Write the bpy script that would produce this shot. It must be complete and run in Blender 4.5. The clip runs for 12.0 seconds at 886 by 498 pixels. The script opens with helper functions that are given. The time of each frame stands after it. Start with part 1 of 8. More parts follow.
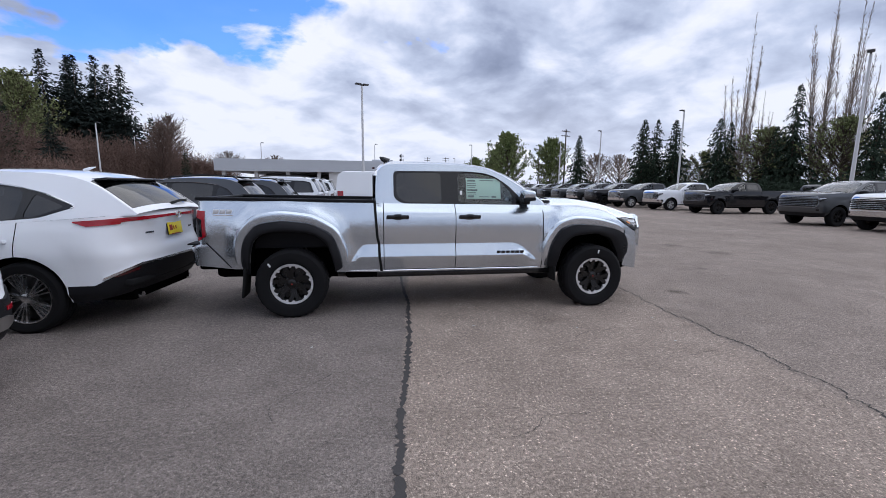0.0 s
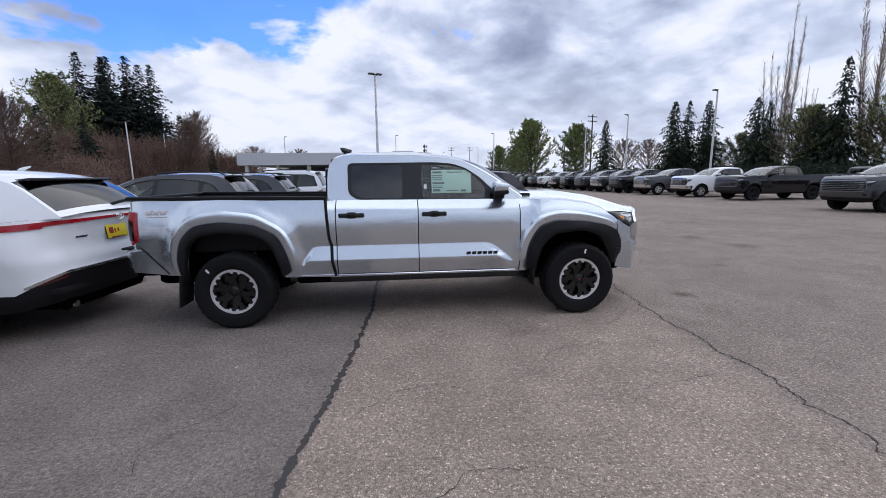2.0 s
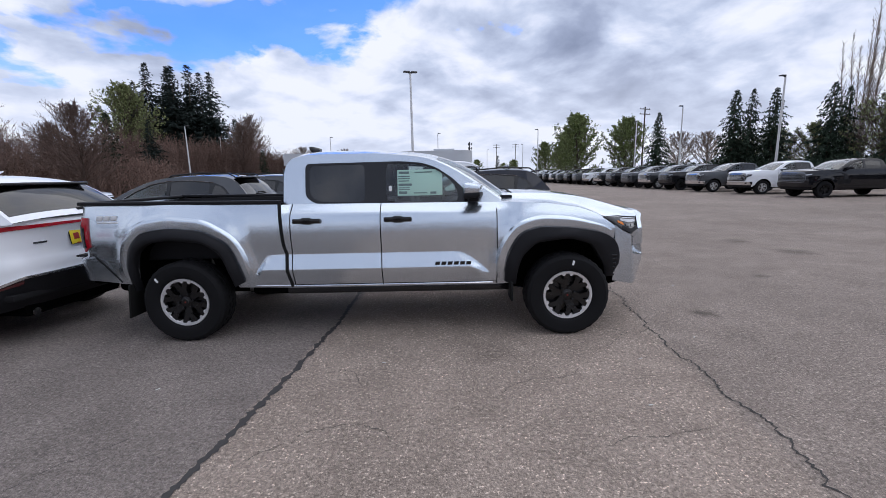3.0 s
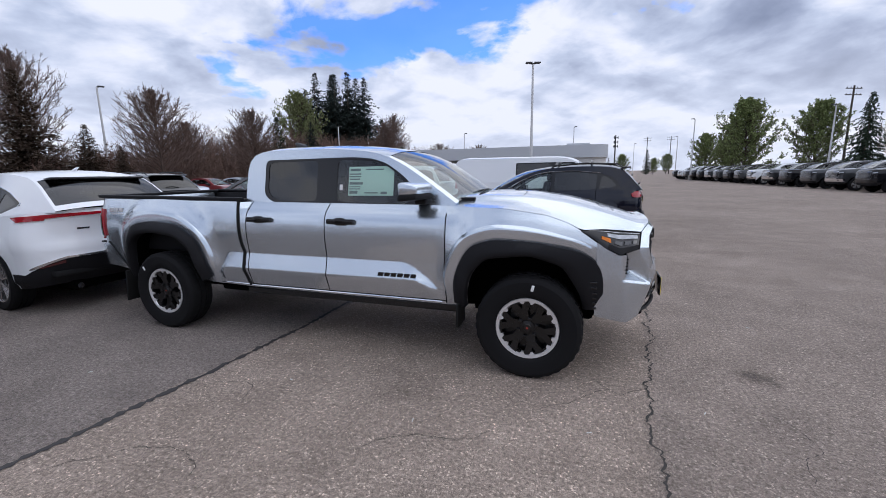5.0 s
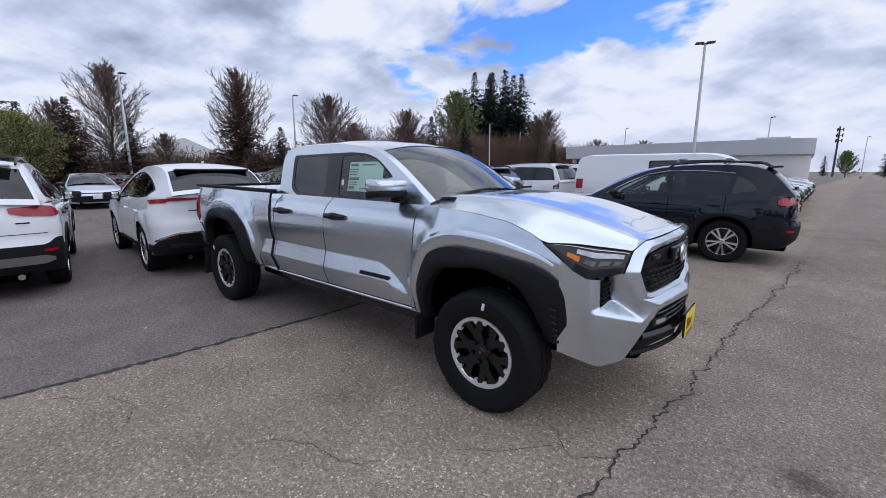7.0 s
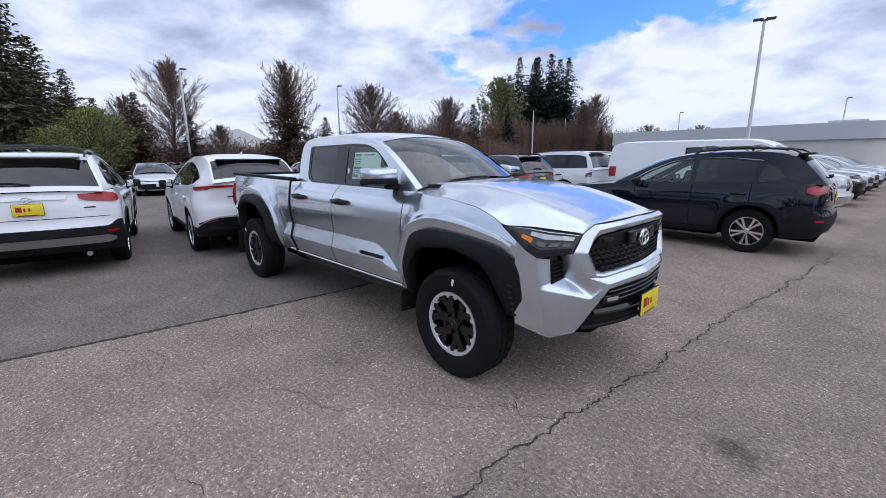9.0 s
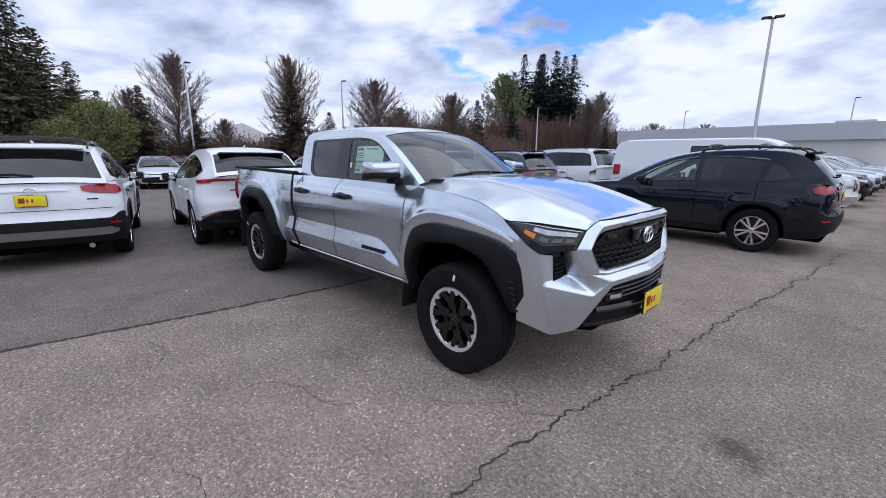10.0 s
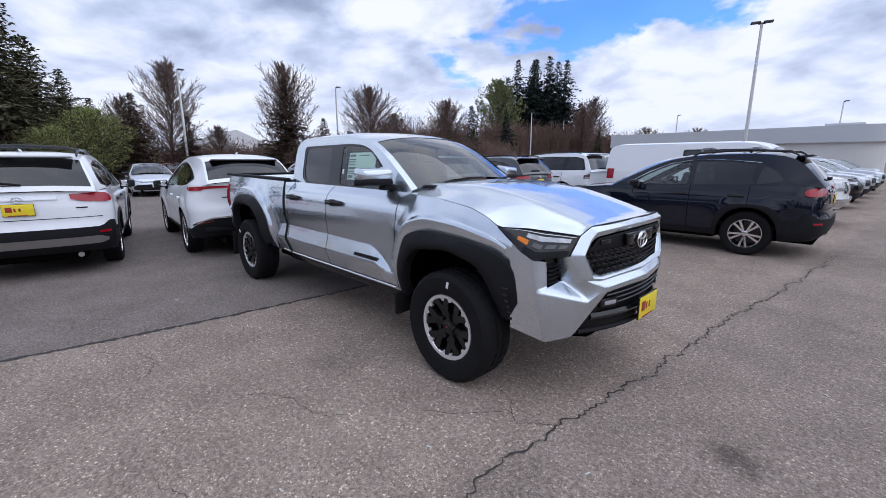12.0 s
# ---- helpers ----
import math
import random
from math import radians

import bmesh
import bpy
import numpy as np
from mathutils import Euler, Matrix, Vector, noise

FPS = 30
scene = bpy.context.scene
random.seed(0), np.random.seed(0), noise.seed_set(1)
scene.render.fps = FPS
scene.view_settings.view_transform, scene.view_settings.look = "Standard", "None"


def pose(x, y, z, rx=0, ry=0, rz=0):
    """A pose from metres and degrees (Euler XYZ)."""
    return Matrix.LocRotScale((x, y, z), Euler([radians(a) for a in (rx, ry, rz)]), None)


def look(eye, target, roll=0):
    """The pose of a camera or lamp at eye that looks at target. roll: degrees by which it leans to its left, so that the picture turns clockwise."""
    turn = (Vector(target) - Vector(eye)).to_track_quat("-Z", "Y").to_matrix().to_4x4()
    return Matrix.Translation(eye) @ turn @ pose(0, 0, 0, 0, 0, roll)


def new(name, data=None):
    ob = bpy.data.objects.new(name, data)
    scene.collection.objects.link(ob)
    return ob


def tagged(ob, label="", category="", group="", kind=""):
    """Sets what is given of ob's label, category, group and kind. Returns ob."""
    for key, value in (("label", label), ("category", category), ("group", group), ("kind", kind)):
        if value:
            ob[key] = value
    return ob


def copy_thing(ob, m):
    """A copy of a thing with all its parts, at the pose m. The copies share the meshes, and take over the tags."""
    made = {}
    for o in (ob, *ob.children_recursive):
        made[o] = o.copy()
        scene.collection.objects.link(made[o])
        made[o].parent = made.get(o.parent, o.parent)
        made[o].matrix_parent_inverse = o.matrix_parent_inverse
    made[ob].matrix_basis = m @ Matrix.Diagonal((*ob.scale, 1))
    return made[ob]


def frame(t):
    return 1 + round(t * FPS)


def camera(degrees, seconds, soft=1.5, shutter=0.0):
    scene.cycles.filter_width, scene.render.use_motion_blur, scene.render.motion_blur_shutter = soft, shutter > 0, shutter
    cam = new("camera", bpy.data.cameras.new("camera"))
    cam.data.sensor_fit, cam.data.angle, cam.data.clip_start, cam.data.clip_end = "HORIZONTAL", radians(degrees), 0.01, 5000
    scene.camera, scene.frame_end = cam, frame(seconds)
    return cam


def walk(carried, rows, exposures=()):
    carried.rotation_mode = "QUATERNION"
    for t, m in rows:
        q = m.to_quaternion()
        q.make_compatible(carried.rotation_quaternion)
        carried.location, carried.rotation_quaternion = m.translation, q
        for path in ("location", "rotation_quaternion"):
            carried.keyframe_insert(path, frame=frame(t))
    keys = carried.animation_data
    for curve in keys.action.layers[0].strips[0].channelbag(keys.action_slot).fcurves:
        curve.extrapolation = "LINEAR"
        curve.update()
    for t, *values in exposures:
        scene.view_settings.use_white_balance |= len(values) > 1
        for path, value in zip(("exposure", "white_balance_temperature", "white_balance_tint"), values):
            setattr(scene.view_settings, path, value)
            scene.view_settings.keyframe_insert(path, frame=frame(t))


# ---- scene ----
cam = camera(93.6, 12.0, soft=0.75)
PATH = [
    (0, (0.96, -5.759, 1.507), (1.276, -3.807, 1.209), 0.6),
    (0.5, (1.164, -5.741, 1.521), (1.47, -3.789, 1.209), 0.2),
    (1, (1.263, -5.613, 1.512), (1.56, -3.661, 1.191), -0.2),
    (1.5, (1.411, -5.434, 1.539), (1.669, -3.479, 1.204), -0.4),
    (2, (1.749, -5.265, 1.537), (1.937, -3.304, 1.193), -0.6),
    (2.5, (2.119, -5.064, 1.529), (2.215, -3.096, 1.182), -0.8),
    (2.7, (2.304, -4.944, 1.542), (2.348, -2.976, 1.193), -1.0),
    (4.3, (3.618, -4.218, 1.561), (3.206, -2.295, 1.196), -1.2),
    (4.5, (3.781, -4.124, 1.556), (3.29, -2.22, 1.191), -1.1),
    (5, (4.107, -3.888, 1.541), (3.443, -2.036, 1.182), -0.9),
    (5.5, (4.475, -3.64, 1.557), (3.619, -1.867, 1.211), -0.5),
    (6, (4.78, -3.4, 1.549), (3.757, -1.717, 1.204), -0.2),
    (6.5, (4.952, -3.14, 1.541), (3.787, -1.553, 1.187), 0.0),
    (7, (5.129, -2.948, 1.527), (3.851, -1.455, 1.16), 0.0),
    (7.2, (5.2, -2.887, 1.527), (3.885, -1.429, 1.147), -0.0),
    (8.8, (5.64, -2.89, 1.522), (4.223, -1.54, 1.109), -0.5),
    (9, (5.678, -2.867, 1.537), (4.256, -1.524, 1.116), -0.3),
    (9.5, (5.686, -2.849, 1.524), (4.26, -1.515, 1.092), 0.0),
    (10, (5.667, -2.849, 1.521), (4.24, -1.518, 1.085), 0.3),
    (10.5, (5.662, -2.84, 1.522), (4.24, -1.502, 1.087), 0.5),
    (11, (5.668, -2.827, 1.53), (4.253, -1.481, 1.098), 0.4),
    (11.5, (5.66, -2.817, 1.528), (4.246, -1.467, 1.105), 0.1),
    (12, (5.655, -2.811, 1.527), (4.238, -1.461, 1.114), -0.1),
]
# the camera's white balance runs cool
EXPOSURES = [(0.0, 0.05, 5950.0, 13.0), (4.5, 0.05, 5980.0, 13.0), (6.2, -0.06, 5880.0, 13.5), (7.0, -0.06, 5880.0, 13.5), (9.0, 0.08, 5800.0, 14.0), (12.0, 0.11, 5800.0, 14.0)]
walk(cam, [(t, look(eye, target, roll)) for t, eye, target, roll in PATH], EXPOSURES)


# ---- light and sky ----
SUN_AZ, SUN_EL = 70.0, 58.0   # degrees: clockwise from +y, above the horizon

world = bpy.data.worlds.new("overcast_sky")
scene.world = world
world.use_nodes = True


def build_sky():
    nt = world.node_tree
    nt.nodes.clear()
    N, L = nt.nodes.new, nt.links.new
    out, bg = N("ShaderNodeOutputWorld"), N("ShaderNodeBackground")
    sky = N("ShaderNodeTexSky")
    sky.sky_type, sky.sun_disc = "NISHITA", False
    sky.sun_elevation, sky.sun_rotation = radians(SUN_EL), radians(SUN_AZ)
    sky.air_density, sky.dust_density, sky.ozone_density = 1.0, 0.4, 2.0
    tc, sep = N("ShaderNodeTexCoord"), N("ShaderNodeSeparateXYZ")
    L(tc.outputs["Generated"], sep.inputs[0])

    def math_node(op, a, b=None, clamp=False):
        m = N("ShaderNodeMath")
        m.operation, m.use_clamp = op, clamp
        for i, v in enumerate((a, b)):
            if v is None:
                continue
            if isinstance(v, (int, float)):
                m.inputs[i].default_value = v
            else:
                L(v, m.inputs[i])
        return m.outputs[0]

    # the cloud deck: directions laid onto a plane, so that clouds flatten towards the horizon
    up = math_node("MAXIMUM", sep.outputs[2], 0.0)
    lift = math_node("ADD", up, 0.30)
    comb = N("ShaderNodeCombineXYZ")
    L(math_node("DIVIDE", sep.outputs[0], lift), comb.inputs[0])
    L(math_node("DIVIDE", sep.outputs[1], lift), comb.inputs[1])

    def cloud(scale, detail, rough, dist, off, stretch=(1.0, 1.0)):
        mp = N("ShaderNodeMapping")
        mp.inputs["Location"].default_value = off
        mp.inputs["Rotation"].default_value = (0, 0, radians(-35))
        mp.inputs["Scale"].default_value = (*stretch, 1.0)
        L(comb.outputs[0], mp.inputs[0])
        n = N("ShaderNodeTexNoise")
        n.inputs["Scale"].default_value, n.inputs["Detail"].default_value = scale, detail
        n.inputs["Roughness"].default_value, n.inputs["Distortion"].default_value = rough, dist
        L(mp.outputs[0], n.inputs["Vector"])
        return n.outputs["Fac"]

    def ramp(fac, stops):
        r = N("ShaderNodeValToRGB")
        while len(r.color_ramp.elements) < len(stops):
            r.color_ramp.elements.new(0.5)
        for e, (p, c) in zip(r.color_ramp.elements, stops):
            e.position, e.color = p, (*c, 1) if isinstance(c, tuple) else (c, c, c, 1)
        L(fac, r.inputs[0])
        return r.outputs[0]

    mid = cloud(1.35, 10, 0.47, 0.35, (3.1, 0.4, 0), (0.8, 1.15))
    fine = cloud(3.6, 9, 0.52, 0.2, (7.7, 2.4, 0))
    soft = cloud(0.8, 3, 0.45, 0.0, (1.3, 5.2, 0))
    # an opening in the deck, ragged at its rim
    far = N("ShaderNodeVectorMath")
    far.operation = "DISTANCE"
    sh = N("ShaderNodeMapping")
    sh.inputs["Location"].default_value = (0.0, 0.0, 0)
    sh.inputs["Rotation"].default_value = (0, 0, radians(-32))
    sh.inputs["Scale"].default_value = (0.75, 1.9, 1)
    L(comb.outputs[0], sh.inputs[0])
    L(sh.outputs[0], far.inputs[0])
    far.inputs[1].default_value = OPENING
    gap = math_node("SUBTRACT", far.outputs["Value"], math_node("MULTIPLY", math_node("SUBTRACT", fine, 0.42), 2.1))
    hole = ramp(gap, [(0.10, 0.05), (0.30, 1.0)])
    rest = ramp(math_node("ADD", math_node("MULTIPLY", mid, 0.6), math_node("MULTIPLY", soft, 0.4)), [(0.24, 0.0), (0.31, 1.0)])
    cover = math_node("MINIMUM", hole, rest)
    tone = math_node("ADD", math_node("MULTIPLY", mid, 0.45), math_node("ADD", math_node("MULTIPLY", fine, 0.40), math_node("MULTIPLY", soft, 0.15)))
    # relief: each billow is brighter on the side towards the sun
    lit = cloud(3.6, 9, 0.52, 0.2, (7.78, 2.34, 0))
    tone = math_node("ADD", tone, math_node("MULTIPLY", math_node("SUBTRACT", lit, fine), 0.50))
    shade = ramp(tone, [(0.43, (1.0, 1.0, 1.0)), (0.475, (0.86, 0.89, 0.98)), (0.525, (0.64, 0.70, 0.83)), (0.60, (0.42, 0.47, 0.60)), (0.70, (0.27, 0.31, 0.42))])
    # clouds near the horizon are seen edge-on and sunlit: paler
    low = ramp(sep.outputs[2], [(0.03, 1.0), (0.26, 0.0)])
    mix1 = N("ShaderNodeMix")
    mix1.data_type = "RGBA"
    L(math_node("MULTIPLY", low, 0.55), mix1.inputs[0])
    L(shade, mix1.inputs[6])
    mix1.inputs[7].default_value = (0.92, 0.94, 1.0, 1)
    clouds = N("ShaderNodeVectorMath")
    clouds.operation = "SCALE"
    L(mix1.outputs[2], clouds.inputs[0])
    clouds.inputs["Scale"].default_value = CLOUD_GAIN
    mix2 = N("ShaderNodeMix")
    mix2.data_type = "RGBA"
    L(math_node("MAXIMUM", cover, math_node("MULTIPLY", low, 0.8)), mix2.inputs[0])
    blue = N("ShaderNodeVectorMath")
    blue.operation = "MULTIPLY"
    L(sky.outputs[0], blue.inputs[0])
    blue.inputs[1].default_value = (0.72, 1.16, 2.05)
    L(blue.outputs[0], mix2.inputs[6])
    L(clouds.outputs[0], mix2.inputs[7])
    L(mix2.outputs[2], bg.inputs[0])
    bg.inputs[1].default_value = 0.12
    L(bg.outputs[0], out.inputs[0])


CLOUD_GAIN = 7.5
OPENING = (1.035, 2.534, 0.0)
build_sky()
sun = new("sun", bpy.data.lights.new("sun", "SUN"))
sun.data.energy, sun.data.angle, sun.data.color = 1.2, radians(100), (1.0, 0.96, 0.90)
sun.matrix_world = look((0, 0, 0), (-math.sin(radians(SUN_AZ)) * math.cos(radians(SUN_EL)),
                                    -math.cos(radians(SUN_AZ)) * math.cos(radians(SUN_EL)), -math.sin(radians(SUN_EL))))


# ---- materials ----
def mat(name, color, rough=0.5, metal=0.0, coat=0.0, noise_scale=0.0, noise_amt=0.0, bump=0.0, bump_scale=200.0, spec=0.5, emit=None, random_amt=0.0, even=False):
    """A plain surface with noise in its colour and a fine relief."""
    m = bpy.data.materials.new(name)
    m.use_nodes = True
    nt = m.node_tree
    b = nt.nodes["Principled BSDF"]
    b.inputs["Base Color"].default_value = (*color, 1)
    b.inputs["Roughness"].default_value, b.inputs["Metallic"].default_value = rough, metal
    b.inputs["Coat Weight"].default_value, b.inputs["Coat Roughness"].default_value = coat, 0.03
    b.inputs["Specular IOR Level"].default_value = spec
    N, L = nt.nodes.new, nt.links.new
    tc = N("ShaderNodeTexCoord")
    if noise_amt or random_amt:
        n = N("ShaderNodeTexNoise")
        n.inputs["Scale"].default_value, n.inputs["Detail"].default_value = noise_scale or 3.0, 6
        L(tc.outputs["Object"], n.inputs["Vector"])
        mr = N("ShaderNodeMapRange")
        mr.inputs["To Min"].default_value, mr.inputs["To Max"].default_value = 1 - noise_amt, 1 + noise_amt
        L(n.outputs["Fac"], mr.inputs["Value"])
        fac = mr.outputs[0]
        if random_amt:
            g = N("ShaderNodeNewGeometry")
            r2 = N("ShaderNodeMapRange")
            r2.inputs["To Min"].default_value, r2.inputs["To Max"].default_value = 1 - random_amt, 1 + random_amt
            L(g.outputs["Random Per Island"], r2.inputs["Value"])
            mu = N("ShaderNodeMath")
            mu.operation = "MULTIPLY"
            L(fac, mu.inputs[0])
            L(r2.outputs[0], mu.inputs[1])
            fac = mu.outputs[0]
        sc = N("ShaderNodeVectorMath")
        sc.operation = "SCALE"
        sc.inputs[0].default_value = color
        L(fac, sc.inputs["Scale"])
        L(sc.outputs[0], b.inputs["Base Color"])
        r = N("ShaderNodeMapRange")
        k = 0.02 if even else 0.15
        r.inputs["To Min"].default_value, r.inputs["To Max"].default_value = max(0.02, rough * (1 - k)), min(1, rough * (1 + k))
        L(n.outputs["Fac"], r.inputs["Value"])
        L(r.outputs[0], b.inputs["Roughness"])
    if bump:
        n = N("ShaderNodeTexNoise")
        n.inputs["Scale"].default_value, n.inputs["Detail"].default_value = bump_scale, 3
        L(tc.outputs["Object"], n.inputs["Vector"])
        bp = N("ShaderNodeBump")
        bp.inputs["Strength"].default_value, bp.inputs["Distance"].default_value = bump, 0.002
        L(n.outputs["Fac"], bp.inputs["Height"])
        L(bp.outputs[0], b.inputs["Normal"])
    if emit:
        b.inputs["Emission Color"].default_value, b.inputs["Emission Strength"].default_value = (*emit[0], 1), emit[1]
    return m


def paint(name, color, metal=0.0, rough=0.35):
    """Car paint: pigment with fine flakes under a clear coat, faintly dusty."""
    return mat(name, color, rough, metal, 1.0, noise_scale=1.3, noise_amt=0.025, bump=0.025 if metal else 0.0, bump_scale=700, spec=0.5 if metal else 0.0, even=True)


def tinted_glass(name, tint, gloss=1.0, base=0.045):
    """A pane: see-through with its tint, more mirror-like at a glance."""
    m = bpy.data.materials.new(name)
    m.use_nodes = True
    nt = m.node_tree
    nt.nodes.clear()
    N, L = nt.nodes.new, nt.links.new
    out, mix = N("ShaderNodeOutputMaterial"), N("ShaderNodeMixShader")
    tr, gl, lw = N("ShaderNodeBsdfTransparent"), N("ShaderNodeBsdfGlossy"), N("ShaderNodeLayerWeight")
    tr.inputs[0].default_value = (*tint, 1)
    gl.inputs["Roughness"].default_value = 0.01
    gl.inputs[0].default_value = (gloss, gloss, gloss, 1)
    lw.inputs["Blend"].default_value = 0.5
    p, q = N("ShaderNodeMath"), N("ShaderNodeMath")
    p.operation, q.operation = "POWER", "MULTIPLY_ADD"
    L(lw.outputs["Facing"], p.inputs[0])
    p.inputs[1].default_value = 4.4
    L(p.outputs[0], q.inputs[0])
    q.inputs[1].default_value, q.inputs[2].default_value = 0.88, base
    L(q.outputs[0], mix.inputs[0])
    L(tr.outputs[0], mix.inputs[1])
    L(gl.outputs[0], mix.inputs[2])
    L(mix.outputs[0], out.inputs[0])
    return m


SILVER = paint("silver_paint", (0.625, 0.685, 0.75), 0.94, 0.25)
WHITE = paint("white_paint", (0.83, 0.85, 0.88))
NAVY = paint("dark_navy_paint", (0.006, 0.008, 0.017))
BLACK = paint("black_paint", (0.010, 0.010, 0.012))
CHARCOAL = paint("charcoal_paint", (0.052, 0.055, 0.060), 0.6)
RED = paint("dark_red_paint", (0.20, 0.012, 0.016), 0.2)
PALE = paint("pale_silver_paint", (0.58, 0.62, 0.68), 0.7)
CLAD = mat("black_plastic_cladding", (0.012, 0.012, 0.014), 0.6, noise_scale=4, noise_amt=0.12, bump=0.3, bump_scale=600, spec=0.17)
TRIM = mat("gloss_black_trim", (0.008, 0.008, 0.009), 0.18)
SEAL = mat("black_rubber", (0.012, 0.012, 0.012), 0.7, noise_scale=9, noise_amt=0.2, spec=0.15)
RUBBER = mat("tyre_rubber", (0.010, 0.010, 0.011), 0.75, noise_scale=7, noise_amt=0.25, bump=0.4, bump_scale=250, spec=0.15)
CHROME = mat("chrome", (0.75, 0.75, 0.76), 0.09, 1.0)
ALLOY = mat("machined_alloy", (0.74, 0.74, 0.75), 0.30, 0.55, noise_scale=5, noise_amt=0.06)
BRIGHT = mat("polished_alloy", (0.82, 0.82, 0.83), 0.14, 0.95, noise_scale=5, noise_amt=0.05)
DARKRIM = mat("black_wheel_paint", (0.004, 0.004, 0.0045), 0.28, noise_scale=6, noise_amt=0.2)
STEEL = mat("satin_bumper_metal", (0.36, 0.35, 0.34), 0.32, 0.8, noise_scale=3, noise_amt=0.08)
DARKCHROME = mat("dark_chrome", (0.26, 0.27, 0.29), 0.22, 0.9, noise_scale=5, noise_amt=0.06)
IRON = mat("brake_iron", (0.12, 0.11, 0.10), 0.5, 0.7, noise_scale=14, noise_amt=0.3)
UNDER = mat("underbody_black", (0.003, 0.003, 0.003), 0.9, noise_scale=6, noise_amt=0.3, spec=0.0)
CABIN = mat("dark_cabin_fabric", (0.014, 0.014, 0.015), 0.8, noise_scale=12, noise_amt=0.15, spec=0.15)
GLASS_CLEAR = tinted_glass("window_glass", (0.74, 0.82, 0.79), base=0.075)
GLASS_SCREEN = tinted_glass("windscreen_glass", (0.55, 0.66, 0.62), base=0.12)
GLASS_DARK = tinted_glass("privacy_glass", (0.022, 0.024, 0.024), base=0.075)
LENS_RED = mat("red_lamp_lens", (0.33, 0.005, 0.014), 0.12, coat=0.3, noise_scale=20, noise_amt=0.15)
LENS_DARKRED = mat("dark_red_lamp_lens", (0.07, 0.004, 0.006), 0.10, coat=1.0)
LENS_SMOKE = mat("smoked_lamp_lens", (0.010, 0.010, 0.012), 0.12, coat=0.25, spec=0.3)
LENS_CLEAR = mat("clear_lamp_lens", (0.45, 0.46, 0.48), 0.08, 0.4, coat=1.0)
LAMP_CHROME = mat("lamp_reflector", (0.30, 0.31, 0.33), 0.18, 0.9, coat=0.6, noise_scale=25, noise_amt=0.5)
LENS_BLOCK = mat("dark_lens_block", (0.03, 0.03, 0.034), 0.08, 0.3, coat=0.8)
AMBER = mat("amber_reflector", (0.62, 0.17, 0.008), 0.2, spec=0.3)
YELLOW = mat("yellow_plate", (0.85, 0.68, 0.02), 0.4, noise_scale=9, noise_amt=0.08)
PLATE_RED = mat("red_plate_print", (0.33, 0.03, 0.02), 0.5)
PLATE_WHITE = mat("white_card", (0.75, 0.76, 0.76), 0.6)
STICKER = mat("pale_window_sticker", (0.66, 0.84, 0.75), 0.6, noise_scale=4, noise_amt=0.05)
INK = mat("grey_print", (0.16, 0.20, 0.20), 0.6)


# ---- mesh helpers ----
def finish(bm, name, material, parent, label="", angle=40, smooth=True):
    bmesh.ops.remove_doubles(bm, verts=bm.verts, dist=0.0004)
    bmesh.ops.dissolve_degenerate(bm, edges=bm.edges, dist=0.0002)
    bmesh.ops.recalc_face_normals(bm, faces=bm.faces)
    me = bpy.data.meshes.new(name)
    bm.to_mesh(me)
    bm.free()
    for m in (material if isinstance(material, (list, tuple)) else (material,)):
        me.materials.append(m)
    if smooth:
        me.shade_smooth()
        me.set_sharp_from_angle(angle=radians(angle))
    ob = new(name, me)
    if parent:
        ob.parent = parent
    if label:
        tagged(ob, label)
    return ob


def part(name, bm, material, parent, label="", angle=40):
    return finish(bm, name, material, parent, label, angle)


def again(ob, m, parent=None):
    """One more of a part that is already built, on the same mesh, with the pieces under it."""
    c = ob.copy()
    scene.collection.objects.link(c)
    c.parent = parent or ob.parent
    c.matrix_basis = m
    for k in ob.children:
        kc = k.copy()
        scene.collection.objects.link(kc)
        kc.parent = c
    return c


def quads_bm(quads):
    bm, seen = bmesh.new(), {}
    for q in quads:
        vs = []
        for p in q:
            key = (round(p[0], 4), round(p[1], 4), round(p[2], 4))
            if key not in seen:
                seen[key] = bm.verts.new(p)
            if seen[key] not in vs:
                vs.append(seen[key])
        if len(vs) > 2:
            try:
                bm.faces.new(vs)
            except ValueError:
                pass
    return bm


def box(bm, c, s, bevel=0.0, m=None, seg=2):
    """A block round c with sides s and rounded edges."""
    r = bmesh.ops.create_cube(bm, size=1)
    for v in r["verts"]:
        v.co = Vector((v.co.x * s[0], v.co.y * s[1], v.co.z * s[2]))
    vs = r["verts"]
    if bevel:
        es = list({e for v in vs for e in v.link_edges})
        rb = bmesh.ops.bevel(bm, geom=es, offset=bevel, segments=seg, affect="EDGES", profile=0.5)
        vs = list({v for f in rb["faces"] for v in f.verts} | {v for v in vs if v.is_valid})
    for v in vs:
        v.co = (m @ v.co if m else v.co) + Vector(c)
    return vs


def block(name, c, s, material, parent, bevel=0.01, label="", m=None, seg=2):
    bm = bmesh.new()
    box(bm, c, s, bevel, m, seg)
    return part(name, bm, material, parent, label)


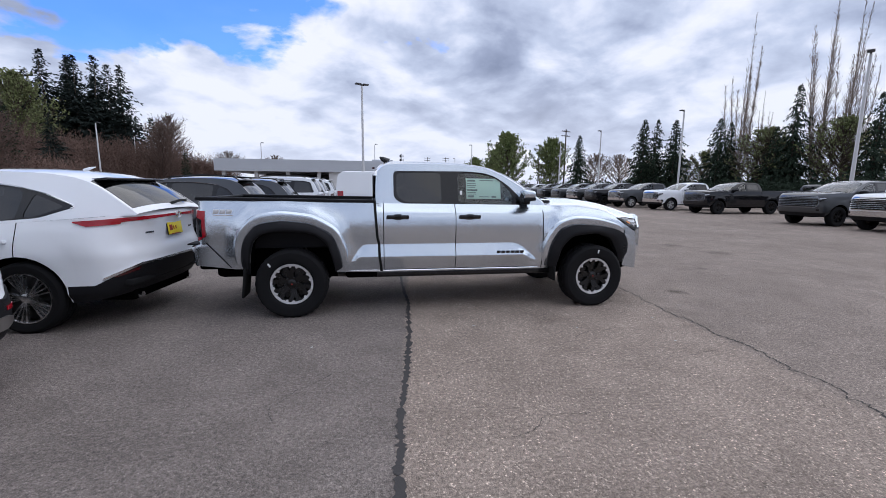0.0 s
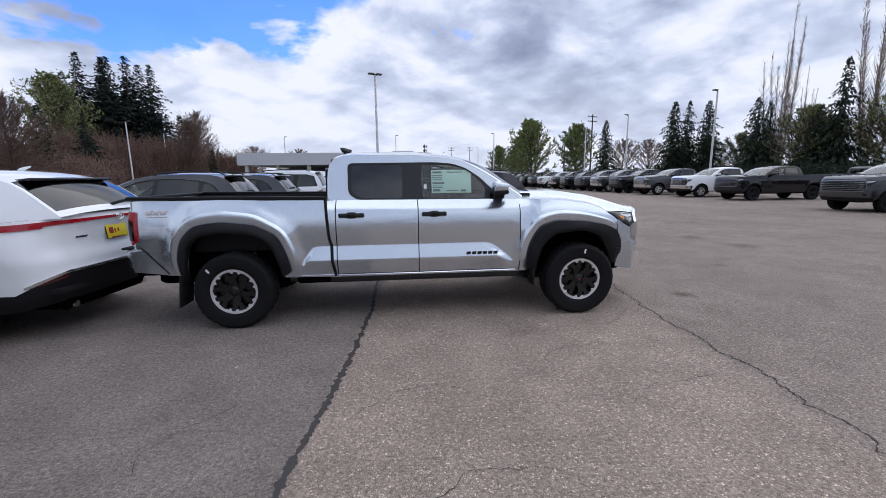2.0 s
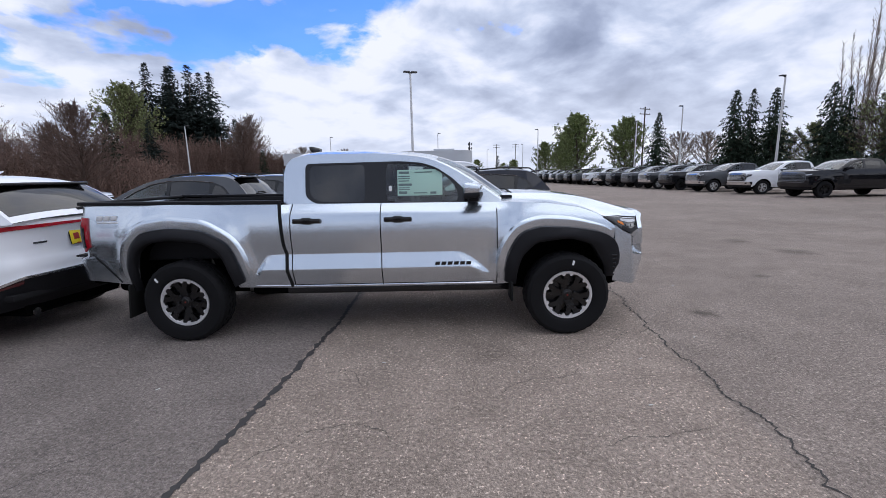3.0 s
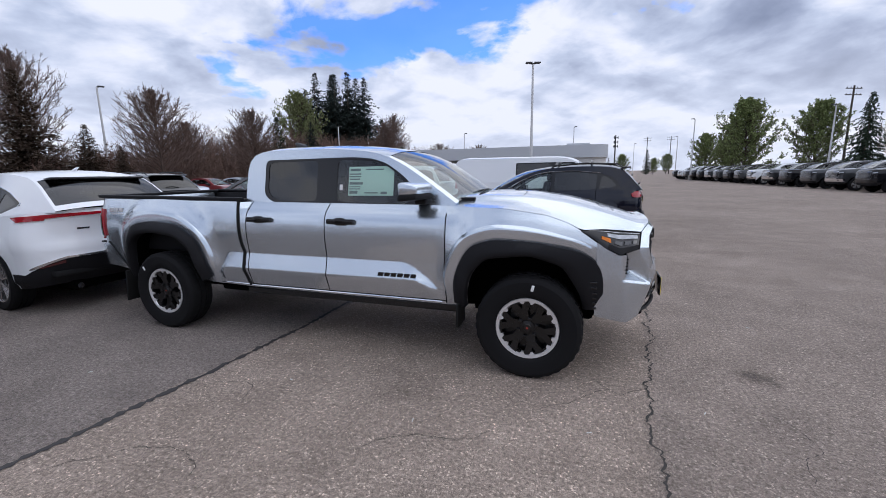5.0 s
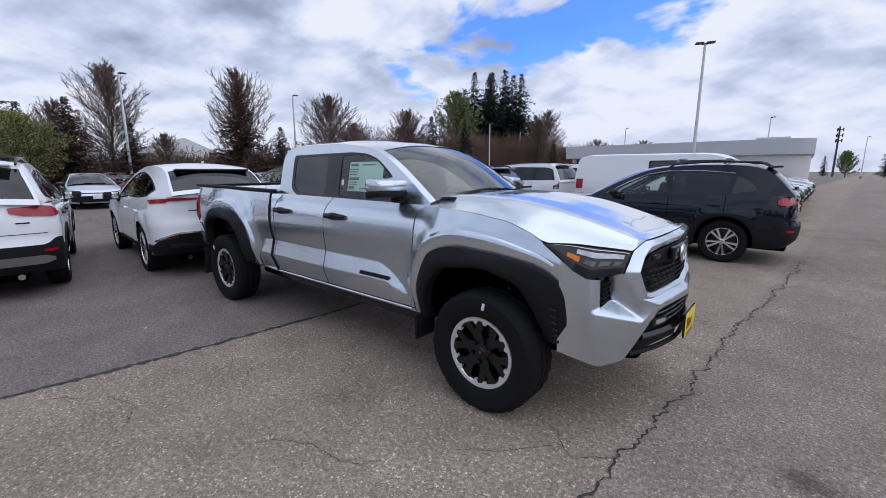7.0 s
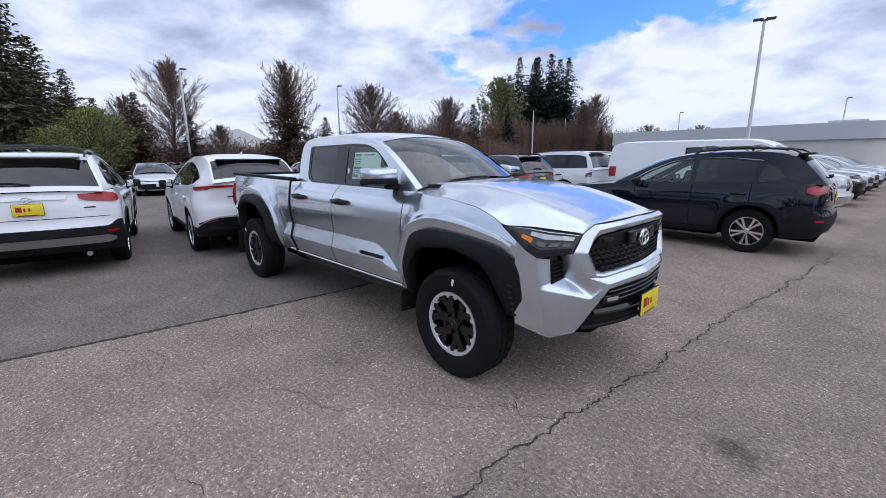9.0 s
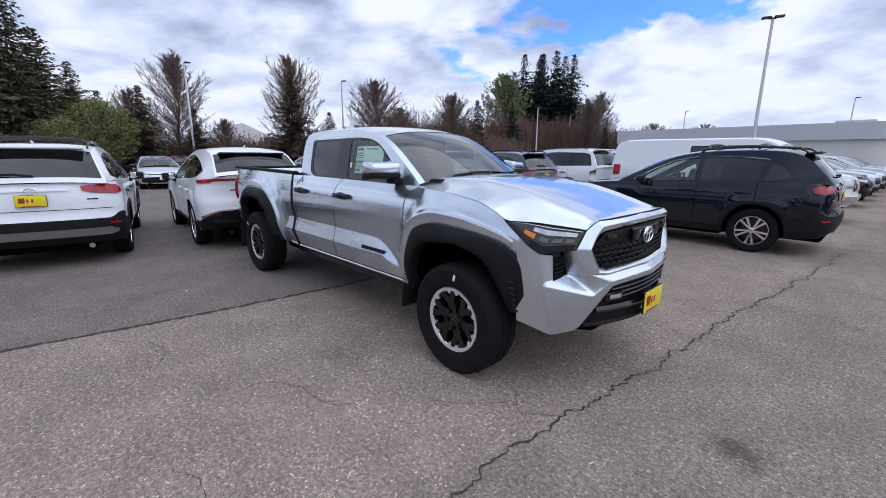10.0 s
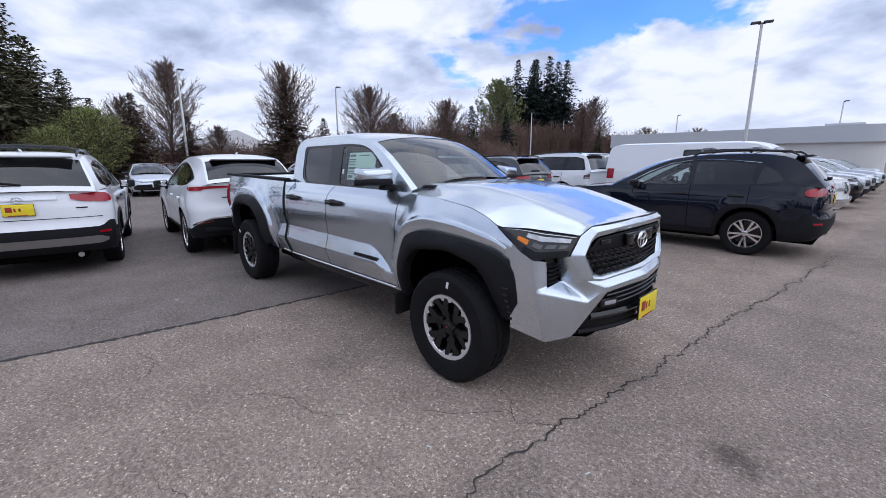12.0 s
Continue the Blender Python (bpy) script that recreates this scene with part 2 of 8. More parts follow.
def tube(bm, pts, r, sides=6, caps=True):
    """A round bar along pts; r may be a list."""
    pts = [Vector(p) for p in pts]
    rings = []
    for i, p in enumerate(pts):
        d = (pts[min(i + 1, len(pts) - 1)] - pts[max(i - 1, 0)]).normalized()
        a = d.cross(Vector((0, 0, 1)) if abs(d.z) < 0.95 else Vector((1, 0, 0))).normalized()
        b = d.cross(a)
        rr = r[i] if isinstance(r, (list, tuple)) else r
        rings.append([bm.verts.new(p + a * math.cos(k * math.tau / sides) * rr + b * math.sin(k * math.tau / sides) * rr) for k in range(sides)])
    for u, v in zip(rings, rings[1:]):
        for k in range(sides):
            bm.faces.new((u[k], u[(k + 1) % sides], v[(k + 1) % sides], v[k]))
    if caps:
        bm.faces.new(rings[0])
        bm.faces.new(rings[-1][::-1])


def lathe(bm, prof, n=40, axis="y"):
    """prof: pairs (radius, place along the axis)."""
    rings = []
    for r, h in prof:
        ring = []
        for k in range(n):
            a = k * math.tau / n
            ring.append(bm.verts.new((r * math.cos(a), h, r * math.sin(a)) if axis == "y" else (r * math.cos(a), r * math.sin(a), h)))
        rings.append(ring)
    for u, v in zip(rings, rings[1:]):
        for k in range(n):
            bm.faces.new((u[k], u[(k + 1) % n], v[(k + 1) % n], v[k]))
    return rings


def panel(outer, holes, f3d, depth=0.0):
    """A sheet with holes, drawn in two coordinates and laid into space by f3d."""
    bm = bmesh.new()
    edges = []
    for loop in [outer, *holes]:
        vs = [bm.verts.new((a, b, 0)) for a, b in loop]
        edges += [bm.edges.new((vs[i], vs[(i + 1) % len(vs)])) for i in range(len(vs))]
    bmesh.ops.triangle_fill(bm, use_beauty=True, edges=edges, normal=(0, 0, 1))
    for v in bm.verts:
        v.co = Vector(f3d(v.co.x, v.co.y))
    if depth:
        bmesh.ops.recalc_face_normals(bm, faces=bm.faces)
        bmesh.ops.solidify(bm, geom=bm.faces[:], thickness=depth)
    return bm


def table(*pairs):
    xs, ys = [p[0] for p in pairs], [p[1] for p in pairs]
    return lambda v: float(np.interp(v, xs, ys))


def eased(*pairs, width=0.05):
    """The same line with its bends rounded over the given width."""
    xs, ys = [p[0] for p in pairs], [p[1] for p in pairs]
    fx = np.linspace(xs[0], xs[-1], 400)
    fy = np.interp(fx, xs, ys)
    step = fx[1] - fx[0]
    n = max(1, int(width / step))
    pad = np.concatenate([fy[0] - (fy[1:n + 1][::-1] - fy[0]), fy, fy[-1] + (fy[-1] - fy[-n - 1:-1][::-1])])
    ker = np.hanning(2 * n + 3)[1:-1]
    fy = np.convolve(pad, ker / ker.sum(), "valid")
    return lambda v: float(np.interp(v, fx, fy))


def smooth_loop(pts, k=3):
    """Rounds the corners of a closed polygon."""
    out = []
    n = len(pts)
    for i in range(n):
        p, a, b = Vector(pts[i]), Vector(pts[i - 1]), Vector(pts[(i + 1) % n])
        ra, rb = min(0.05, (a - p).length * 0.4), min(0.05, (b - p).length * 0.4)
        s, e = p + (a - p).normalized() * ra, p + (b - p).normalized() * rb
        for j in range(k + 1):
            t = j / k
            q = s * (1 - t) ** 2 + p * 2 * t * (1 - t) + e * t * t
            out.append((q.x, q.y))
    return out


# ---- vehicles ----
class Shell:
    """The lower body: plan outlines stacked in height, cut below by sill and wheel arches and above by bonnet and belt."""

    def __init__(s, xs, xf, xr, nf, nr, w, bottom, top, rows, corner=10, grooves=(), hgrooves=()):
        s.xs, s.xf, s.xr, s.nf, s.nr, s.w, s.bottom, s.top, s.rows = xs, xf, xr, nf, nr, w, bottom, top, rows
        s.xa, s.xb, s.grooves, s.hgrooves = xs[0], xs[-1], grooves, hgrooves
        c = [(i / corner) for i in range(corner + 1)]
        s.us = [-t for t in c[::-1]] + [(x - s.xa) / (s.xb - s.xa) for x in xs[1:-1]] + [1 + t for t in c]

    def raw(s, u, z):
        if u < 0:
            th, e = -u * math.pi / 2, 2 / s.nr(z)
            return s.xa - (s.xa - s.xr(z)) * math.sin(th) ** e, s.w(s.xa, z) * max(0.0, math.cos(th)) ** e
        if u > 1:
            th, e = (u - 1) * math.pi / 2, 2 / s.nf(z)
            return s.xb + (s.xf(z) - s.xb) * math.sin(th) ** e, s.w(s.xb, z) * (0.0 if u > 1.9999 else math.cos(th) ** e)
        x = s.xa + (s.xb - s.xa) * u
        return x, s.w(x, z)

    def at(s, u, z, out=0.0, clip=True):
        """The place on the right-hand side, pushed out by some metres."""
        x, y = s.raw(u, z)
        if clip:
            z = min(max(z, s.bottom(x)), s.top(x, y))
            x, y = s.raw(u, z)
        for gx, z0, z1 in s.grooves:
            if abs(x - gx) < 1e-6 and z0 <= z <= z1:
                y -= 0.014
        for gz, x0, x1 in s.hgrooves:
            if abs(z - gz) < 1e-6 and x0 <= x <= x1:
                y -= 0.012
        if out:
            x1, y1 = s.raw(u - 0.01, z)
            x2, y2 = s.raw(min(u + 0.01, 2), z)
            t = Vector((x2 - x1, y2 - y1)).normalized()
            if u > 1.985:
                t = Vector((0, -1))
            if u < -0.985:
                t = Vector((0, 1))
            x, y = x - t.y * out, y + t.x * out
        return x, -y, z

    def quads(s, classify, deck):
        groups = {}
        g = [[s.at(u, z) for z in s.rows] for u in s.us]
        for i in range(len(s.us) - 1):
            for j in range(len(s.rows) - 1):
                q = (g[i][j], g[i + 1][j], g[i + 1][j + 1], g[i][j + 1])
                zc, xc = sum(p[2] for p in q) / 4, sum(p[0] for p in q) / 4
                key = classify(xc, zc)
                for gx, z0, z1 in s.grooves:
                    if abs(xc - gx) < 0.0045 and z0 <= zc <= z1:
                        key = "seam"
                for gz, x0, x1 in s.hgrooves:
                    if abs(zc - gz) < 0.0045 and x0 <= xc <= x1:
                        key = "seam"
                groups.setdefault((key, -1), []).append(q)
                groups.setdefault((key, 1), []).append([(x, -y, z) for x, y, z in q])
        ss = [-1, -0.97, -0.9, -0.75, -0.64, -0.58, -0.5, -0.3, 0, 0.3, 0.5, 0.58, 0.64, 0.75, 0.9, 0.97, 1]
        for i in range(len(s.us) - 1):
            a, b = g[i][-1], g[i + 1][-1]
            if deck((a[0] + b[0]) / 2):
                for k in range(len(ss) - 1):
                    q = [(p[0], -p[1] * t, s.top(p[0], p[1] * t)) for p, t in ((a, ss[k]), (b, ss[k]), (b, ss[k + 1]), (a, ss[k + 1]))]
                    groups.setdefault(("bonnet" if a[0] > (s.xa + s.xb) / 2 else "deck", 0), []).append(q)
        return groups

    def patch(s, u0, u1, zt, zb, out, nu=14, nz=5, skirt=0.03, mirror=False, both=False, clip=False):
        """A piece that lies on the body: u along the outline, between two heights. mirror: on the left-hand side. both: across the middle."""
        us = [u0 + (u1 - u0) * i / nu for i in range(nu + 1)]
        g = []
        for u in us:
            a, b = zb(u), zt(u)
            col = [s.at(u, a, -skirt, clip)] + [s.at(u, a + (b - a) * j / nz, out, clip) for j in range(nz + 1)] + [s.at(u, b, -skirt, clip)]
            g.append(col)
        def cap(u):
            return [s.at(u, zb(u) + (zt(u) - zb(u)) * j / nz, -skirt, clip) for j in range(nz + 1)]
        quads = []
        for i in range(nu):
            for j in range(len(g[0]) - 1):
                quads.append((g[i][j], g[i + 1][j], g[i + 1][j + 1], g[i][j + 1]))
        for i, u in ((0, u0), (nu, u1)):
            c = cap(u)
            for j in range(nz):
                quads.append((c[j], g[i][j + 1], g[i][j + 2], c[j + 1]))
        flip = [[(x, -y, z) for x, y, z in q] for q in quads]
        return quads_bm(flip if mirror else quads + flip if both else quads)


def arch_circle(cx, cz, r, z0, n=26):
    a0 = math.asin(max(-1, min(1, (z0 - cz) / r)))
    return [(cx - r * math.cos(a0 + (math.pi - 2 * a0) * i / n), cz + r * math.sin(a0 + (math.pi - 2 * a0) * i / n)) for i in range(n + 1)]


def dense(poly, n=40):
    """The same open line with n even steps and softened corners."""
    p = np.array(poly, float)
    d = np.concatenate([[0], np.cumsum(np.hypot(*np.diff(p, axis=0).T))])
    t = np.linspace(0, d[-1], n + 1)
    q = np.stack([np.interp(t, d, p[:, 0]), np.interp(t, d, p[:, 1])], 1)
    for _ in range(2):
        q[1:-1] = q[1:-1] * 0.5 + (q[:-2] + q[2:]) * 0.25
    return [tuple(map(float, v)) for v in q]


def arch_height(arch):
    up = sorted(arch)
    xs, zs = [p[0] for p in up], [p[1] for p in up]
    return lambda x: float(np.interp(x, xs, zs)) if xs[0] < x < xs[-1] else -1.0


def arch_parts(car, shell, arch, flare, flare_mat, out=0.02, sign=-1, lip=0.05):
    """The dark lining of a wheel housing, and the moulding round its edge."""
    quads = []
    for (x0, z0), (x1, z1) in zip(arch, arch[1:]):
        ya, yb = shell.w(x0, z0), shell.w(x1, z1)
        quads.append(((x0, sign * (ya - 0.012), z0), (x1, sign * (yb - 0.012), z1), (x1, sign * 0.60, z1 + 0.03), (x0, sign * 0.60, z0 + 0.03)))
    cx = (arch[0][0] + arch[-1][0]) / 2
    for (x0, z0), (x1, z1) in zip(arch, arch[1:]):
        quads.append(((x0, sign * 0.60, z0 + 0.03), (x1, sign * 0.60, z1 + 0.03), (x1, sign * 0.60, 0.40), (x0, sign * 0.60, 0.40)))
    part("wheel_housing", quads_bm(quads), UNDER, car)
    if flare:
        quads = []
        for i in range(len(arch) - 1):
            rows = []
            for k in (i, i + 1):
                (xi, zi), (xo, zo) = arch[k], flare[k]
                xm, zm = xi * 0.35 + xo * 0.65, zi * 0.35 + zo * 0.65
                y0 = shell.w(xm, zm) + out
                tilt = 0.55 * out
                rows.append([(xi, sign * (y0 - lip - 0.03), zi), (xi, sign * (y0 - 0.012), zi), (xi * 0.9 + xo * 0.1, sign * y0, zi * 0.9 + zo * 0.1),
                             (xi * 0.58 + xo * 0.42, sign * (y0 + 0.003), zi * 0.58 + zo * 0.42), (xi * 0.05 + xo * 0.95, sign * (y0 - tilt), zi * 0.05 + zo * 0.95), (xo, sign * (y0 - out - 0.02), zo)])
            for j in range(5):
                quads.append((rows[0][j], rows[1][j], rows[1][j + 1], rows[0][j + 1]))
        part("arch_moulding", quads_bm(quads), flare_mat, car, angle=50)


WHEELS = {}


def wheel_kind(kind, R, width, rim_r):
    """One road wheel on the axis y, its outer face towards -y. Built once for each kind."""
    key = (kind, R, width, rim_r)
    if key in WHEELS:
        return WHEELS[key]
    h = width / 2
    bm = bmesh.new()
    lathe(bm, [(rim_r * 0.98, h * 0.8), (rim_r * 0.9, -h * 0.15), (rim_r * 0.86, -h * 0.2), (0.03, -h * 0.18)], 36)
    lathe(bm, [(rim_r * 0.72, -h * 0.22), (rim_r * 0.74, -h * 0.32), (rim_r * 0.35, -h * 0.36), (rim_r * 0.3, -h * 0.5), (0.01, -h * 0.5)], 36)
    hub = finish(bm, "wheel", IRON if kind == "silver" else DARKRIM, None)
    bm = bmesh.new()
    n = 96 if kind == "trd" else 44
    prof = [(rim_r * 1.0, h * 0.82), (rim_r * 1.16, h), (R * 0.9, h * 1.02), (R * 0.975, h * 0.86), (R, h * 0.7), (R, h * 0.28), (R - 0.012, h * 0.26), (R - 0.012, h * 0.18),
            (R, h * 0.16), (R, -h * 0.16), (R - 0.012, -h * 0.18), (R - 0.012, -h * 0.26), (R, -h * 0.28), (R, -h * 0.7), (R * 0.975, -h * 0.86), (R * 0.9, -h * 1.02),
            (rim_r * 1.3, -h * 1.02), (rim_r * 1.12, -h * 0.97), (rim_r * 1.06, -h * 0.92), (rim_r * 1.0, -h * 0.82)]
    rings = lathe(bm, prof, n)
    if kind == "trd":       # shoulder blocks of an all-terrain tread
        for ri, dr in ((3, -0.004), (4, -0.007), (5, -0.007), (8, -0.006), (9, -0.006), (12, -0.007), (13, -0.007), (14, -0.004)):
            for k in range(0, n, 3):
                v = rings[ri][(k + (1 if ri in (8, 9) else 0)) % n]
                rad = Vector((v.co.x, 0, v.co.z)).normalized()
                v.co += rad * dr
    finish(bm, "tyre", RUBBER, hub, angle=25)

    def spoke(bm, a, r0, r1, w0, w1, y0, y1, thick, skew=0.0):
        """A bar from radius r0 to r1 at the angle a."""
        c, sn = math.cos(a), math.sin(a)
        pts = []
        for r, w, y, sk in ((r0, w0, y0, 0), (r1, w1, y1, skew)):
            for e in (-1, 1):
                for yy in (y, y + thick):
                    px, pz = r, e * w / 2 + sk
                    if yy > y:
                        pz = e * w * 0.65 + sk
                    pts.append(bm.verts.new((px * c - pz * sn, yy, px * sn + pz * c)))
        f = [(0, 1, 5, 4), (2, 3, 7, 6), (0, 2, 6, 4), (1, 3, 7, 5), (0, 1, 3, 2), (4, 5, 7, 6)]
        for q in f:
            bm.faces.new([pts[i] for i in q])

    bm = bmesh.new()
    if kind == "trd":
        lathe(bm, [(rim_r * 0.865, -h * 0.72), (rim_r * 0.90, -h * 0.83), (rim_r * 0.985, -h * 0.85), (rim_r * 1.0, -h * 0.80)], 48)
        for k in range(12):
            a = k * math.tau / 12 + (0.09 if k % 2 else -0.09)
            spoke(bm, a, rim_r * 0.80, rim_r * 0.9, 0.012, 0.045, -h * 0.80, -h * 0.825, 0.02)
        finish(bm, "rim_ring", ALLOY, hub, "bright machined alloy rim edge", angle=30)
        bm = bmesh.new()
        for k in range(6):
            a = k * math.tau / 6
            spoke(bm, a, rim_r * 0.16, rim_r * 0.52, 0.075, 0.07, -h * 0.60, -h * 0.70, 0.05)
            for e in (-1, 1):
                spoke(bm, a + e * 0.07, rim_r * 0.48, rim_r * 0.86, 0.045, 0.06, -h * 0.70, -h * 0.80, 0.05, skew=e * 0.038)
        lathe(bm, [(rim_r * 0.87, -h * 0.2), (rim_r * 0.87, -h * 0.76), (rim_r * 0.82, -h * 0.74), (rim_r * 0.83, -h * 0.2)], 40)
        lathe(bm, [(rim_r * 0.24, -h * 0.5), (rim_r * 0.23, -h * 0.68), (rim_r * 0.14, -h * 0.72), (rim_r * 0.12, -h * 0.76), (0.001, -h * 0.77)], 24)
        for k in range(6):
            a = (k + 0.5) * math.tau / 6
            box(bm, (math.cos(a) * rim_r * 0.30, -h * 0.60, math.sin(a) * rim_r * 0.30), (0.026, 0.05, 0.026), 0.005)
        finish(bm, "rim", DARKRIM, hub, angle=30)
        bm = bmesh.new()
        lathe(bm, [(0.008, -h * 0.772), (0.007, -h * 0.778), (0.001, -h * 0.778)], 12)
        finish(bm, "hub_badge", PLATE_RED, hub)
        bm = bmesh.new()
        box(bm, (-0.04, -h * 1.035, R * 0.80), (0.02, 0.004, 0.045), 0.001)
        finish(bm, "tyre_sticker", PLATE_WHITE, hub)
    else:
        m1 = (BRIGHT if kind in ("multi", "five") else ALLOY) if kind in ("five", "multi", "silver") else DARKRIM
        lathe(bm, [(rim_r * 0.93, -h * 0.75), (rim_r * 0.95, -h * 0.88), (rim_r * 0.995, -h * 0.89), (rim_r * 1.0, -h * 0.84)], 44)
        lathe(bm, [(rim_r * 0.20, -h * 0.5), (rim_r * 0.19, -h * 0.74), (rim_r * 0.13, -h * 0.78), (0.001, -h * 0.79)], 20)
        if kind == "multi":
            for k in range(5):
                a = k * math.tau / 5
                for e, w_a, w_b in ((-0.26, 0.012, 0.018), (-0.09, 0.012, 0.014), (0.09, 0.012, 0.014), (0.26, 0.012, 0.018)):
                    spoke(bm, a + e, rim_r * 0.17, rim_r * 0.95, w_a, w_b, -h * 0.74, -h * 0.86, 0.03, skew=e * 0.05)
        else:
            for k in range(5 if kind != "dark" else 6):
                a = k * math.tau / (5 if kind != "dark" else 6) + math.pi / 2
                for e in (-1, 1):
                    spoke(bm, a + e * 0.12, rim_r * 0.14, rim_r * 0.95, 0.024, 0.038, -h * 0.74, -h * 0.85, 0.04, skew=e * 0.020)
        finish(bm, "rim", m1, hub, angle=30)
        bm = bmesh.new()
        lathe(bm, [(rim_r * 0.92, h * 0.3), (rim_r * 0.92, -h * 0.8), (rim_r * 0.945, -h * 0.8), (rim_r * 0.945, h * 0.3)], 36)
        finish(bm, "rim_barrel", DARKRIM, hub)
    WHEELS[key] = hub
    hub.location = (0, 0, -50)
    return hub


def set_wheels(car, kind, R, width, rim_r, wb, track):
    proto = wheel_kind(kind, R, width, rim_r)
    for x in (0, wb):
        for sgn in (-1, 1):
            a = 0.0 if sgn < 0 else 180.0
            again(proto, pose(x, sgn * (track / 2), R * 0.985, 0, (-38.0 if x == 0 else 14.0) * (1 if sgn < 0 else -1), a), car)


def strip(prof_pts, half, bow, k0, k1, s_lo, s_hi, nrm, n=10, out=0.0, power=2.6):
    """A sheet across the car along the top outline from its point k0 to k1, between two shares of the half width."""
    quads = []
    ss = [s_lo + (s_hi - s_lo) * i / n for i in range(n + 1)]
    def pt(k, s):
        x, z = prof_pts[k]
        o = bow[k] * (1 - abs(s) ** power) + out
        return (x + nrm[k][0] * o, half(x, z) * s, z + nrm[k][1] * o)
    for k in range(k0, k1):
        for a, b in zip(ss, ss[1:]):
            quads.append((pt(k, a), pt(k + 1, a), pt(k + 1, b), pt(k, b)))
    return quads


def dense_profile(prof, step=0.09):
    """Refines a top outline [(x, z, kind of the stretch that follows)]."""
    pts, kinds = [], []
    for (x0, z0, kd), (x1, z1, _) in zip(prof, prof[1:]):
        n = max(1, int(math.hypot(x1 - x0, z1 - z0) / step))
        for i in range(n):
            pts.append((x0 + (x1 - x0) * i / n, z0 + (z1 - z0) * i / n))
            kinds.append(kd)
    pts.append(prof[-1][:2])
    q = np.array(pts)
    for _ in range(2):
        s = q.copy()
        s[1:-1] = q[1:-1] * 0.5 + (q[:-2] + q[2:]) * 0.25
        q = s
    return [tuple(map(float, p)) for p in q], kinds


TRIM_SHARE = 0.76     # how far round a side window the bright trim runs


def cabin(car, prof, belt, half, bows, dlo, panes, pane_glass, body, frame_mat, screen_glass, back_glass, trim=None, roof_step=0.09, depth=0.025):
    """Roof, pillars, windscreen, rear window and side windows."""
    pts, kinds = dense_profile(prof, roof_step)
    nrm = []
    for i in range(len(pts)):
        a, b = pts[max(i - 1, 0)], pts[min(i + 1, len(pts) - 1)]
        d = Vector((b[0] - a[0], b[1] - a[1])).normalized()
        nrm.append((d.y, -d.x))
    bow = [bows.get(kinds[min(i, len(kinds) - 1)], 0.04) for i in range(len(pts))]
    for _ in range(3):
        bow = [bow[0]] + [(bow[i - 1] + 2 * bow[i] + bow[i + 1]) / 4 for i in range(1, len(bow) - 1)] + [bow[-1]]
    roof = []
    runs = []
    for i, kd in enumerate(kinds):
        if runs and runs[-1][0] == kd:
            runs[-1][2] = i + 1
        else:
            runs.append([kd, i, i + 1])
    for kd, a, b in runs:
        if kd in ("screen", "back"):
            e = 0.93 if kd == "screen" else 0.955
            roof += strip(pts, half, bow, a, b, -1, -e, nrm, 2)
            roof += strip(pts, half, bow, a, b, e, 1, nrm, 2)
            gl = part("windscreen" if kd == "screen" else "rear_window", quads_bm(strip(pts, half, bow, a, b, -e - 0.005, e + 0.005, nrm, 12, -0.004)), screen_glass if kd == "screen" else back_glass, car)
            gl.visible_shadow = False
        else:
            roof += strip(pts, half, bow, a, b, -1, -0.9, nrm, 4)
            roof += strip(pts, half, bow, a, b, -0.9, 0.9, nrm, 10)
            roof += strip(pts, half, bow, a, b, 0.9, 1, nrm, 4)
    part("roof", quads_bm(roof), body, car, angle=50)
    outline = pts + [(x, belt(x)) for x in np.linspace(pts[-1][0], pts[0][0], 14)[0:]]
    clean = []
    for p in outline:
        if not clean or math.hypot(p[0] - clean[-1][0], p[1] - clean[-1][1]) > 0.004:
            clean.append((float(p[0]), float(p[1])))
    if math.hypot(clean[0][0] - clean[-1][0], clean[0][1] - clean[-1][1]) < 0.004:
        clean.pop()
    dl = smooth_loop(dlo)
    for sg in (-1, 1):
        part("side_pillar", panel(clean, [dl], lambda a, b: (a, sg * half(a, b), b)), body, car)
        ps = [smooth_loop(p, 2) for p in panes]
        part("window_surround", panel(dl, ps, lambda a, b: (a, sg * (half(a, b) - 0.004), b)), frame_mat, car)
        for p, gm in zip(ps, pane_glass):
            bm = bmesh.new()
            bm.faces.new([bm.verts.new((a, sg * (half(a, b) - 0.009), b)) for a, b in p])
            g = part("side_window", bm, gm, car)
            g.visible_shadow = False
        if trim:
            bm = bmesh.new()
            n = len(dl)
            tube(bm, [(a, sg * (half(a, b) + 0.002), b) for a, b in dl[trim[1]:int(n * TRIM_SHARE)]], 0.008, 5)
            part("window_trim", bm, trim[0], car, "thin bright window trim")
    return pts


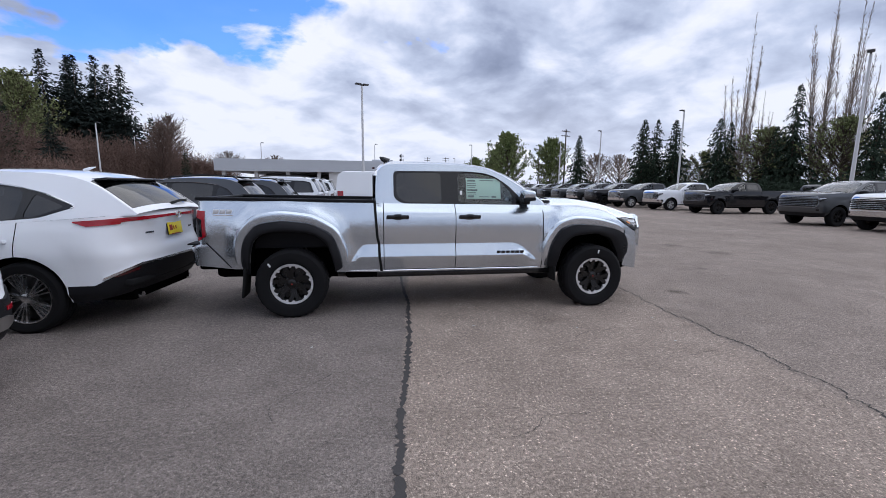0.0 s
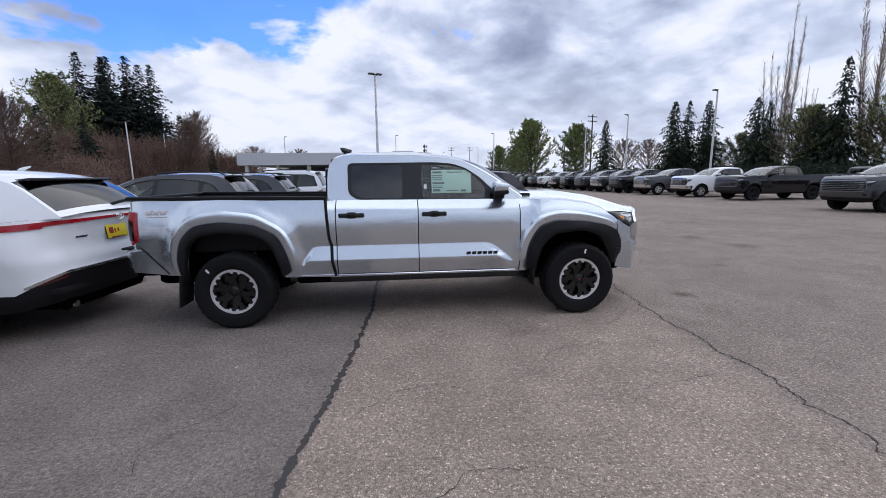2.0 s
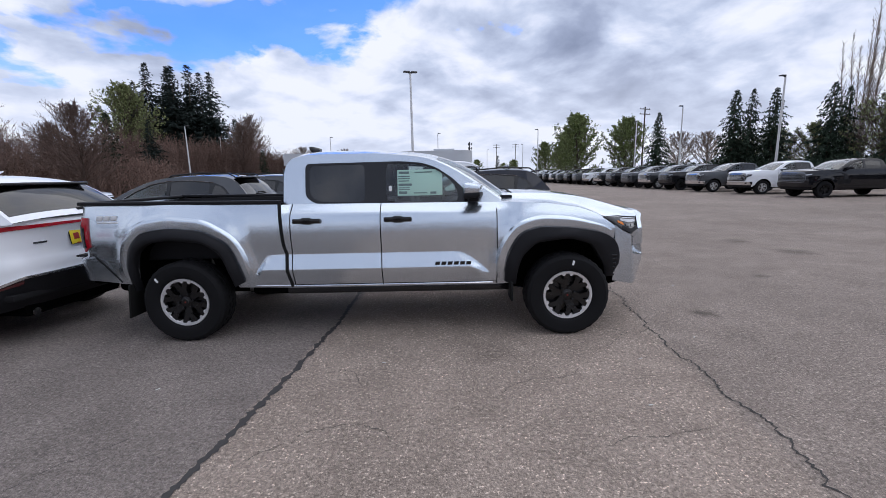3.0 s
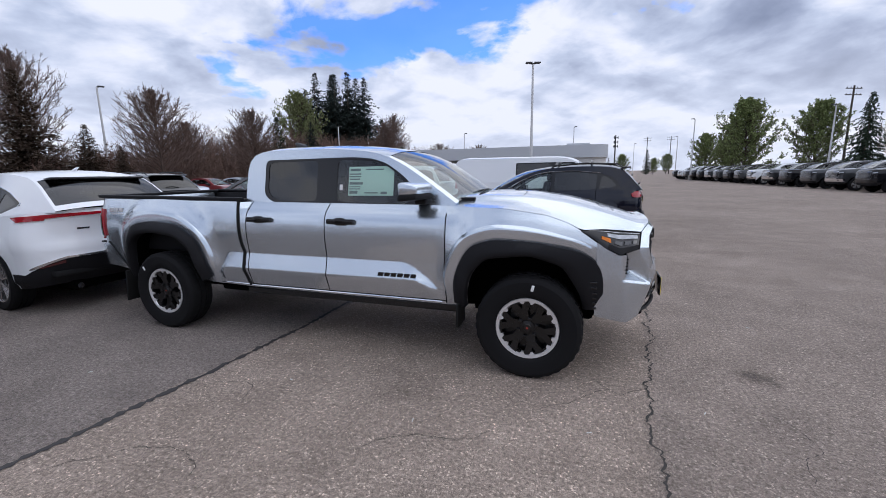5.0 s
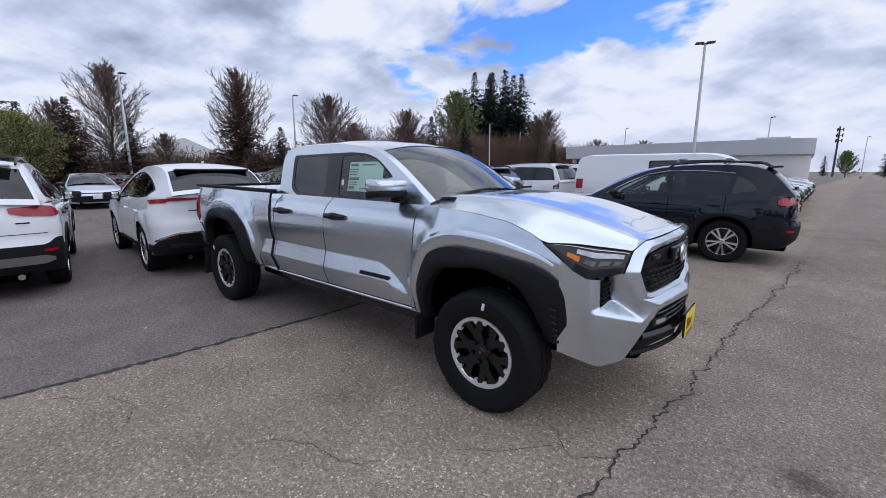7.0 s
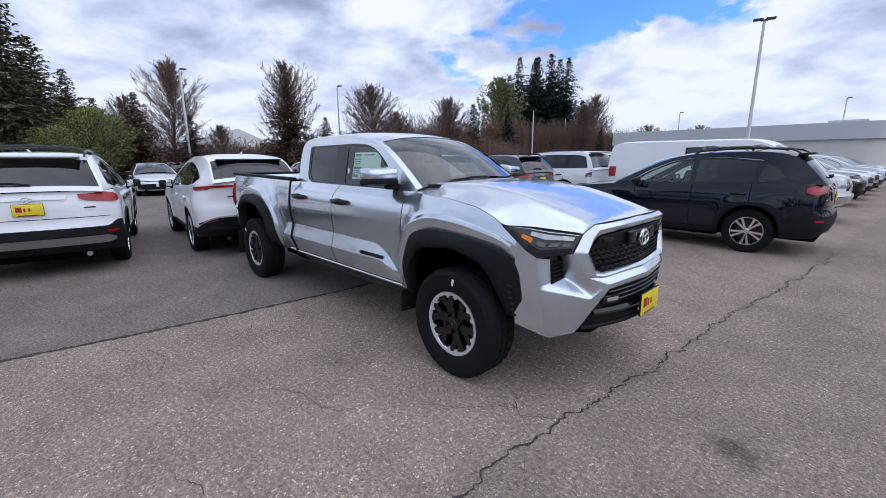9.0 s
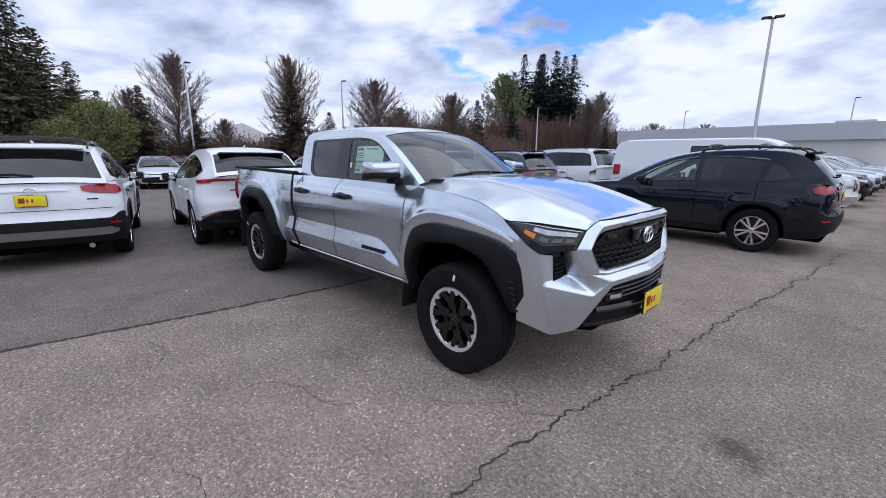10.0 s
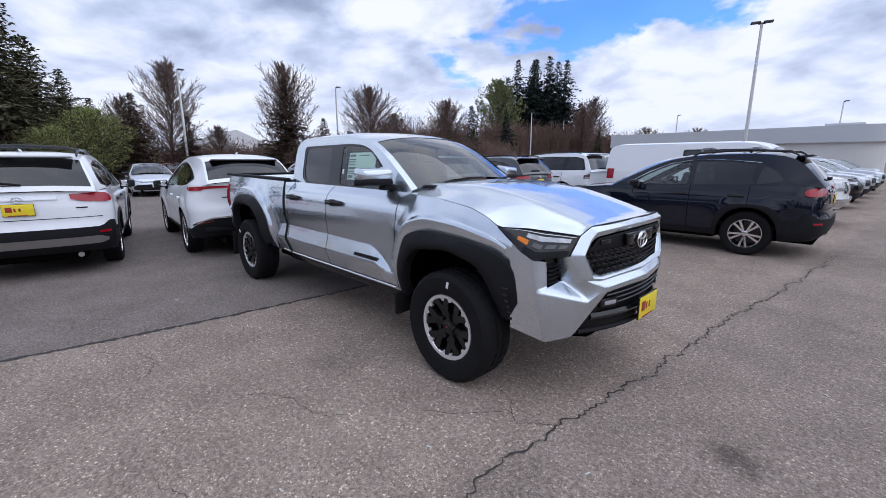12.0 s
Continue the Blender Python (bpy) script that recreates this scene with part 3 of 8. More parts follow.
def seats(car, xs_front, z, material, wheel_y=0.36, dash_x=None, halfw=0.7, belt=1.1):
    for x, n in xs_front:
        for y in ((-0.36, 0.36) if n == 2 else (-0.42, 0.0, 0.42)):
            bm = bmesh.new()
            box(bm, (x, y, z), (0.5, 0.5 if n == 2 else 0.42, 0.16), 0.05)
            box(bm, (x - 0.27, y, z + 0.34), (0.14, 0.48 if n == 2 else 0.42, 0.62), 0.05, Matrix.Rotation(radians(-14), 3, "Y"))
            box(bm, (x - 0.37, y, z + 0.74), (0.09, 0.26, 0.18), 0.035, Matrix.Rotation(radians(-10), 3, "Y"))
            part("seat", bm, material, car)
    if dash_x:
        block("dashboard", (dash_x - 0.18, 0, belt - 0.16), (0.5, 2 * halfw, 0.30), CABIN, car, 0.07)
        bm = bmesh.new()
        ring = [(math.cos(k * math.tau / 24) * 0.18, math.sin(k * math.tau / 24) * 0.18, 0) for k in range(25)]
        tube(bm, ring, 0.015, 6, False)
        box(bm, (0, 0, 0), (0.34, 0.05, 0.02), 0.008)
        m = Matrix.Translation((dash_x - 0.55, wheel_y, belt - 0.10)) @ Matrix.Rotation(radians(-62), 4, "Y")
        bmesh.ops.transform(bm, matrix=m, verts=bm.verts)
        part("steering_wheel", bm, CABIN, car)


def mirror_pair(car, x, y, z, shell_mat, scale=1.0, foot=0.10):
    """Door mirrors: a rounded cap that narrows forwards, on a dark foot, with its glass behind."""
    for sg in (-1, 1):
        c = Vector((x + 0.02, sg * (y + 0.13 * scale), z + 0.01))
        sx, sy, sz = 0.15 * scale, 0.25 * scale, 0.165 * scale

        def shape(bm, lo, hi, grow):
            vs = box(bm, (0, 0, 0), (sx * grow, sy * grow, sz * grow * (hi - lo)), 0.04 * scale * min(1, hi - lo), seg=3)
            for v in vs:
                f = v.co.x / sx + 0.5
                o = sg * v.co.y / sy + 0.5
                v.co.z = (v.co.z + sz * ((lo + hi) / 2 - 0.5)) * (1 - 0.30 * f) * (1 - 0.12 * o)
                v.co.x -= 0.05 * scale * o
                v.co += c

        bm = bmesh.new()
        shape(bm, 0.30, 1.0, 1.0)
        m = part("mirror", bm, shell_mat, car)
        bm = bmesh.new()
        shape(bm, 0.0, 0.36, 0.98)
        box(bm, (x + 0.0, sg * (y - 0.03), z - 0.075), (0.10 * scale, 0.18 * scale, 0.05), 0.018)
        part("mirror_foot", bm, CLAD, m)
        bm = bmesh.new()
        box(bm, (x - 0.072 * scale, sg * (y + 0.125 * scale), z + 0.012), (0.012, 0.19 * scale, 0.12 * scale), 0.004)
        part("mirror_glass", bm, CHROME, m)


def handle(car, x, y, z, material, sign, length=0.25, h=0.035):
    bm = bmesh.new()
    box(bm, (x, sign * (y + 0.030), z), (length, 0.026, h), 0.011)
    if h > 0.04:
        box(bm, (x, sign * (y + 0.026), z), (length * 0.36, 0.034, h * 1.45), 0.014)
    for e in (-1, 1):
        box(bm, (x + e * length * 0.42, sign * (y + 0.010), z), (length * 0.14, 0.05, h * 0.85), 0.006)
    part("door_handle", bm, material, car)


def emblem(parent, m, r=0.07):
    """A plain oval badge with rings."""
    bm = bmesh.new()
    for a, b, t in ((r, r * 0.68, r * 0.10), (r * 0.36, r * 0.62, r * 0.075), (r * 0.66, r * 0.26, r * 0.075)):
        dz = 0 if a == r else (r * 0.0 if b > a else r * 0.32)
        tube(bm, [(0, math.cos(k * math.tau / 28) * a, math.sin(k * math.tau / 28) * b + dz) for k in range(29)], t, 6, False)
    bmesh.ops.transform(bm, matrix=m, verts=bm.verts)
    return part("emblem", bm, CHROME, parent, "chrome oval badge")


def plate(parent, m, face=YELLOW, w=0.305, h=0.155, print_mat=PLATE_RED):
    """A dealer's plate in its black frame, the writing as bars. It looks along +x."""
    bm = bmesh.new()
    box(bm, (0, 0, 0), (0.012, w, h), 0.004)
    bmesh.ops.transform(bm, matrix=m, verts=bm.verts)
    p = part("plate_frame", bm, TRIM, parent)
    bm = bmesh.new()
    box(bm, (0.005, 0, 0.0), (0.008, w - 0.008, h - 0.010), 0.002)
    bmesh.ops.transform(bm, matrix=m, verts=bm.verts)
    part("plate", bm, face, p, "yellow dealer plate" if face is YELLOW else "white paper plate")
    if print_mat:
        bm = bmesh.new()
        box(bm, (0.010, -w * 0.28, 0.008), (0.003, w * 0.2, h * 0.42), 0.001)
        box(bm, (0.010, -w * 0.10, 0.002), (0.003, w * 0.06, h * 0.30), 0.001)
        box(bm, (0.010, w * 0.05, 0.004), (0.003, w * 0.07, h * 0.26), 0.001)
        box(bm, (0.010, -w * 0.02, -h * 0.43), (0.003, w * 0.6, h * 0.06), 0.001)
        bmesh.ops.transform(bm, matrix=m, verts=bm.verts)
        part("plate_print", bm, print_mat, p)


def emit_groups(car, groups, body, names, angle=38):
    """Turns the sorted faces of a shell into parts. names: key -> (part name, material, one part for each side)."""
    done = {}
    for (key, sg), quads in groups.items():
        name, material, split = names.get(key, ("body", body, False))
        done.setdefault((name, sg if split else 0, material.name), (name, material, []))[2].extend(quads)
    obs = {}
    for k, (name, material, quads) in done.items():
        obs[k[:2]] = part(name, quads_bm(quads), material, car, angle=angle)
    return obs


def columns(x0, x1, step, arches, grooves, fine=0.03):
    xs = set(np.round(np.arange(x0, x1, step), 4)) | {x0, x1}
    for a in arches:
        lo, hi = min(p[0] for p in a), max(p[0] for p in a)
        xs |= set(np.round(np.arange(lo - 0.06, hi + 0.06, fine), 4)) | {round(p[0], 4) for p in a[:4] + a[-4:]}
    for g in grooves:
        xs = {x for x in xs if abs(x - g[0]) > 0.008} | {round(g[0] - 0.005, 4), g[0], round(g[0] + 0.005, 4)}
    return sorted(float(x) for x in xs if x0 <= x <= x1)


def flare_panel(car, w, line, edge, sign, x_lo, x_hi):
    """The boxed blister of body colour round an arch moulding: an overhanging facet, a crease, and a return to the body side."""
    pts = [p for p in line if x_lo < p[0] < x_hi]
    quads, rows = [], []
    n = len(pts)
    for i, (x, z) in enumerate(pts):
        a, b = pts[max(i - 1, 0)], pts[min(i + 1, n - 1)]
        d = Vector((b[0] - a[0], b[1] - a[1])).normalized()
        nx, nz = -d.y, d.x
        k = min(1.0, (i + 0.2) / 5)
        if x_hi < 5:
            k = min(k, 0.25 + 0.75 * min(1.0, (x_hi - x) / 0.45))
        else:
            k = min(k, (n - 1 - i + 0.2) / 5)
        row = []
        for off, out in ((0.0, 0.002), (0.035, 0.010), (0.070, 0.018), (0.076, 0.0185), (0.082, 0.017), (0.100, 0.005), (0.115, -0.010)):
            kw = 0.45 + 0.55 * k
            px, pz = x + nx * off * kw, z + nz * off * kw
            pz = min(pz, edge(px) - 0.012)
            row.append((px, sign * (w(px, pz) + out * (k if out > 0 else 1)), pz))
        rows.append(row)
    for r0, r1 in zip(rows, rows[1:]):
        for j in range(len(r0) - 1):
            quads.append((r0[j], r1[j], r1[j + 1], r0[j + 1]))
    part("flare_panel", quads_bm(quads), SILVER, car, angle=24)


def silver_pickup():
    """The crew-cab pickup with the long bed; rear axle over the origin, nose towards +x."""
    car = new("pickup_truck")
    wb, R = 3.685, 0.398
    arch_r = dense([(-0.46, 0.50), (-0.44, 0.70), (-0.40, 0.88), (-0.29, 0.97), (-0.08, 1.0), (0.25, 0.97), (0.39, 0.87), (0.46, 0.66), (0.48, 0.52)])
    flare_r = dense([(-0.54, 0.60), (-0.535, 0.76), (-0.49, 0.93), (-0.35, 1.08), (-0.10, 1.115), (0.22, 1.08), (0.45, 0.95), (0.545, 0.70), (0.56, 0.56)])
    arch_f = dense([(3.20, 0.50), (3.20, 0.62), (3.245, 0.78), (3.37, 0.91), (3.69, 0.945), (3.92, 0.87), (4.05, 0.66), (4.07, 0.545)])
    flare_f = dense([(3.09, 0.52), (3.09, 0.70), (3.14, 0.85), (3.23, 1.0), (3.42, 1.06), (3.77, 1.035), (4.02, 0.99), (4.145, 0.93), (4.195, 0.86), (4.215, 0.76), (4.205, 0.545)])
    ar, af = arch_height(arch_r), arch_height(arch_f)
    sill = table((-1.3, 0.60), (-0.95, 0.60), (-0.66, 0.56), (-0.5, 0.56), (0.5, 0.50), (1.0, 0.485), (3.0, 0.485), (3.2, 0.50), (3.9, 0.50), (4.08, 0.545), (4.4, 0.545), (4.7, 0.545))
    edge = table((-1.3, 1.345), (0.94, 1.318), (0.95, 1.30), (2.9, 1.285), (3.1, 1.285), (3.5, 1.27), (3.8, 1.225), (3.95, 1.172), (4.04, 1.122), (4.155, 1.042), (4.3, 0.95))
    w0 = eased((0.40, 0.792), (0.50, 0.806), (0.67, 0.816), (0.83, 0.824), (0.95, 0.840), (1.03, 0.843), (1.12, 0.835), (1.21, 0.818), (1.30, 0.796), (1.40, 0.765), width=0.05)
    shoulder = eased((0.40, 0.0), (1.16, 0.0), (1.22, 0.016), (1.285, 0.078), (1.35, 0.100), (1.45, 0.10), width=0.04)
    band = table((0.48, 0.0), (0.52, 0.006), (0.66, 0.046), (0.675, 0.046), (0.825, 0.0), (1.4, 0.0))
    taper = eased((-1.3, 0.0), (3.15, 0.0), (3.5, -0.004), (3.8, -0.026), (4.04, -0.060), (4.22, -0.078), width=0.1)

    swell = eased((0.0, 0.062), (0.08, 0.062), (0.13, 0.050), (0.20, 0.020), (0.27, 0.004), (0.34, 0.0), width=0.04)
    flares = [(np.array(flare_r), arch_height(flare_r)), (np.array(flare_f), arch_height(flare_f))]

    def from_line(pts, x, z):
        """The distance of a point of the side from an open line, counted longer along the car."""
        k = np.array((1.7, 1.0))
        a, b = pts[:-1] * k, pts[1:] * k
        p, ab = np.array((x, z)) * k, b - a
        t = np.clip(((p - a) * ab).sum(1) / (ab ** 2).sum(1), 0, 1)
        return float(np.hypot(*(a + ab * t[:, None] - p).T).min())

    def w(x, z):
        y = w0(z) + taper(x)
        fade = min(1, max(0, (z - 0.45) / 0.25))
        for pts, inside in flares:
            if abs(x - float(pts[:, 0].mean())) < 1.0 and fade:
                y += swell(from_line(pts, x, z) if z > inside(x) else 0.0) * fade * min(1, max(0, (x + 0.80) / 0.22))
        # the cab's glass stands well inside its doors
        if x > 0.965:
            y -= shoulder(z) * min(1, max(0, (3.25 - x) / 0.25))
        # the bright sill ledge, cut off slantwise at both ends
        m0 = (x - 0.655 - max(0, z - 0.62) * 0.62) / 0.06
        m1 = (2.965 - max(0, z - 0.60) * 1.15 - x) / 0.10
        y += band(z) * min(1, max(0, m0)) * min(1, max(0, m1))
        return y

    bottom = lambda x: max(sill(x), ar(x), af(x))
    top = lambda x, y: edge(x)
    grooves = [(1.04, 0.50, 1.4), (1.905, 0.50, 1.4), (3.02, 0.50, 1.22)]
    hg = [(0.515, 1.04, 3.02)]
    xs = columns(-0.84, 4.155, 0.06, [arch_r, arch_f], grooves, 0.022)
    xs = sorted(set(xs) | {round(0.645 + 0.012 * k, 4) for k in range(14)} | {round(2.60 + 0.014 * k, 4) for k in range(25)})
    rows = sorted(set(np.round(np.concatenate([np.arange(0.44, 0.9, 0.026), np.arange(0.9, 1.2, 0.018), np.arange(1.2, 1.47, 0.026)]), 4)) | set(np.round(np.arange(0.52, 0.86, 0.014), 4)) | {0.511, 0.515, 0.519, 0.66, 0.675, 0.825})
    xf = table((0.44, 4.20), (1.3, 4.20))
    xr = table((0.5, -1.04), (0.60, -1.10), (0.82, -1.13), (0.84, -1.03), (1.0, -1.025), (1.33, -1.02))
    nf = lambda z: 4.0
    nr = lambda z: 5.5
    sh = Shell(xs, xf, xr, nf, nr, w, bottom, top, rows, 14, grooves, hg)

    def classify(x, z):
        if 1.04 < x < 1.905 and z > 0.515:
            return "rear_door"
        if 1.905 < x < 3.02 and z > 0.515:
            return "front_door"
        if x < 1.04:
            return "bed" if x < 0.96 else "cab_corner"
        return "nose" if x > 4.156 else "fender" if x > 3.02 else "sill"

    groups = {k: v for k, v in sh.quads(classify, lambda x: False).items() if k[0] != "nose"}
    obs = emit_groups(car, groups, SILVER, {
        "sill": ("sill_panel", SILVER, True), "fender": ("fender", SILVER, True), "cab_corner": ("cab_corner", SILVER, True), "bed": ("cargo_bed", SILVER, False),
        "rear_door": ("rear_door", SILVER, True), "front_door": ("front_door", SILVER, True), "seam": ("panel_gap", SEAL, True)}, 28)
    for sg in (-1, 1):
        arch_parts(car, sh, arch_r, flare_r, CLAD, 0.068, sg, 0.06)
        arch_parts(car, sh, arch_f, flare_f, CLAD, 0.068, sg, 0.06)
        flare_panel(car, w, flare_r, edge, sg, -9.0, 9.0)
        flare_panel(car, w, flare_f, edge, sg, -9.0, 4.10)
    for key, x0 in (("rear_door", 1.205), ("front_door", 2.075)):
        for sg in (-1, 1):
            d = obs[(key, sg)]
            handle(d, x0, w(x0, 1.145) - 0.004, 1.145, TRIM, sg, 0.265, 0.046)

    # cab
    half = lambda x, z: float(np.interp(z, [1.2, 1.285, 1.30, 1.72, 1.80, 1.9], [0.76, 0.716, 0.708, 0.622, 0.598, 0.55]))
    prof = [(3.075, 1.30, "screen"), (2.83, 1.47, "screen"), (2.58, 1.63, "screen"), (2.43, 1.705, "roof"), (2.25, 1.74, "roof"), (1.85, 1.775, "roof"), (1.2, 1.775, "roof"), (1.02, 1.755, "roof"),
            (0.955, 1.70, "cabback"), (0.95, 1.31, "cabback")]
    dlo = [(1.165, 1.685), (1.165, 1.385), (1.20, 1.335), (1.28, 1.295), (2.86, 1.275), (2.60, 1.525), (2.44, 1.63), (2.30, 1.675), (2.1, 1.692)]
    p1 = [(1.20, 1.665), (1.20, 1.385), (1.30, 1.315), (1.745, 1.305), (1.745, 1.672)]
    p2 = [(1.955, 1.672), (1.955, 1.303), (2.66, 1.292), (2.66, 1.42), (2.52, 1.56), (2.40, 1.63), (2.26, 1.66)]
    cabin(car, prof, edge, half, {"screen": 0.11, "roof": 0.055, "cabback": 0.03}, dlo, [p1, p2], [GLASS_DARK, GLASS_CLEAR], SILVER, TRIM, GLASS_SCREEN, GLASS_DARK, depth=0.0)
    block("rear_window", (0.925, 0, 1.50), (0.012, 1.15, 0.28), GLASS_DARK, car, 0.004)
    block("brake_light", (0.935, 0, 1.735), (0.03, 0.30, 0.03), LENS_DARKRED, car, 0.006)
    bm = bmesh.new()
    tube(bm, [(1.14, 0.0, 1.825), (1.05, 0, 1.865), (1.02, 0, 1.885)], [0.045, 0.03, 0.008], 8)
    part("roof_antenna", bm, TRIM, car)
    block("cowl_panel", (3.13, 0, 1.325), (0.14, 1.20, 0.03), CLAD, car, 0.01)
    for y in (-0.45, 0.15):
        bm = bmesh.new()
        tube(bm, [(3.21, y - 0.02, 1.355), (3.19, y + 0.25, 1.385), (3.16, y + 0.5, 1.385)], 0.009, 5)
        part("wiper", bm, SEAL, car)
    seats(car, [(1.62, 3), (2.42, 2)], 0.86, CABIN, 0.36, 3.0, 0.62, 1.29)
    block("cabin_floor", (2.0, 0, 0.62), (2.1, 1.50, 0.10), CABIN, car, 0.02)
    for sg in (-1, 1):
        for x, ln in ((1.47, 0.80), (2.46, 1.05)):
            block("door_card", (x, sg * 0.685, 1.0), (ln, 0.03, 0.55), CABIN, car, 0.01)
    # sticker inside the front side window
    st = block("window_sticker", (2.285, -0.654, 1.482), (0.44, 0.003, 0.255), STICKER, car, 0.001, "pale green price sticker in the window", Matrix.Rotation(radians(-11.6), 3, "X"))
    for dx, dz, ln, hh in ((-0.125, 0.098, 0.10, 0.022), (-0.125, 0.062, 0.115, 0.010), (-0.125, 0.040, 0.115, 0.010), (-0.125, 0.018, 0.10, 0.010), (-0.115, -0.018, 0.13, 0.022), (-0.125, -0.048, 0.11, 0.008),
                           (-0.125, -0.066, 0.11, 0.008), (-0.135, -0.095, 0.08, 0.026), (0.045, 0.100, 0.17, 0.010), (0.02, -0.100, 0.13, 0.010), (0.13, -0.100, 0.06, 0.022)):
        block("sticker_print", (2.27 + dx * 1.12, -0.6565 + dz * 0.2053, 1.482 + dz), (ln, 0.003, hh), INK, st, 0.0008, "", Matrix.Rotation(radians(-11.6), 3, "X"))
    block("window_tag", (1.995, -0.672, 1.43), (0.03, 0.003, 0.05), PLATE_WHITE, car, 0.001, "small white tag", Matrix.Rotation(radians(-11.6), 3, "X"))

    # bed: inner walls, floor, rails
    for sg in (-1, 1):
        block("bed_rail", (-0.025, sg * 0.768, 1.337), (1.94, 0.085, 0.035), CLAD, car, 0.012, "", Matrix.Rotation(radians(0.7), 3, "Y"))
        block("bed_wall", (-0.02, sg * 0.722, 1.05), (1.9, 0.03, 0.54), CLAD, car, 0.008)
        block("bed_side_rail", (-0.06, sg * 0.705, 1.22), (1.7, 0.03, 0.04), IRON, car, 0.008)
    block("bed_floor", (-0.02, 0, 0.82), (1.9, 1.42, 0.05), CLAD, car, 0.01)
    block("bed_headboard", (0.925, 0, 1.07), (0.03, 1.44, 0.50), CLAD, car, 0.01)
    block("tailgate", (-0.975, 0, 1.09), (0.06, 1.36, 0.50), SILVER, car, 0.02)
    block("tailgate_cap", (-0.965, 0, 1.345), (0.09, 1.44, 0.03), CLAD, car, 0.012)
    for sg in (-1, 1):
        # tail lamps wrap round the rear corners
        part("tail_lamp", sh.patch(-0.62, -0.03, table((-0.62, 1.225), (-0.03, 1.215)), table((-0.6, 0.90), (-0.2, 0.885), (-0.03, 0.93)), 0.014, 12, 6, 0.04, sg > 0), LENS_RED, car, "red and dark tail lamp", 30)
        part("tail_lamp_edge", sh.patch(-0.30, -0.08, table((-0.30, 1.15), (-0.08, 1.12)), lambda u: 0.93, 0.020, 6, 6, 0.02, sg > 0), LENS_SMOKE, car)
        bm = bmesh.new()
        lean = table((0.5, 1.012), (0.67, 0.988), (0.83, 0.985), (0.9, 0.965), (1.2, 0.945), (1.335, 0.938))
        tube(bm, [(lean(z), sg * (w(lean(z), z) - 0.002), z) for z in np.linspace(1.335, 0.50, 44)], 0.017, 6)
        part("cab_gap", bm, SEAL, car)
        # black line between bed side and bumper
        bm = bmesh.new()
        tube(bm, [(-0.90, sg * (w(-0.84, 0.87) - 0.002), 0.86), (-0.84, sg * (w(-0.84, 0.80) + 0.002), 0.79), (-0.66, sg * (w(-0.66, 0.57) - 0.002), 0.575)], 0.007, 6)
        part("bumper_gap", bm, SEAL, car)
        block("rear_bumper_step", (-1.05, sg * 0.55, 0.84), (0.14, 0.45, 0.02), CLAD, car, 0.01)
        # mud flaps and rocker
        block("mud_flap", (-0.50, sg * 0.84, 0.42), (0.02, 0.27, 0.33), SEAL, car, 0.006, "", Matrix.Rotation(radians(6), 3, "Y"))
        block("mud_flap", (3.15, sg * 0.86, 0.44), (0.02, 0.20, 0.18), SEAL, car, 0.006)
        block("rocker_panel", (2.05, sg * 0.768, 0.455), (2.2, 0.06, 0.075), TRIM, car, 0.015)
        bm = bmesh.new()
        tube(bm, [(0.62, sg * 0.812, 0.512), (0.98, sg * 0.812, 0.507), (1.06, sg * 0.813, 0.502), (2.98, sg * 0.813, 0.502)], 0.0055, 5)
        part("rocker_trim", bm, CHROME, car, "thin bright sill line")
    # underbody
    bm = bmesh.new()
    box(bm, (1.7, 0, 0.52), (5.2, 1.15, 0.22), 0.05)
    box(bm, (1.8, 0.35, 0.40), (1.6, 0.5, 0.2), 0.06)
    # wide flat box added to keep sky light from under the truck
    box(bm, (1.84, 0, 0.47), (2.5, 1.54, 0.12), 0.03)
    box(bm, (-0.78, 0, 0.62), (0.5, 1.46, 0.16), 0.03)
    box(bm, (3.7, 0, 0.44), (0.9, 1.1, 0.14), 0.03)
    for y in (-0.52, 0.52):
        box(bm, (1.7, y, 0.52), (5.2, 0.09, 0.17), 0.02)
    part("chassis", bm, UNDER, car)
    bm = bmesh.new()
    tube(bm, [(0, -0.8, 0.40), (0, -0.15, 0.40), (0, 0.15, 0.40), (0, 0.8, 0.40)], [0.05, 0.06, 0.06, 0.05], 8)
    bmesh.ops.create_uvsphere(bm, u_segments=10, v_segments=8, radius=0.16, matrix=Matrix.Translation((0, 0.05, 0.40)))
    part("rear_axle", bm, UNDER, car)
    bm = bmesh.new()
    tube(bm, [(0.30, -0.55, 0.62), (0.42, -0.56, 0.42), (0.9, -0.55, 0.40), (1.2, -0.5, 0.44)], 0.03, 6)
    part("exhaust_pipe", bm, IRON, car)
    for sg in (-1, 1):
        for pts, r in (([(0.18, sg * 0.60, 0.42), (0.10, sg * 0.56, 0.85)], 0.035), ([(wb, sg * 0.62, 0.40), (wb, sg * 0.52, 0.92)], 0.05)):
            bm = bmesh.new()
            tube(bm, pts, r, 8)
            part("shock_absorber", bm, IRON, car)
    set_wheels(car, "trd", R, 0.262, 0.236, wb, 1.65)

    pickup_bonnet(car, sh, edge, w)
    pickup_nose(car, w)
    mirror_pair(car, 2.80, 0.742, 1.392, SILVER, 1.04)

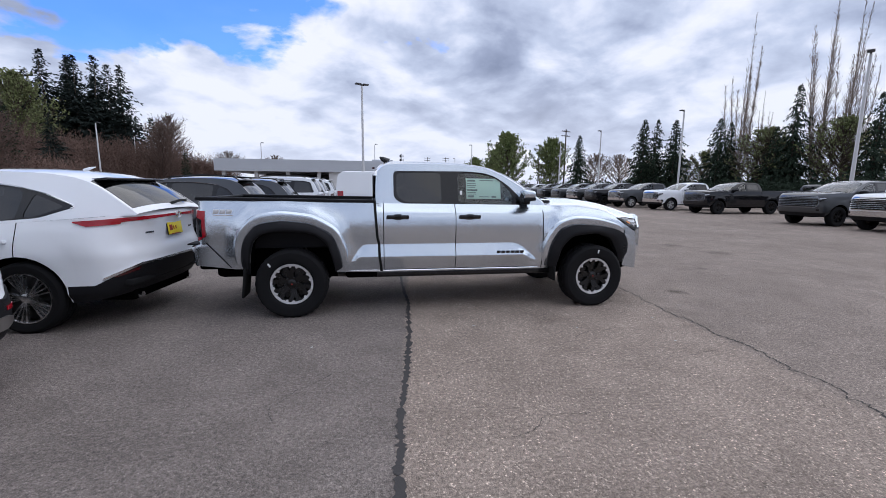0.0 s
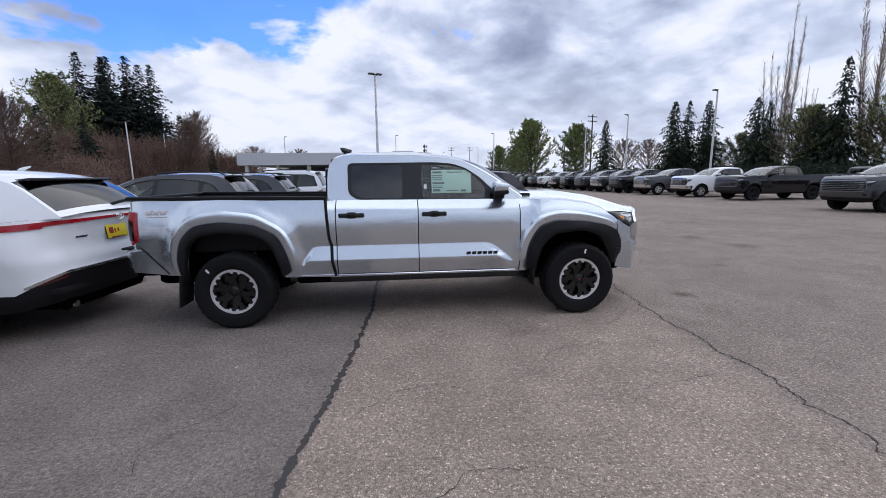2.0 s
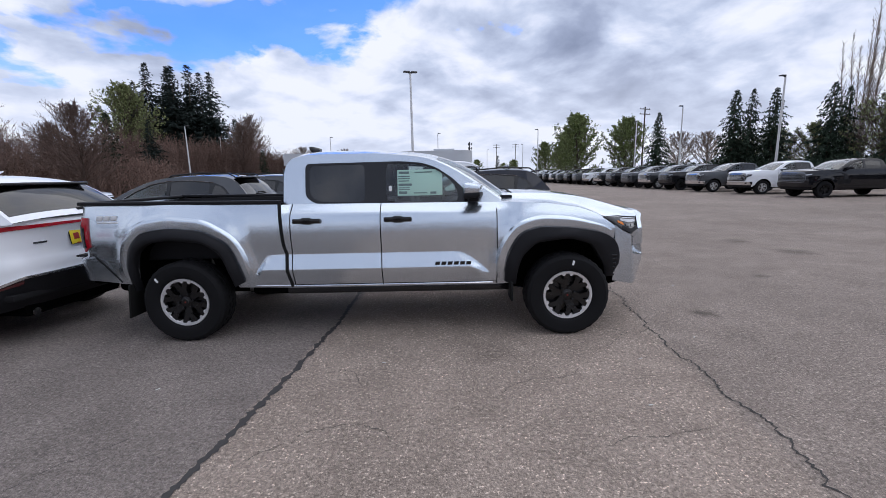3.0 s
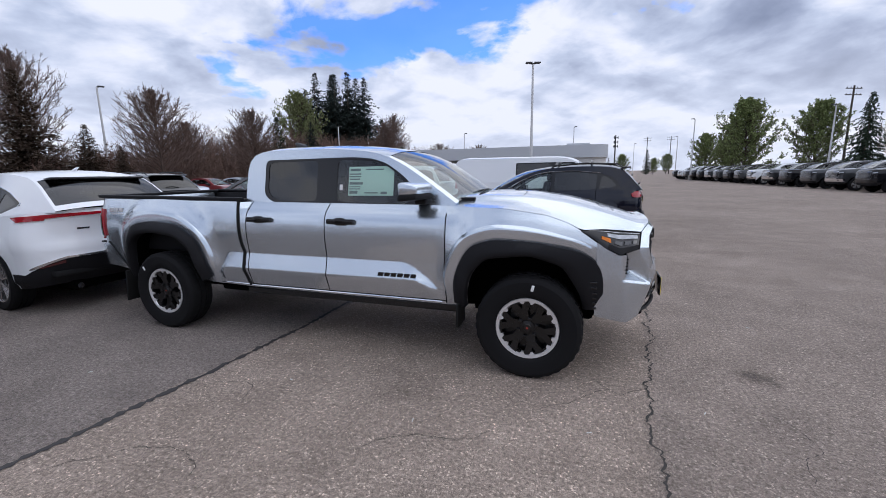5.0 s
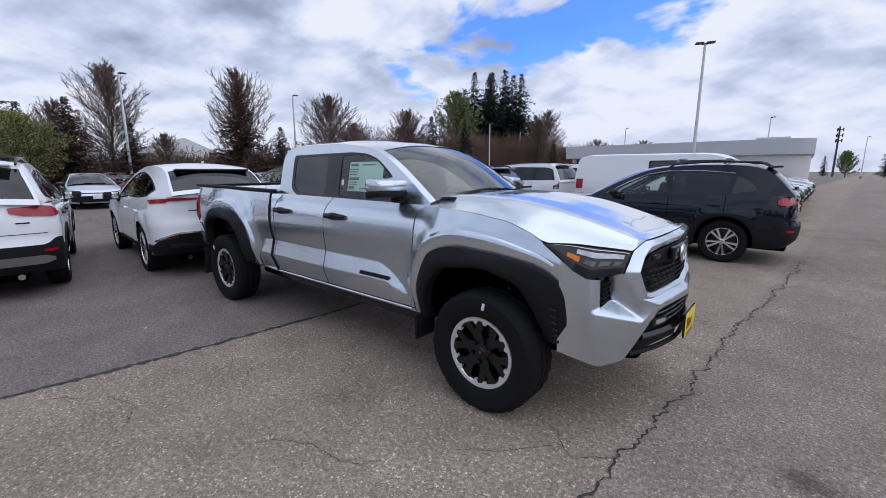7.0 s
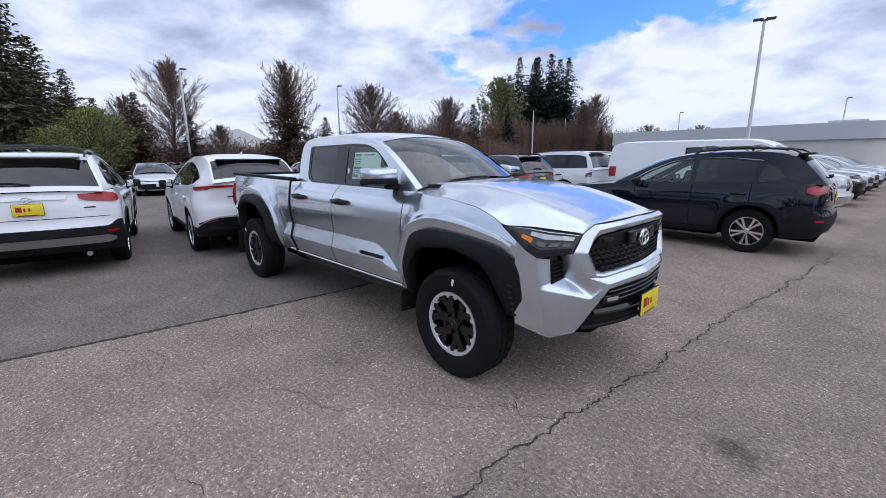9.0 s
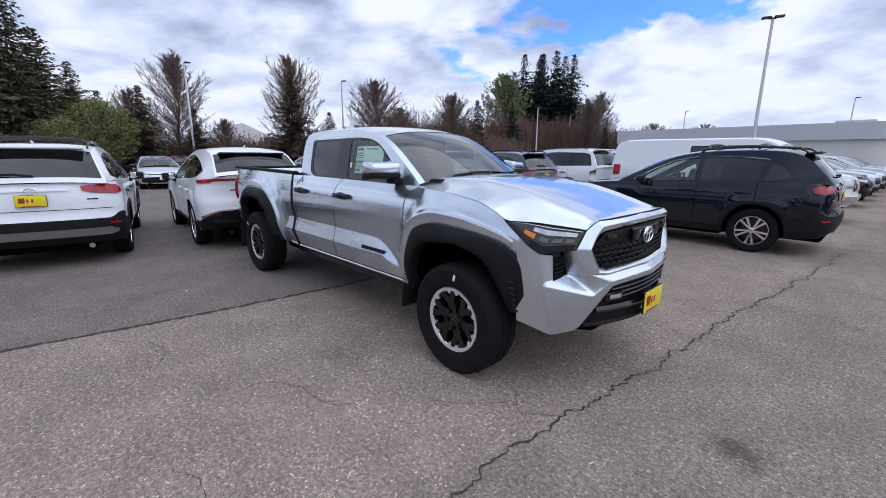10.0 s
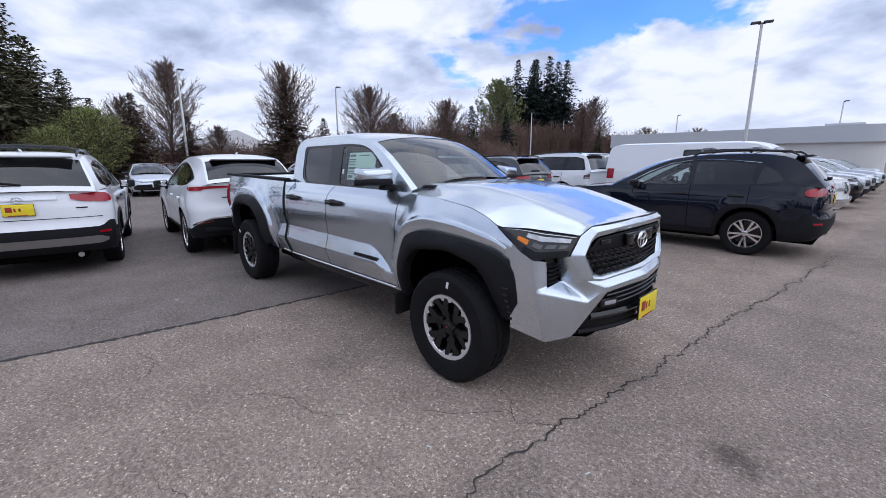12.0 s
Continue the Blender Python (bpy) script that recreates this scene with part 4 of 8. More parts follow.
    # badges, as plain bars
    for sg in (-1, 1):
        for k in range(6):
            x0 = 2.445 + 0.060 * k
            block("door_badge", (x0, sg * (w(x0, 0.705) + 0.002), 0.712), (0.046, 0.012, 0.032), TRIM, car, 0.002, "black raised badge", Matrix(((1, 0, 0.25), (0, 1, 0), (0, 0, 1))))
        bm = bmesh.new()
        for k in range(3):
            x0 = -0.785 + 0.068 * k
            box(bm, (x0, sg * (w(x0, 1.20) + 0.002), 1.205), (0.058, 0.005, 0.050), 0.002, Matrix(((1, 0, 0.25), (0, 1, 0), (0, 0, 1))))
        box(bm, (-0.71, sg * (w(-0.71, 1.16) + 0.002), 1.165), (0.20, 0.005, 0.014), 0.002)
        tagged(part("bed_badge", bm, ALLOY, car), "pale silver bed-side badge")
    return car, sh


def pickup_bonnet(car, sh, edge, w):
    """A raised middle between two creases, falling to the fenders and the lamps."""
    rim = table((3.02, 1.285), (3.5, 1.272), (3.8, 1.228), (3.95, 1.175), (4.04, 1.126), (4.19, 1.124), (4.45, 1.094))
    mid = eased((3.02, 1.365), (3.3, 1.375), (3.6, 1.366), (3.9, 1.322), (4.1, 1.272), (4.3, 1.212), (4.45, 1.164), width=0.12)
    lamp_y = table((4.04, 0.822), (4.193, 0.732), (4.452, 0.571))

    def surface(x, t):
        zb, zc = rim(x), mid(x)
        yb = w(x, zb) if x < 4.0 else min(lamp_y(x), w(min(x, 4.04), zb))
        y = abs(t) * yb
        s1, s2 = min(0.52, yb - 0.06), min(0.60, yb - 0.004)
        return np.sign(t) * y, float(np.interp(y, [0, 0.3, s1 - 0.03, s1, s2, (s2 + yb) / 2, yb], [zc, zc - 0.004, zc - 0.015, zc - 0.022, max(zb, zc - 0.056), max(zb, (zc - 0.056) * 0.42 + zb * 0.58), zb]))

    ts = sorted({round(k / 22, 4) for k in range(-22, 23)} | {-0.98, 0.98})
    stations = [3.03 + (4.45 - 3.03) * k / 26 for k in range(27)]
    g = [[(x, *surface(x, t)) for t in ts] for x in stations]
    for f in (0.5, 1.0):
        row = []
        for t, (x, y, z) in zip(ts, g[26]):
            fx, fy, fz = 4.537 - 0.037 * t * t, t * 0.524, 1.160 - 0.008 * t * t
            row.append((x + (fx - x) * f, y + (fy - y) * f, z + (fz - z) * f))
        g.append(row)
    quads = [(g[i][j], g[i + 1][j], g[i + 1][j + 1], g[i][j + 1]) for i in range(len(g) - 1) for j in range(len(ts) - 1)]
    part("bonnet", quads_bm(quads), SILVER, car, angle=45)
    bm = bmesh.new()
    tube(bm, [(x - 0.002, y, z - 0.004) for x, y, z in g[-1]], 0.003, 5)
    part("bonnet_gap", bm, SEAL, car)


def facets(name, quads, material, car, bevel=0.008, label=""):
    """Plane facets on both sides of the car, joined where they meet, with rounded creases."""
    both = [[(x, -y, z) for x, y, z in q] for q in quads] + [list(reversed(q)) for q in quads]
    bm = quads_bm(both)
    bmesh.ops.remove_doubles(bm, verts=bm.verts, dist=0.001)
    bmesh.ops.recalc_face_normals(bm, faces=bm.faces)
    es = [e for e in bm.edges if len(e.link_faces) == 2 and e.calc_face_angle(0) > radians(9)]
    if bevel and es:
        bmesh.ops.bevel(bm, geom=es, offset=bevel, segments=3, affect="EDGES", profile=0.5, clamp_overlap=True)
    return part(name, bm, material, car, label, 35)


def pickup_nose(car, w):
    """Bumper, wings, grille surround, lamps and lower grille, facet by facet; half widths are positive here."""
    seam_lo, seam_hi, lamp_out = (4.150, 0.840, 0.935), (4.216, 0.829, 0.996), (4.300, 0.819, 0.955)
    wing, notch, vent_b = (4.328, 0.826, 0.776), (4.350, 0.762, 0.948), (4.353, 0.747, 0.787)
    side_m, side_b, low_f = (4.150, 0.848, 0.776), (4.150, 0.820, 0.50), (4.37, 0.770, 0.452)
    tip, slant = (4.545, 0.582, 0.705), (4.465, 0.625, 0.472)
    vent_in, cheek_low, cheek_top, lamp_low = (4.364, 0.615, 0.806), (4.512, 0.622, 0.832), (4.354, 0.655, 0.955), (4.440, 0.657, 0.985)
    lip, lip_low, lip_c, lip_c_low = (4.592, 0.44, 0.770), (4.582, 0.435, 0.742), (4.655, 0.0, 0.790), (4.650, 0.0, 0.755)
    sb, sb_c = (4.548, 0.475, 0.822), (4.600, 0.0, 0.826)
    facets("front_bumper", [
        (seam_lo, seam_hi, lamp_out, wing, side_m), (side_m, wing, low_f, side_b), (wing, tip, slant, low_f), (lamp_out, notch, vent_b, wing),
        (wing, vent_b, vent_in, tip), (vent_in, cheek_low, lip, tip), (cheek_low, sb, lip), (sb, sb_c, lip_c, lip),
        (lip, lip_c, lip_c_low, lip_low), (tip, lip, lip_low, slant),
        (seam_hi, seam_lo, (4.150, 0.831, 1.044))], SILVER, car, 0.016)
    # hexagonal surround: outer rim, crown line and the rim of the opening
    outer = [(4.537, 0.0, 1.155), (4.500, 0.524, 1.147), (4.455, 0.571, 1.090), lamp_low, cheek_low, sb, sb_c]
    crest = [(4.580, 0.0, 1.128), (4.536, 0.520, 1.118), (4.515, 0.556, 1.066), (4.512, 0.608, 0.986), (4.548, 0.560, 0.842), (4.572, 0.468, 0.828), (4.622, 0.0, 0.834)]
    inner = [(4.568, 0.0, 1.100), (4.530, 0.496, 1.088), (4.510, 0.520, 1.062), (4.496, 0.568, 0.984), (4.520, 0.500, 0.862), (4.535, 0.455, 0.846), (4.592, 0.0, 0.850)]
    q = [(a[k], a[k + 1], b[k + 1], b[k]) for a, b in ((outer, crest), (crest, inner)) for k in range(6)]
    q.append((cheek_top, lamp_low, cheek_low, vent_in))
    facets("grille_surround", q, SILVER, car, 0.007)
    back = [(x - 0.035, y * 0.985, z) for x, y, z in inner]
    q = [(inner[k], inner[k + 1], back[k + 1], back[k]) for k in range(6)]
    q += [(back[k], back[k + 1], (4.540, 0.0, 0.98)) for k in range(6)]
    facets("grille", q, TRIM, car, 0.0, "black grille")
    # upper bar with its housing for the badge, and the honeycomb below it
    bar = [((4.56, 0.0, 1.088), (4.52, 0.485, 1.074), (4.498, 0.548, 0.998), (4.562, 0.0, 0.985))]
    face = [(x + 0.012, y, z) for x, y, z in bar[0]]
    facets("grille_top_bar", [tuple(face), (bar[0][0], bar[0][1], face[1], face[0]), (bar[0][3], bar[0][2], face[2], face[3]), (bar[0][1], bar[0][2], face[2], face[1])], CLAD, car, 0.006)
    for dz, wd, hh in ((1.066, 0.40, 0.022), (1.006, 0.36, 0.020)):
        block("grille_bar", (4.572, 0, dz), (0.04, wd, hh), TRIM, car, 0.008)
    for sg in (-1, 1):
        block("badge_pod", (4.578, sg * 0.150, 1.035), (0.03, 0.10, 0.075), TRIM, car, 0.010)
        block("grille_emblem_bar", (4.535, sg * 0.42, 1.05), (0.03, 0.10, 0.030), TRIM, car, 0.008, "", Matrix.Rotation(radians(sg * 8), 3, "Z"))
    proto = None
    for r in range(4):
        z = 0.868 + 0.031 * r
        reach = 0.465 + 0.022 * r
        n = int(reach / 0.062)
        for k in range(-n, n + 1):
            y = k * 0.062 + (0.031 if r % 2 else 0.0)
            if abs(y) > reach:
                continue
            x = 4.572 - 0.07 * (y / 0.5) ** 2
            m = pose(x, y, z, 0, 0, 14.0 * y / 0.5)
            if proto is None:
                bm = bmesh.new()
                tube(bm, [(0.0, -0.031, -0.008), (0.012, -0.018, 0.007), (0.012, 0.018, 0.007), (0.0, 0.031, -0.008)], 0.0065, 5)
                proto = part("grille_bar", bm, CLAD, car)
                proto.matrix_basis = m
            else:
                again(proto, m, car)
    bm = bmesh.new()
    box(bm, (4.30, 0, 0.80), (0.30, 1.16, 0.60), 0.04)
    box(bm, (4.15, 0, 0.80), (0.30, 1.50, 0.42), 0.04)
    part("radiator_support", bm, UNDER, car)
    # lower grille
    lt, lb = [(4.560, 0.425, 0.742), (4.625, 0.0, 0.755)], [(4.445, 0.612, 0.470), (4.595, 0.0, 0.470)]
    mid = [(4.520, 0.50, 0.60), (4.612, 0.0, 0.60)]
    facets("lower_grille", [(lt[0], lt[1], mid[1], mid[0]), (mid[0], mid[1], lb[1], lb[0]), (lb[0], lb[1], (4.45, 0.0, 0.44), (4.36, 0.62, 0.44))], CLAD, car, 0.004, "black lower grille")
    for z0, yh, hh in ((0.585, 0.50, 0.055), (0.492, 0.57, 0.034)):
        bm = bmesh.new()
        tube(bm, [(4.622 - 0.115 * (y / 0.5) ** 2, y, z0) for y in np.linspace(-yh, yh, 13)], hh * 0.45, 6)
        part("lower_grille_bar", bm, TRIM if z0 > 0.55 else CLAD, car)
    for z0 in (0.655, 0.685, 0.715):
        bm = bmesh.new()
        tube(bm, [(4.622 - 0.07 * (y / 0.5) ** 2, y, z0) for y in np.linspace(-0.42, 0.42, 13)], 0.006, 5)
        part("lower_grille_bar", bm, TRIM, car)
    for sg in (-1, 1):
        pod = block("fog_lamp_pod", (4.562, sg * 0.385, 0.668), (0.05, 0.15, 0.060), TRIM, car, 0.014, "", Matrix.Rotation(radians(sg * 16), 3, "Z"))
        block("fog_lamp", (4.586, sg * 0.390, 0.668), (0.014, 0.100, 0.026), LENS_CLEAR, pod, 0.005, "small clear fog lamp", Matrix.Rotation(radians(sg * 16), 3, "Z"))
    block("skid_plate", (4.36, 0, 0.43), (0.30, 1.0, 0.05), UNDER, car, 0.02, "", Matrix.Rotation(radians(-14), 3, "Y"))

    # lamps: a lens that leans back, its upper edge along the bonnet
    upper = [(4.036, 0.825, 1.124), (4.193, 0.733, 1.122), (4.452, 0.572, 1.090)]
    lower = [(4.036, 0.825, 1.120), (4.216, 0.830, 0.994), (4.300, 0.822, 0.953), (4.438, 0.658, 0.978)]

    def along(pts, t):
        p = np.array(pts)
        d = np.concatenate([[0], np.cumsum(np.linalg.norm(np.diff(p, axis=0), axis=1))])
        return np.array([np.interp(t * d[-1], d, p[:, k]) for k in range(3)])

    bulge_dir = np.array([0.45, 0.68, 0.35])

    def lens(u, v, out=0.0):
        p = along(lower, u) * (1 - v) + along(upper, u) * v
        return p + bulge_dir * (0.05 * (v * (1 - v)) ** 0.7 * min(1, u * 5) * min(1, (1 - u) * 6) + out)

    def on_lens(u0, u1, v0, v1, out, nu=8, nv=3, slide=0.0):
        us, vs = np.linspace(u0, u1, nu + 1), np.linspace(v0, v1, nv + 1)
        g = [[lens(u + slide * (v - v0), v, out) for v in vs] for u in us]
        return [(g[i][j], g[i + 1][j], g[i + 1][j + 1], g[i][j + 1]) for i in range(nu) for j in range(nv)]

    for sg in (-1, 1):
        def place(quads):
            return quads_bm([[(float(p[0]), sg * float(p[1]), float(p[2])) for p in q] for q in quads])
        lamp = part("headlamp", place(on_lens(0, 1, 0, 1, 0.002, 24, 10)), LENS_SMOKE, car, "smoked headlamp", 60)
        part("amber_reflector", place(on_lens(0.30, 0.45, 0.34, 0.54, 0.006, 5, 2)), AMBER, lamp, "amber side reflector")
        part("lamp_base", place(on_lens(0.42, 0.97, 0.03, 0.27, 0.008, 10, 3)), CLAD, lamp)
        part("light_strip", place(on_lens(0.10, 0.97, 0.88, 0.91, 0.005, 14, 1)), LENS_CLEAR, lamp, "clear daytime running strip")
        part("reflector_bowl", place(on_lens(0.40, 0.93, 0.62, 0.80, 0.005, 10, 3)), LAMP_CHROME, lamp, "dull chrome reflector")
        for u0, u1 in ((0.50, 0.62), (0.66, 0.78), (0.82, 0.91)):
            part("light_bar", place(on_lens(u0, u1, 0.36, 0.52, 0.007, 4, 2, 0.1)), LENS_BLOCK, lamp, "dark lens block")
        bm = bmesh.new()
        rim = [lens(u, 1.0, 0.004) for u in np.linspace(0, 1, 14)] + [lens(1, v, 0.004) for v in (0.6, 0.3, 0.0)]
        tube(bm, [(float(p[0]), sg * float(p[1]), float(p[2])) for p in rim], 0.005, 5)
        part("lamp_gap", bm, SEAL, lamp)
        # black slatted vent under the lamp
        vent = part("side_vent", quads_bm([[(x - 0.012, sg * y, z) for x, y, z in ((4.352, 0.765, 0.960), (4.354, 0.650, 0.975), vent_in, vent_b)]]), TRIM, car, "black slatted vent")
        for k in range(5):
            z0 = 0.815 + 0.026 * k
            block("vent_slat", (4.352, sg * 0.690, z0), (0.03, 0.115, 0.010), CLAD, vent, 0.003, "", Matrix.Rotation(radians(18), 3, "Y"))
        for k in range(6):
            z0 = 0.56 + 0.040 * k
            block("arch_vent_slat", (4.135, sg * (w(4.14, z0) + 0.054), z0), (0.055, 0.020, 0.018), TRIM, car, 0.005)
    emblem(car, Matrix.Translation((4.598, 0, 1.018)), 0.074)
    plate(car, Matrix.Translation((4.672, -0.005, 0.585)), w=0.30, h=0.155)



pickup, pickup_shell = silver_pickup()
pickup.matrix_basis = Matrix.Translation((1.84, 0, 0)) @ pose(0, 0, 0, 0, 0, 0.55) @ Matrix.Translation((-1.84, 0, 0))
tagged(pickup, "silver crew-cab pickup with black arch mouldings on asphalt", "pickup truck")


def road_car(name, body, S):
    """A car or pickup from its tables of lengths; rear axle over the origin, nose towards +x."""
    car = new(name)
    wb, R = S["wb"], S["R"]
    ra = S.get("arch", R + 0.055)
    ar_, af_ = arch_circle(0, R, ra, S["sill"] + 0.0), arch_circle(wb, R, ra, S["sill"])
    hr, hf = arch_height(ar_), arch_height(af_)
    edge, crown, w0, xf, xr = table(*S["edge"]), table(*S["crown"]), table(*S["w"]), table(*S["xf"]), table(*S["xr"])
    low = table((S["xr"][0][1] - 0.2, S["sill"] + S.get("rear_lift", 0.08)), (-ra - 0.1, S["sill"]), (wb + ra + 0.1, S["sill"]), (wb + 1.2, S["sill"] + 0.02))

    def w(x, z):
        y = w0(z)
        for cx in (0, wb):
            d = math.hypot(x - cx, (z - R) * 0.9) - ra
            if d < 0.16 and z > R:
                y += 0.022 * (1 - max(0, d) / 0.16)
        return y

    bottom = lambda x: max(low(x), hr(x), hf(x))
    x_cowl, x_end = S["prof"][0][0], S["prof"][-1][0]
    wref = w0(edge(x_cowl))

    def top(x, y):
        c = crown(x) * (1 - min(1, abs(y) / wref) ** 2.4) if x > x_cowl - 0.2 or x < x_end + 0.1 else 0.0
        return edge(x) + c

    doors = S["doors"]
    z_d = S["sill"] + 0.10
    grooves = [(g, z_d, 3.0) for g in doors]
    hg = [(round(z_d, 4), doors[0], doors[-1])]
    xs = columns(S["xa"], S["xb"], 0.10, [ar_, af_], grooves, 0.035)
    z_hi = max(p[1] for p in S["edge"]) + max(p[1] for p in S["crown"]) + 0.02
    rows = sorted(set(np.round(np.arange(S["sill"] - 0.02, z_hi, 0.05), 4)) | {round(z_d - 0.004, 4), round(z_d, 4), round(z_d + 0.004, 4)} | set(S.get("rows", ())))
    sh = Shell(xs, xf, xr, table(*S["nf"]), table(*S["nr"]), w, bottom, top, rows, 10, grooves, hg)
    cz = S.get("clad", 0.0)

    def classify(x, z):
        if z < cz + (S.get("clad_rear", 0.0) if x < -ra else 0.0) + (S.get("clad_front", 0.0) if x > wb + ra else 0.0):
            return "clad"
        for i in range(len(doors) - 1):
            if doors[i] < x < doors[i + 1] and z > z_d:
                return "door%d" % i
        return "nose" if x > wb * 0.6 else "body"

    bed = S.get("bed")
    groups = sh.quads(classify, lambda x: x > x_cowl - 0.08 or (x < x_end + 0.03 and not bed))
    names = {"nose": ("front_body", body, False), "body": ("rear_body", body, False), "bonnet": ("bonnet", body, False), "deck": ("rear_deck", body, False), "seam": ("panel_gap", SEAL, True), "clad": ("lower_cladding", CLAD, False)}
    for i in range(len(doors) - 1):
        names["door%d" % i] = ("rear_door" if i == 0 and len(doors) > 2 else "front_door", body, True)
    obs = emit_groups(car, groups, body, names)
    half = S["half"]
    cabin(car, S["prof"], edge, half, S["bows"], S["dlo"], S["panes"], S["glass"], body, S.get("frame", TRIM), GLASS_SCREEN, S.get("backglass", GLASS_DARK), S.get("trim"), 0.12)
    for sg in (-1, 1):
        for i in range(len(doors) - 1):
            hx = doors[i] + S.get("hoff", 0.17)
            handle(obs[(("rear_door" if i == 0 and len(doors) > 2 else "front_door"), sg)], hx, w(hx, S["hz"]), S["hz"], S.get("handle", body), sg, 0.22)
        fl = S.get("flare")
        for arch, cx in ((ar_, 0), (af_, wb)):
            flare = []
            for x, z in arch if fl else ():      # mouldings are squarer than the round openings
                c, sn = (x - cx) / ra, (z - R) / ra
                k = (ra + fl * 0.85) / ra / (abs(c) ** 2.9 + abs(sn) ** 2.9) ** (1 / 2.9)
                k = min(k, (ra + fl * 1.9) / ra)
                flare.append((cx + (x - cx) * k, R + (z - R) * k))
            arch_parts(car, sh, arch, flare, CLAD, 0.012, sg)
    L = wb + 1.2
    bm = bmesh.new()
    box(bm, ((xf(0.5) + xr(0.5)) / 2, 0, S["sill"] + 0.04), ((xf(0.5) - xr(0.5)) - 0.25, 1.15, 0.20), 0.04)
    # second, wider box: an added light block that deepens the shade beneath
    box(bm, (wb / 2, 0, S["sill"] + 0.0), (wb - 2 * ra - 0.06, 1.62, 0.12), 0.03)
    part("chassis", bm, UNDER, car)
    set_wheels(car, S["wheel"], R, S.get("tw", 0.225), S["rim"], wb, S["track"])
    seats(car, S["seats"], S["seat_z"], S.get("cabin_mat", CABIN), 0.36, x_cowl - 0.05, half(0, 1.0) - 0.12, edge(x_cowl))
    block("cabin_floor", ((x_cowl + x_end) / 2, 0, S["sill"] + 0.18), (x_cowl - x_end - 0.1, 1.5, 0.06), CABIN, car, 0.01)
    mirror_pair(car, S["mir"][0], half(0, S["mir"][1]) + 0.03, S["mir"][1], S.get("mirror_mat", body), 0.95)
    for nm, args, material, label in S.get("patches", ()):
        u0, u1, zt, zb, out, mode = args
        zt = table(*zt) if isinstance(zt, tuple) else (lambda v: (lambda u: v))(zt)
        zb = table(*zb) if isinstance(zb, tuple) else (lambda v: (lambda u: v))(zb)
        if mode == "both":
            part(nm, sh.patch(u0, u1, zt, zb, out, 14, 4, 0.03, both=True), material, car, label, 30)
        else:
            for mir in (False, True):
                part(nm, sh.patch(u0, u1, zt, zb, out, 12, 4, 0.03, mirror=mir), material, car, label, 30)
    if bed:
        x0, x1, zr = bed
        wi = w0(zr) - 0.10
        for sg in (-1, 1):
            block("bed_wall", ((x0 + x1) / 2, sg * (wi - 0.02), zr - 0.25), (x1 - x0, 0.04, 0.5), CLAD, car, 0.01)
            block("bed_rail", ((x0 + x1) / 2, sg * (wi + 0.03), zr + 0.012), (x1 - x0, 0.11, 0.03), CLAD, car, 0.01)
        block("bed_floor", ((x0 + x1) / 2, 0, zr - 0.5), (x1 - x0, 2 * wi, 0.04), CLAD, car, 0.01)
        block("tailgate", (x0 - 0.02, 0, zr - 0.22), (0.07, 2 * wi, 0.5), body, car, 0.02)
        block("cab_rear_window", (x_end - 0.035, 0, zr + 0.24), (0.012, 1.2, 0.3), GLASS_DARK, car, 0.004)
    if S.get("rails"):
        zr, xa, xb, yr, bars = S["rails"]
        for sg in (-1, 1):
            bm = bmesh.new()
            pts = [(xa, sg * yr, zr - 0.05), (xa + 0.12, sg * yr, zr + 0.02), ((xa + xb) / 2, sg * (yr + 0.01), zr + 0.045), (xb - 0.12, sg * yr, zr + 0.0), (xb, sg * yr, zr - 0.07)]
            tube(bm, pts, [0.012, 0.02, 0.02, 0.02, 0.012], 6)
            part("roof_rail", bm, TRIM, car)
            if not bars:
                continue
        for xc in (bars or ()):
            bm = bmesh.new()
            tube(bm, [(xc, -yr, zr + 0.01), (xc, -yr + 0.1, zr + 0.07), (xc, 0, zr + 0.095), (xc, yr - 0.1, zr + 0.07), (xc, yr, zr + 0.01)], 0.022, 6)
            part("cross_bar", bm, TRIM, car)
    if S.get("spoiler"):
        x, z, ww = S["spoiler"]
        bm = bmesh.new()
        box(bm, (x, 0, z), (0.20, 2 * ww, 0.032), 0.014, Matrix.Rotation(radians(6), 3, "Y"))
        part("roof_spoiler", bm, S.get("spoiler_mat", body), car)
    if S.get("fin"):
        x, z = S["fin"]
        bm = bmesh.new()
        tube(bm, [(x + 0.09, 0, z), (x + 0.02, 0, z + 0.028), (x - 0.04, 0, z + 0.042)], [0.022, 0.016, 0.005], 6)
        part("roof_antenna", bm, S.get("fin_mat", body), car)
    if S.get("wiper"):
        x, z, y0, y1 = S["wiper"]
        bm = bmesh.new()
        tube(bm, [(x, y0, z), (x - 0.015, (y0 + y1) / 2, z + 0.03), (x + 0.01, y1, z + 0.025)], 0.016, 6)
        part("rear_wiper", bm, SEAL, car)
    for face, m in S.get("plates", ()):
        plate(car, m, face, print_mat=PLATE_RED if face is YELLOW else None)
    for m, r in S.get("emblems", ()):
        emblem(car, m, r)
    for c, s, material, nm, label in S.get("blocks", ()):
        block(nm, c, s, material, car, min(s) * 0.35, label)
    for y in S.get("exhaust", ()):
        bm = bmesh.new()
        tube(bm, [(xr(0.4) + 0.5, y, 0.30), (xr(0.4) + 0.02, y, 0.29)], 0.035, 10)
        part("tail_pipe", bm, CHROME, car)
    return car, sh


def half_fn(pairs, x0, k):
    """Half width of a cabin by height, drawn in towards the tail from x0 on."""
    t = table(*pairs)
    return lambda x, z: t(z) * (1 - k * max(0.0, x0 - x) ** 2)


